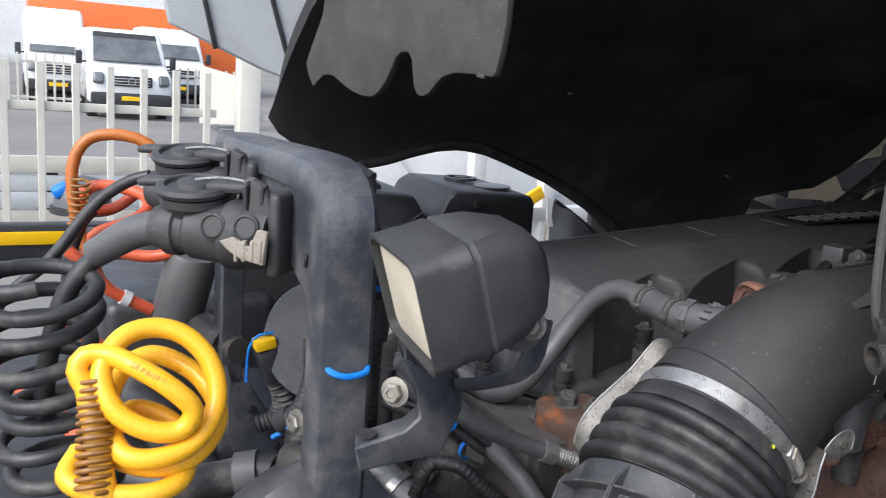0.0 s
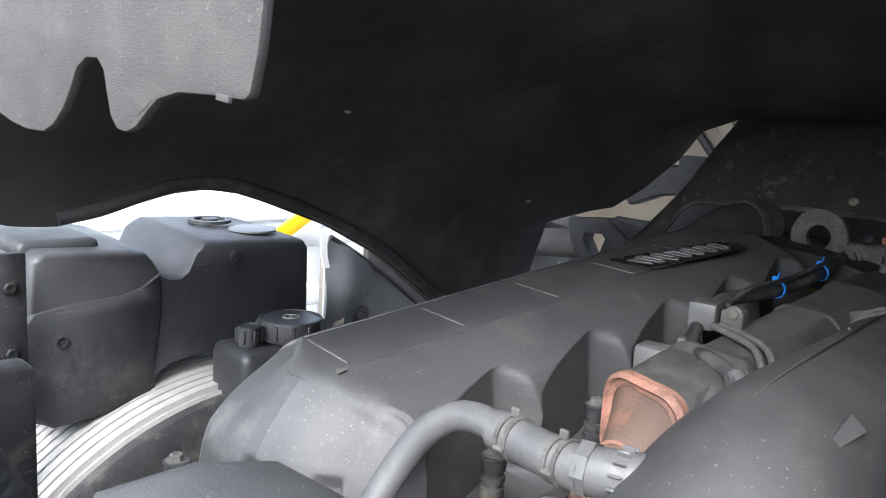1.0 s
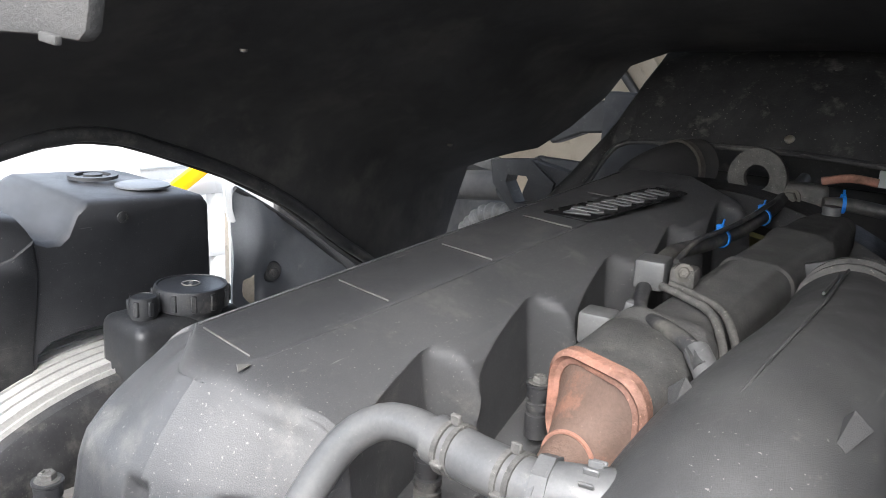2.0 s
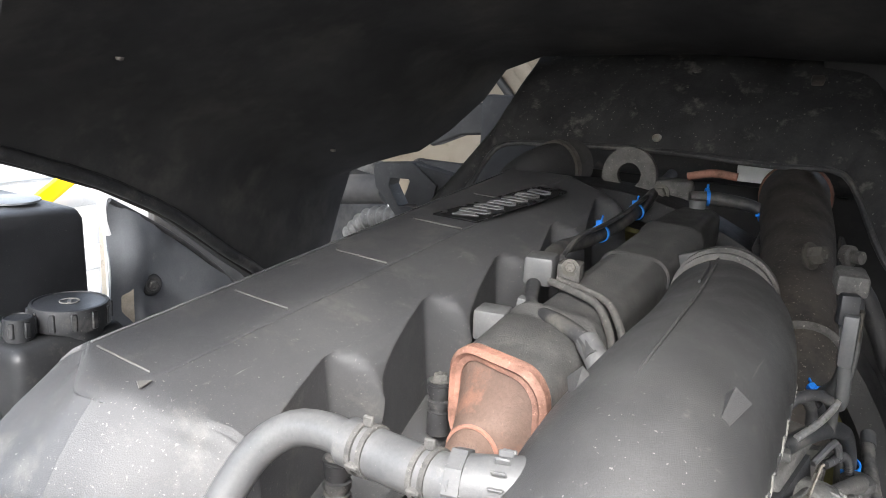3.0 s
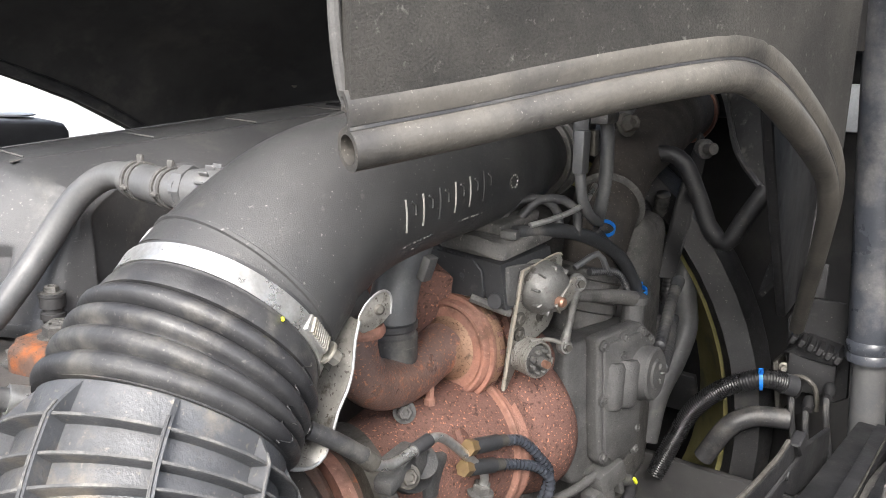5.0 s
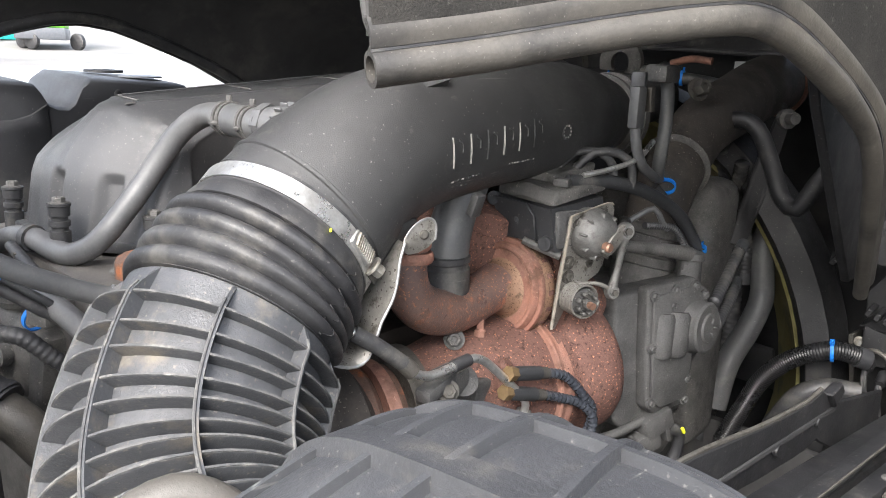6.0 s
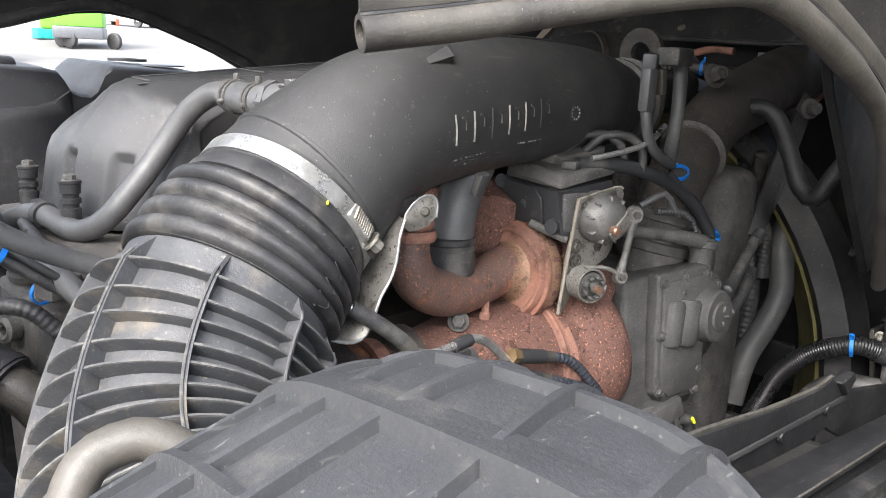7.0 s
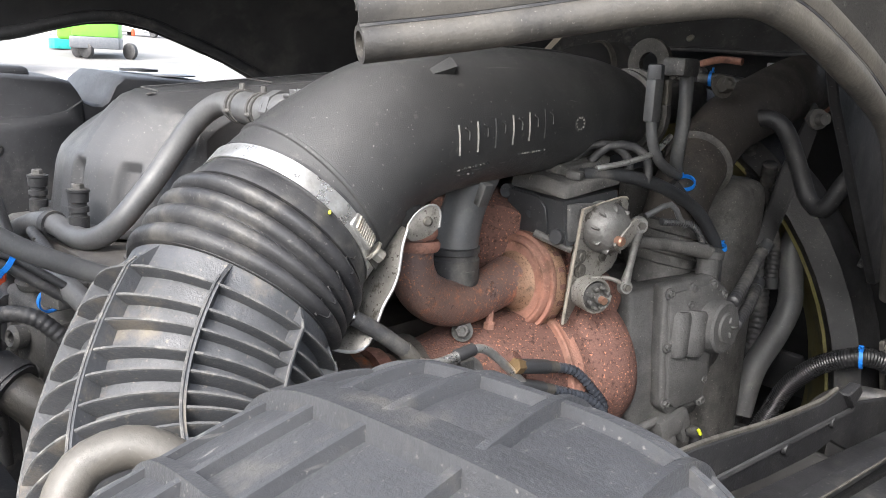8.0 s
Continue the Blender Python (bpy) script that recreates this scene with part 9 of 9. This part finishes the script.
def build_cooler_lines():
    """Plugs, pipes and a tied loom on and beside the cooler."""
    c = thing("pressure_sensor", (-0.72, 1.16, 1.70), "grey plug-in pressure sensor with two rigid pipes", "sensor")
    part("plug", block((0.034, 0.04, 0.034), pose(-0.738, 1.150, 1.728, 0, 0, 12), 0.004), "hose", c)
    part("socket", block((0.028, 0.03, 0.022), pose(-0.706, 1.162, 1.728, 0, 0, 12), 0.004), "grimy", c)
    part("screw", hex_bolt((-0.702, 1.15, 1.735), (0.3, -0.9, 0.2), 0.007, 0.006), "dullsteel", c)
    for o in (0.0, 0.014):
        part("pipe", tube([(-0.715 + o * 0.3, 1.125 + o, 1.722), (-0.68 + o * 0.4, 1.11 + o, 1.720), (-0.645 + o * 0.5, 1.09 + o, 1.716), (-0.615 + o * 0.5, 1.05 + o, 1.70), (-0.60 + o * 0.5, 1.02 + o, 1.685), (-0.59 + o * 0.5, 1.0 + o, 1.665)], 0.0045, 10), "grimy", c, "thin rigid pipe")
    part("bleed_hose", tube([(-0.735, 1.125, 1.715), (-0.722, 1.09, 1.704), (-0.695, 1.05, 1.708), (-0.655, 1.01, 1.716), (-0.62, 0.985, 1.714), (-0.60, 0.965, 1.705)], 0.0085, 12), "rubber", c, "dusty black bleed hose")
    part("hose_end", tube([(-0.615, 0.985, 1.712), (-0.595, 0.965, 1.700), (-0.585, 0.955, 1.68)], [0.012, 0.012, 0.016], 14), "hose", c)
    p = thing("injector_plug", (-0.775, 1.08, 1.67), "small grey wiring plug beside the valve cover", "plug")
    part("body", block((0.036, 0.036, 0.035), pose(-0.752, 1.060, 1.682, 0, 0, 10), 0.004), "hose", p)
    part("latch", block((0.014, 0.016, 0.02), pose(-0.728, 1.085, 1.700, 0, 10, 10), 0.002), "hose", p)
    l = thing("injector_harness", (-0.76, 1.4, 1.7), "taped black wiring loom along the valve cover", "cable")
    part("loom", tube([(-0.74, 1.17, 1.733), (-0.755, 1.24, 1.732), (-0.755, 1.32, 1.728), (-0.752, 1.40, 1.728), (-0.752, 1.50, 1.733), (-0.757, 1.60, 1.742), (-0.765, 1.70, 1.755), (-0.76, 1.76, 1.775)], 0.010, 12), "rubber", l)
    part("wire", tube([(-0.725, 1.18, 1.738), (-0.735, 1.26, 1.748), (-0.742, 1.36, 1.745), (-0.745, 1.46, 1.748), (-0.75, 1.58, 1.757)], 0.0035, 8), "rubber", l)
    part("wire", tube([(-0.748, 1.17, 1.728), (-0.772, 1.25, 1.722), (-0.772, 1.36, 1.722), (-0.77, 1.5, 1.728)], 0.004, 8), "rubber", l)
    zip_tie((-0.752, 1.385, 1.729), (0, 1, 0), 0.0115, twist=80)
    zip_tie((-0.753, 1.545, 1.737), (0, 1, 0), 0.0115, twist=80)
    v = thing("vent_valve", (-0.74, 1.72, 1.72), "grimy steel vent valve with bolted flange", "valve")
    part("body", block((0.07, 0.05, 0.045), pose(-0.74, 1.70, 1.752, 0, 0, 15), 0.01, 3), "grimy", v)
    part("bolt", hex_bolt((-0.752, 1.668, 1.752), (0, -1, 0.1), 0.011, 0.010), "dullsteel", v)
    part("pipe", tube([(-0.72, 1.71, 1.78), (-0.68, 1.715, 1.79), (-0.64, 1.72, 1.787)], 0.007, 10), "salmon", v)
    part("stub", lathe([(0, 0), (0.018, 0), (0.018, 0.02), (0.013, 0.03), (0.013, 0.045), (0, 0.045)], (-0.672, 1.60, 1.715), (0, 0, 1), 16), "hose", v)
    part("hose", tube([(-0.70, 1.66, 1.752), (-0.66, 1.68, 1.753), (-0.60, 1.70, 1.742), (-0.575, 1.68, 1.72), (-0.575, 1.62, 1.69)], 0.011, 12), "rubber", v, "black hose with blue tie")
    zip_tie((-0.582, 1.69, 1.732), (0.3, -0.3, -0.6), 0.0118, twist=150)
    zip_tie((-0.675, 1.675, 1.753), (1, 0.4, 0), 0.0118, twist=40)
    w = thing("white_label", (-0.60, 1.90, 1.78), "small white label on the shroud", "label")
    part("tag", block((0.085, 0.006, 0.03), pose(-0.63, 1.88, 1.775), 0.001, 1), "white", w)


def build_left_low():
    """Hoses and fittings below the lamp, behind the bracket and under the valve cover's end."""
    a = thing("oil_hose", (-0.72, 0.52, 1.45), "black rubber oil hose ending in a braided sleeve", "hose")
    part("hose", tube([(-0.705, 0.391, 1.639), (-0.677, 0.428, 1.602), (-0.667, 0.474, 1.569), (-0.663, 0.530, 1.541), (-0.653, 0.567, 1.527)], 0.0105, 14), "hose", a)
    part("ferrule", tube([(-0.655, 0.562, 1.529), (-0.650, 0.577, 1.524)], 0.0135, 14), "steel", a)
    part("braid", tube([(-0.650, 0.575, 1.525), (-0.641, 0.600, 1.517), (-0.630, 0.632, 1.509)], lambda q: 0.0115 + 0.0005 * math.sin(q * 1800), 14, 0.0009), "braid", a, "braided steel sleeve")
    b = thing("sensor_cable", (-0.74, 0.5, 1.45), "black twin cable held with blue ties", "cable")
    pts = [(-0.78, 0.405, 1.56), (-0.75, 0.45, 1.545), (-0.74, 0.48, 1.535), (-0.725, 0.52, 1.505), (-0.72, 0.56, 1.475), (-0.715, 0.60, 1.445), (-0.71, 0.64, 1.42)]
    part("cable", tube(pts, 0.0065, 10), "rubber", b)
    part("cable", tube([(x + 0.004, y + 0.004, z + 0.010) for x, y, z in pts], 0.0045, 10), "dark", b)
    for k in (2, 4, 5):
        zip_tie((pts[k][0] + 0.002, pts[k][1], pts[k][2] + 0.004), (0.1, 0.8, -0.55), 0.010, twist=200 + 40 * k)
    corrugated("corrugated_conduit", [(-0.77, 0.455, 1.43), (-0.76, 0.47, 1.475), (-0.735, 0.50, 1.478), (-0.72, 0.53, 1.45), (-0.71, 0.57, 1.42)], 0.009, "black corrugated cable conduit", pitch=0.007)
    # parts under the end of the valve cover
    m = thing("fuel_filter_head", (-0.82, 0.5, 1.35), "grimy cast filter head with plugs and hoses", "filter head")
    part("casting", block((0.10, 0.075, 0.10), pose(-0.855, 0.555, 1.425, 0, 4, 8), 0.014, 3), "grimy", m)
    part("flank", block((0.035, 0.06, 0.12), pose(-0.80, 0.56, 1.40, 0, 12, 8), 0.008, 2), "grimy", m)
    part("lid", lathe([(0, 0), (0.030, 0), (0.032, 0.008), (0.026, 0.014), (0, 0.016)], (-0.86, 0.55, 1.478), (0.05, -0.1, 1), 24), "grimy", m)
    part("banjo", lathe([(0, 0), (0.017, 0), (0.017, 0.012), (0, 0.012)], (-0.86, 0.548, 1.494), (0, -0.1, 1), 18), "dark", m)
    part("bolt", hex_bolt((-0.86, 0.547, 1.506), (0, -0.1, 1), 0.010, 0.010), "grimy", m)
    part("stud", lathe([(0, 0), (0.005, 0), (0.005, 0.022), (0, 0.022)], (-0.86, 0.546, 1.514), (0, -0.1, 1), 10), "seal", m)
    part("boss", lathe([(0.006, 0.016), (0.006, 0.0), (0.013, 0), (0.015, 0.014), (0.010, 0.018), (0.006, 0.016)], (-0.835, 0.517, 1.425), (0.25, -1, 0.1), 18), "grimy", m)
    part("boss", lathe([(0, 0.014), (0.008, 0.014), (0.010, 0.0)], (-0.82, 0.522, 1.385), (0.25, -1, 0.1), 14), "grimy", m)
    part("nut", hex_bolt((-0.88, 0.516, 1.39), (0.2, -1, 0.1), 0.009, 0.008), "grimy", m)
    part("fin", block((0.008, 0.012, 0.07), pose(-0.865, 0.514, 1.405, 0, 4, 8), 0.002), "grimy", m)
    part("plug_body", block((0.022, 0.03, 0.075), pose(-0.915, 0.53, 1.43, 0, 6, 10), 0.004), "dark", m)
    part("red_plug", block((0.013, 0.012, 0.022), pose(-0.915, 0.515, 1.475, 0, 6, 10), 0.003, 1), "red", m, "small red plug")
    part("ring_hose", tube([(-0.80, 0.54, 1.50), (-0.84, 0.525, 1.497), (-0.885, 0.525, 1.498), (-0.91, 0.545, 1.502), (-0.90, 0.575, 1.51), (-0.86, 0.585, 1.52)], 0.0095, 12), "hose", m, "grey rubber hose loop")
    part("hose", tube([(-1.05, 0.56, 1.50), (-0.95, 0.535, 1.495), (-0.85, 0.525, 1.512), (-0.76, 0.53, 1.512), (-0.68, 0.545, 1.49), (-0.62, 0.56, 1.45)], 0.0125, 12), "hose", m, "grey rubber hose")
    part("hose", tube([(-1.10, 0.56, 1.42), (-1.02, 0.545, 1.46), (-0.95, 0.53, 1.47), (-0.88, 0.515, 1.455)], 0.011, 12), "rubber", m)
    part("hose", tube([(-0.98, 0.53, 1.56), (-0.93, 0.525, 1.535), (-0.90, 0.53, 1.50)], 0.011, 12), "rubber", m)
    part("hose", tube([(-1.03, 0.53, 1.50), (-1.02, 0.525, 1.42), (-1.0, 0.52, 1.32), (-0.98, 0.52, 1.2)], 0.012, 12), "rubber", m)
    part("hose", tube([(-0.90, 0.55, 1.535), (-0.82, 0.545, 1.525), (-0.76, 0.55, 1.50)], 0.007, 10), "rubber", m)
    zip_tie((-0.77, 0.528, 1.483), (1, 0.2, -0.1), 0.012, twist=100)
    part("lug", block((0.03, 0.04, 0.025), pose(-0.74, 0.535, 1.497, 0, 0, 20), 0.004), "grimy", m)
    t = thing("cooling_pipe_joint", (-0.92, 0.42, 1.3), "pale alloy pipe joined with a black rubber sleeve and clip", "pipe")
    part("pipe", tube([(-0.95, 0.40, 1.45), (-0.86, 0.425, 1.435), (-0.80, 0.455, 1.412), (-0.775, 0.475, 1.398)], 0.026, 24), "alu", t)
    part("clip", lathe([(0.0265, -0.006), (0.030, -0.006), (0.030, 0.006), (0.0265, 0.006)], (-0.81, 0.448, 1.417), (0.8, 0.45, -0.35), 26), "steel", t)
    part("sleeve", tube([(-0.785, 0.467, 1.404), (-0.76, 0.485, 1.389)], 0.032, 24), "rubber", t)
    part("sleeve_lip", tube([(-0.77, 0.478, 1.395), (-0.764, 0.482, 1.391)], 0.0345, 24), "rubber", t)
    part("end", tube([(-0.765, 0.482, 1.392), (-0.745, 0.50, 1.375), (-0.73, 0.52, 1.345)], 0.024, 22), "seal", t)
    part("bracket", block((0.06, 0.03, 0.012), pose(-0.79, 0.45, 1.352, 0, 25, 20), 0.003), "grimy", t)
    d = thing("dusty_breather_hose", (-0.09, 0.35, 1.5), "dusty beige-grey rubber elbow hose", "hose")
    part("elbow", tube([(-0.145, 0.338, 1.50), (-0.158, 0.344, 1.555), (-0.164, 0.351, 1.574), (-0.167, 0.357, 1.584), (-0.168, 0.365, 1.590), (-0.164, 0.379, 1.594), (-0.157, 0.390, 1.591), (-0.146, 0.401, 1.580), (-0.130, 0.41, 1.55)], 0.0095, 20), "tan", d)
    part("end_clip", tube([(-0.140, 0.405, 1.568), (-0.135, 0.408, 1.559)], 0.0112, 18), "steel", d)


def build_bracket_lines():
    """Conduits and the cylinder that hang behind and below the bracket."""
    corrugated("corrugated_conduit", [(-0.66, 0.322, 1.62), (-0.66, 0.325, 1.698), (-0.66, 0.331, 1.73), (-0.66, 0.327, 1.78), (-0.66, 0.315, 1.805), (-0.66, 0.308, 1.832), (-0.66, 0.307, 1.852), (-0.67, 0.298, 1.858)], 0.0105, "black corrugated cable conduit behind the bracket", pitch=0.007)
    part("sleeve", tube([(-0.66, 0.326, 1.70), (-0.66, 0.330, 1.742)], 0.0135, 14), "dark", thing("conduit_sleeve", (-0.655, 0.32, 1.69), "black smooth sleeve over a conduit", "sleeve"))
    zip_tie((-0.66, 0.330, 1.752), (0, 0.1, 1), 0.0135, twist=250)
    corrugated("corrugated_conduit", [(-0.84, 0.33, 1.64), (-0.82, 0.325, 1.615), (-0.80, 0.315, 1.60), (-0.79, 0.30, 1.575), (-0.81, 0.285, 1.555)], 0.012, "short black corrugated conduit", pitch=0.006)
    corrugated("corrugated_conduit", [(-0.80, 0.31, 1.57), (-0.78, 0.30, 1.54), (-0.765, 0.29, 1.50), (-0.75, 0.285, 1.44)], 0.019, "wide black corrugated conduit", pitch=0.008)
    zip_tie((-0.79, 0.305, 1.555), (0.4, -0.2, -0.9), 0.0185, twist=180)
    g = thing("grey_air_tank", (-0.62, 0.2, 1.5), "grey painted cylinder end below the bracket", "cylinder")
    part("body", lathe([(0, -0.10), (0.05, -0.10), (0.056, -0.09), (0.056, 0.035), (0.052, 0.045), (0.040, 0.05), (0, 0.052)], (-0.640, 0.245, 1.530), (-0.25, -0.3, 0.5), 28), "hose", g)
    part("pipe", tube([(-0.80, 0.13, 1.520), (-0.77, 0.163, 1.521), (-0.77, 0.208, 1.519), (-0.76, 0.240, 1.527), (-0.74, 0.262, 1.532)], 0.019, 16), "rubber", g)
    part("pipe_collar", tube([(-0.765, 0.226, 1.523), (-0.755, 0.247, 1.528)], 0.024, 16), "hose", g)
    part("fitting", lathe([(0, 0), (0.016, 0), (0.018, 0.008), (0.018, 0.028), (0.013, 0.032), (0, 0.032)], (-0.670, 0.246, 1.582), (0.6, 0.5, 0.05), 12), "seal", g, "dusty beige pipe stub")


build_radiator()
build_under()
build_cab_lift()
build_side_electrics()
build_rail()
build_right_lines()
build_cooler_lines()
build_left_low()

# the bracket behind the cab with all that hangs on it, set as one group
before = set(scene.objects)
build_bracket()
build_lamp()
build_lines()
build_bracket_lines()
for ob in scene.objects:
    if ob not in before and not ob.parent:
        ob.location += Vector((0.050, -0.012, 0.003))
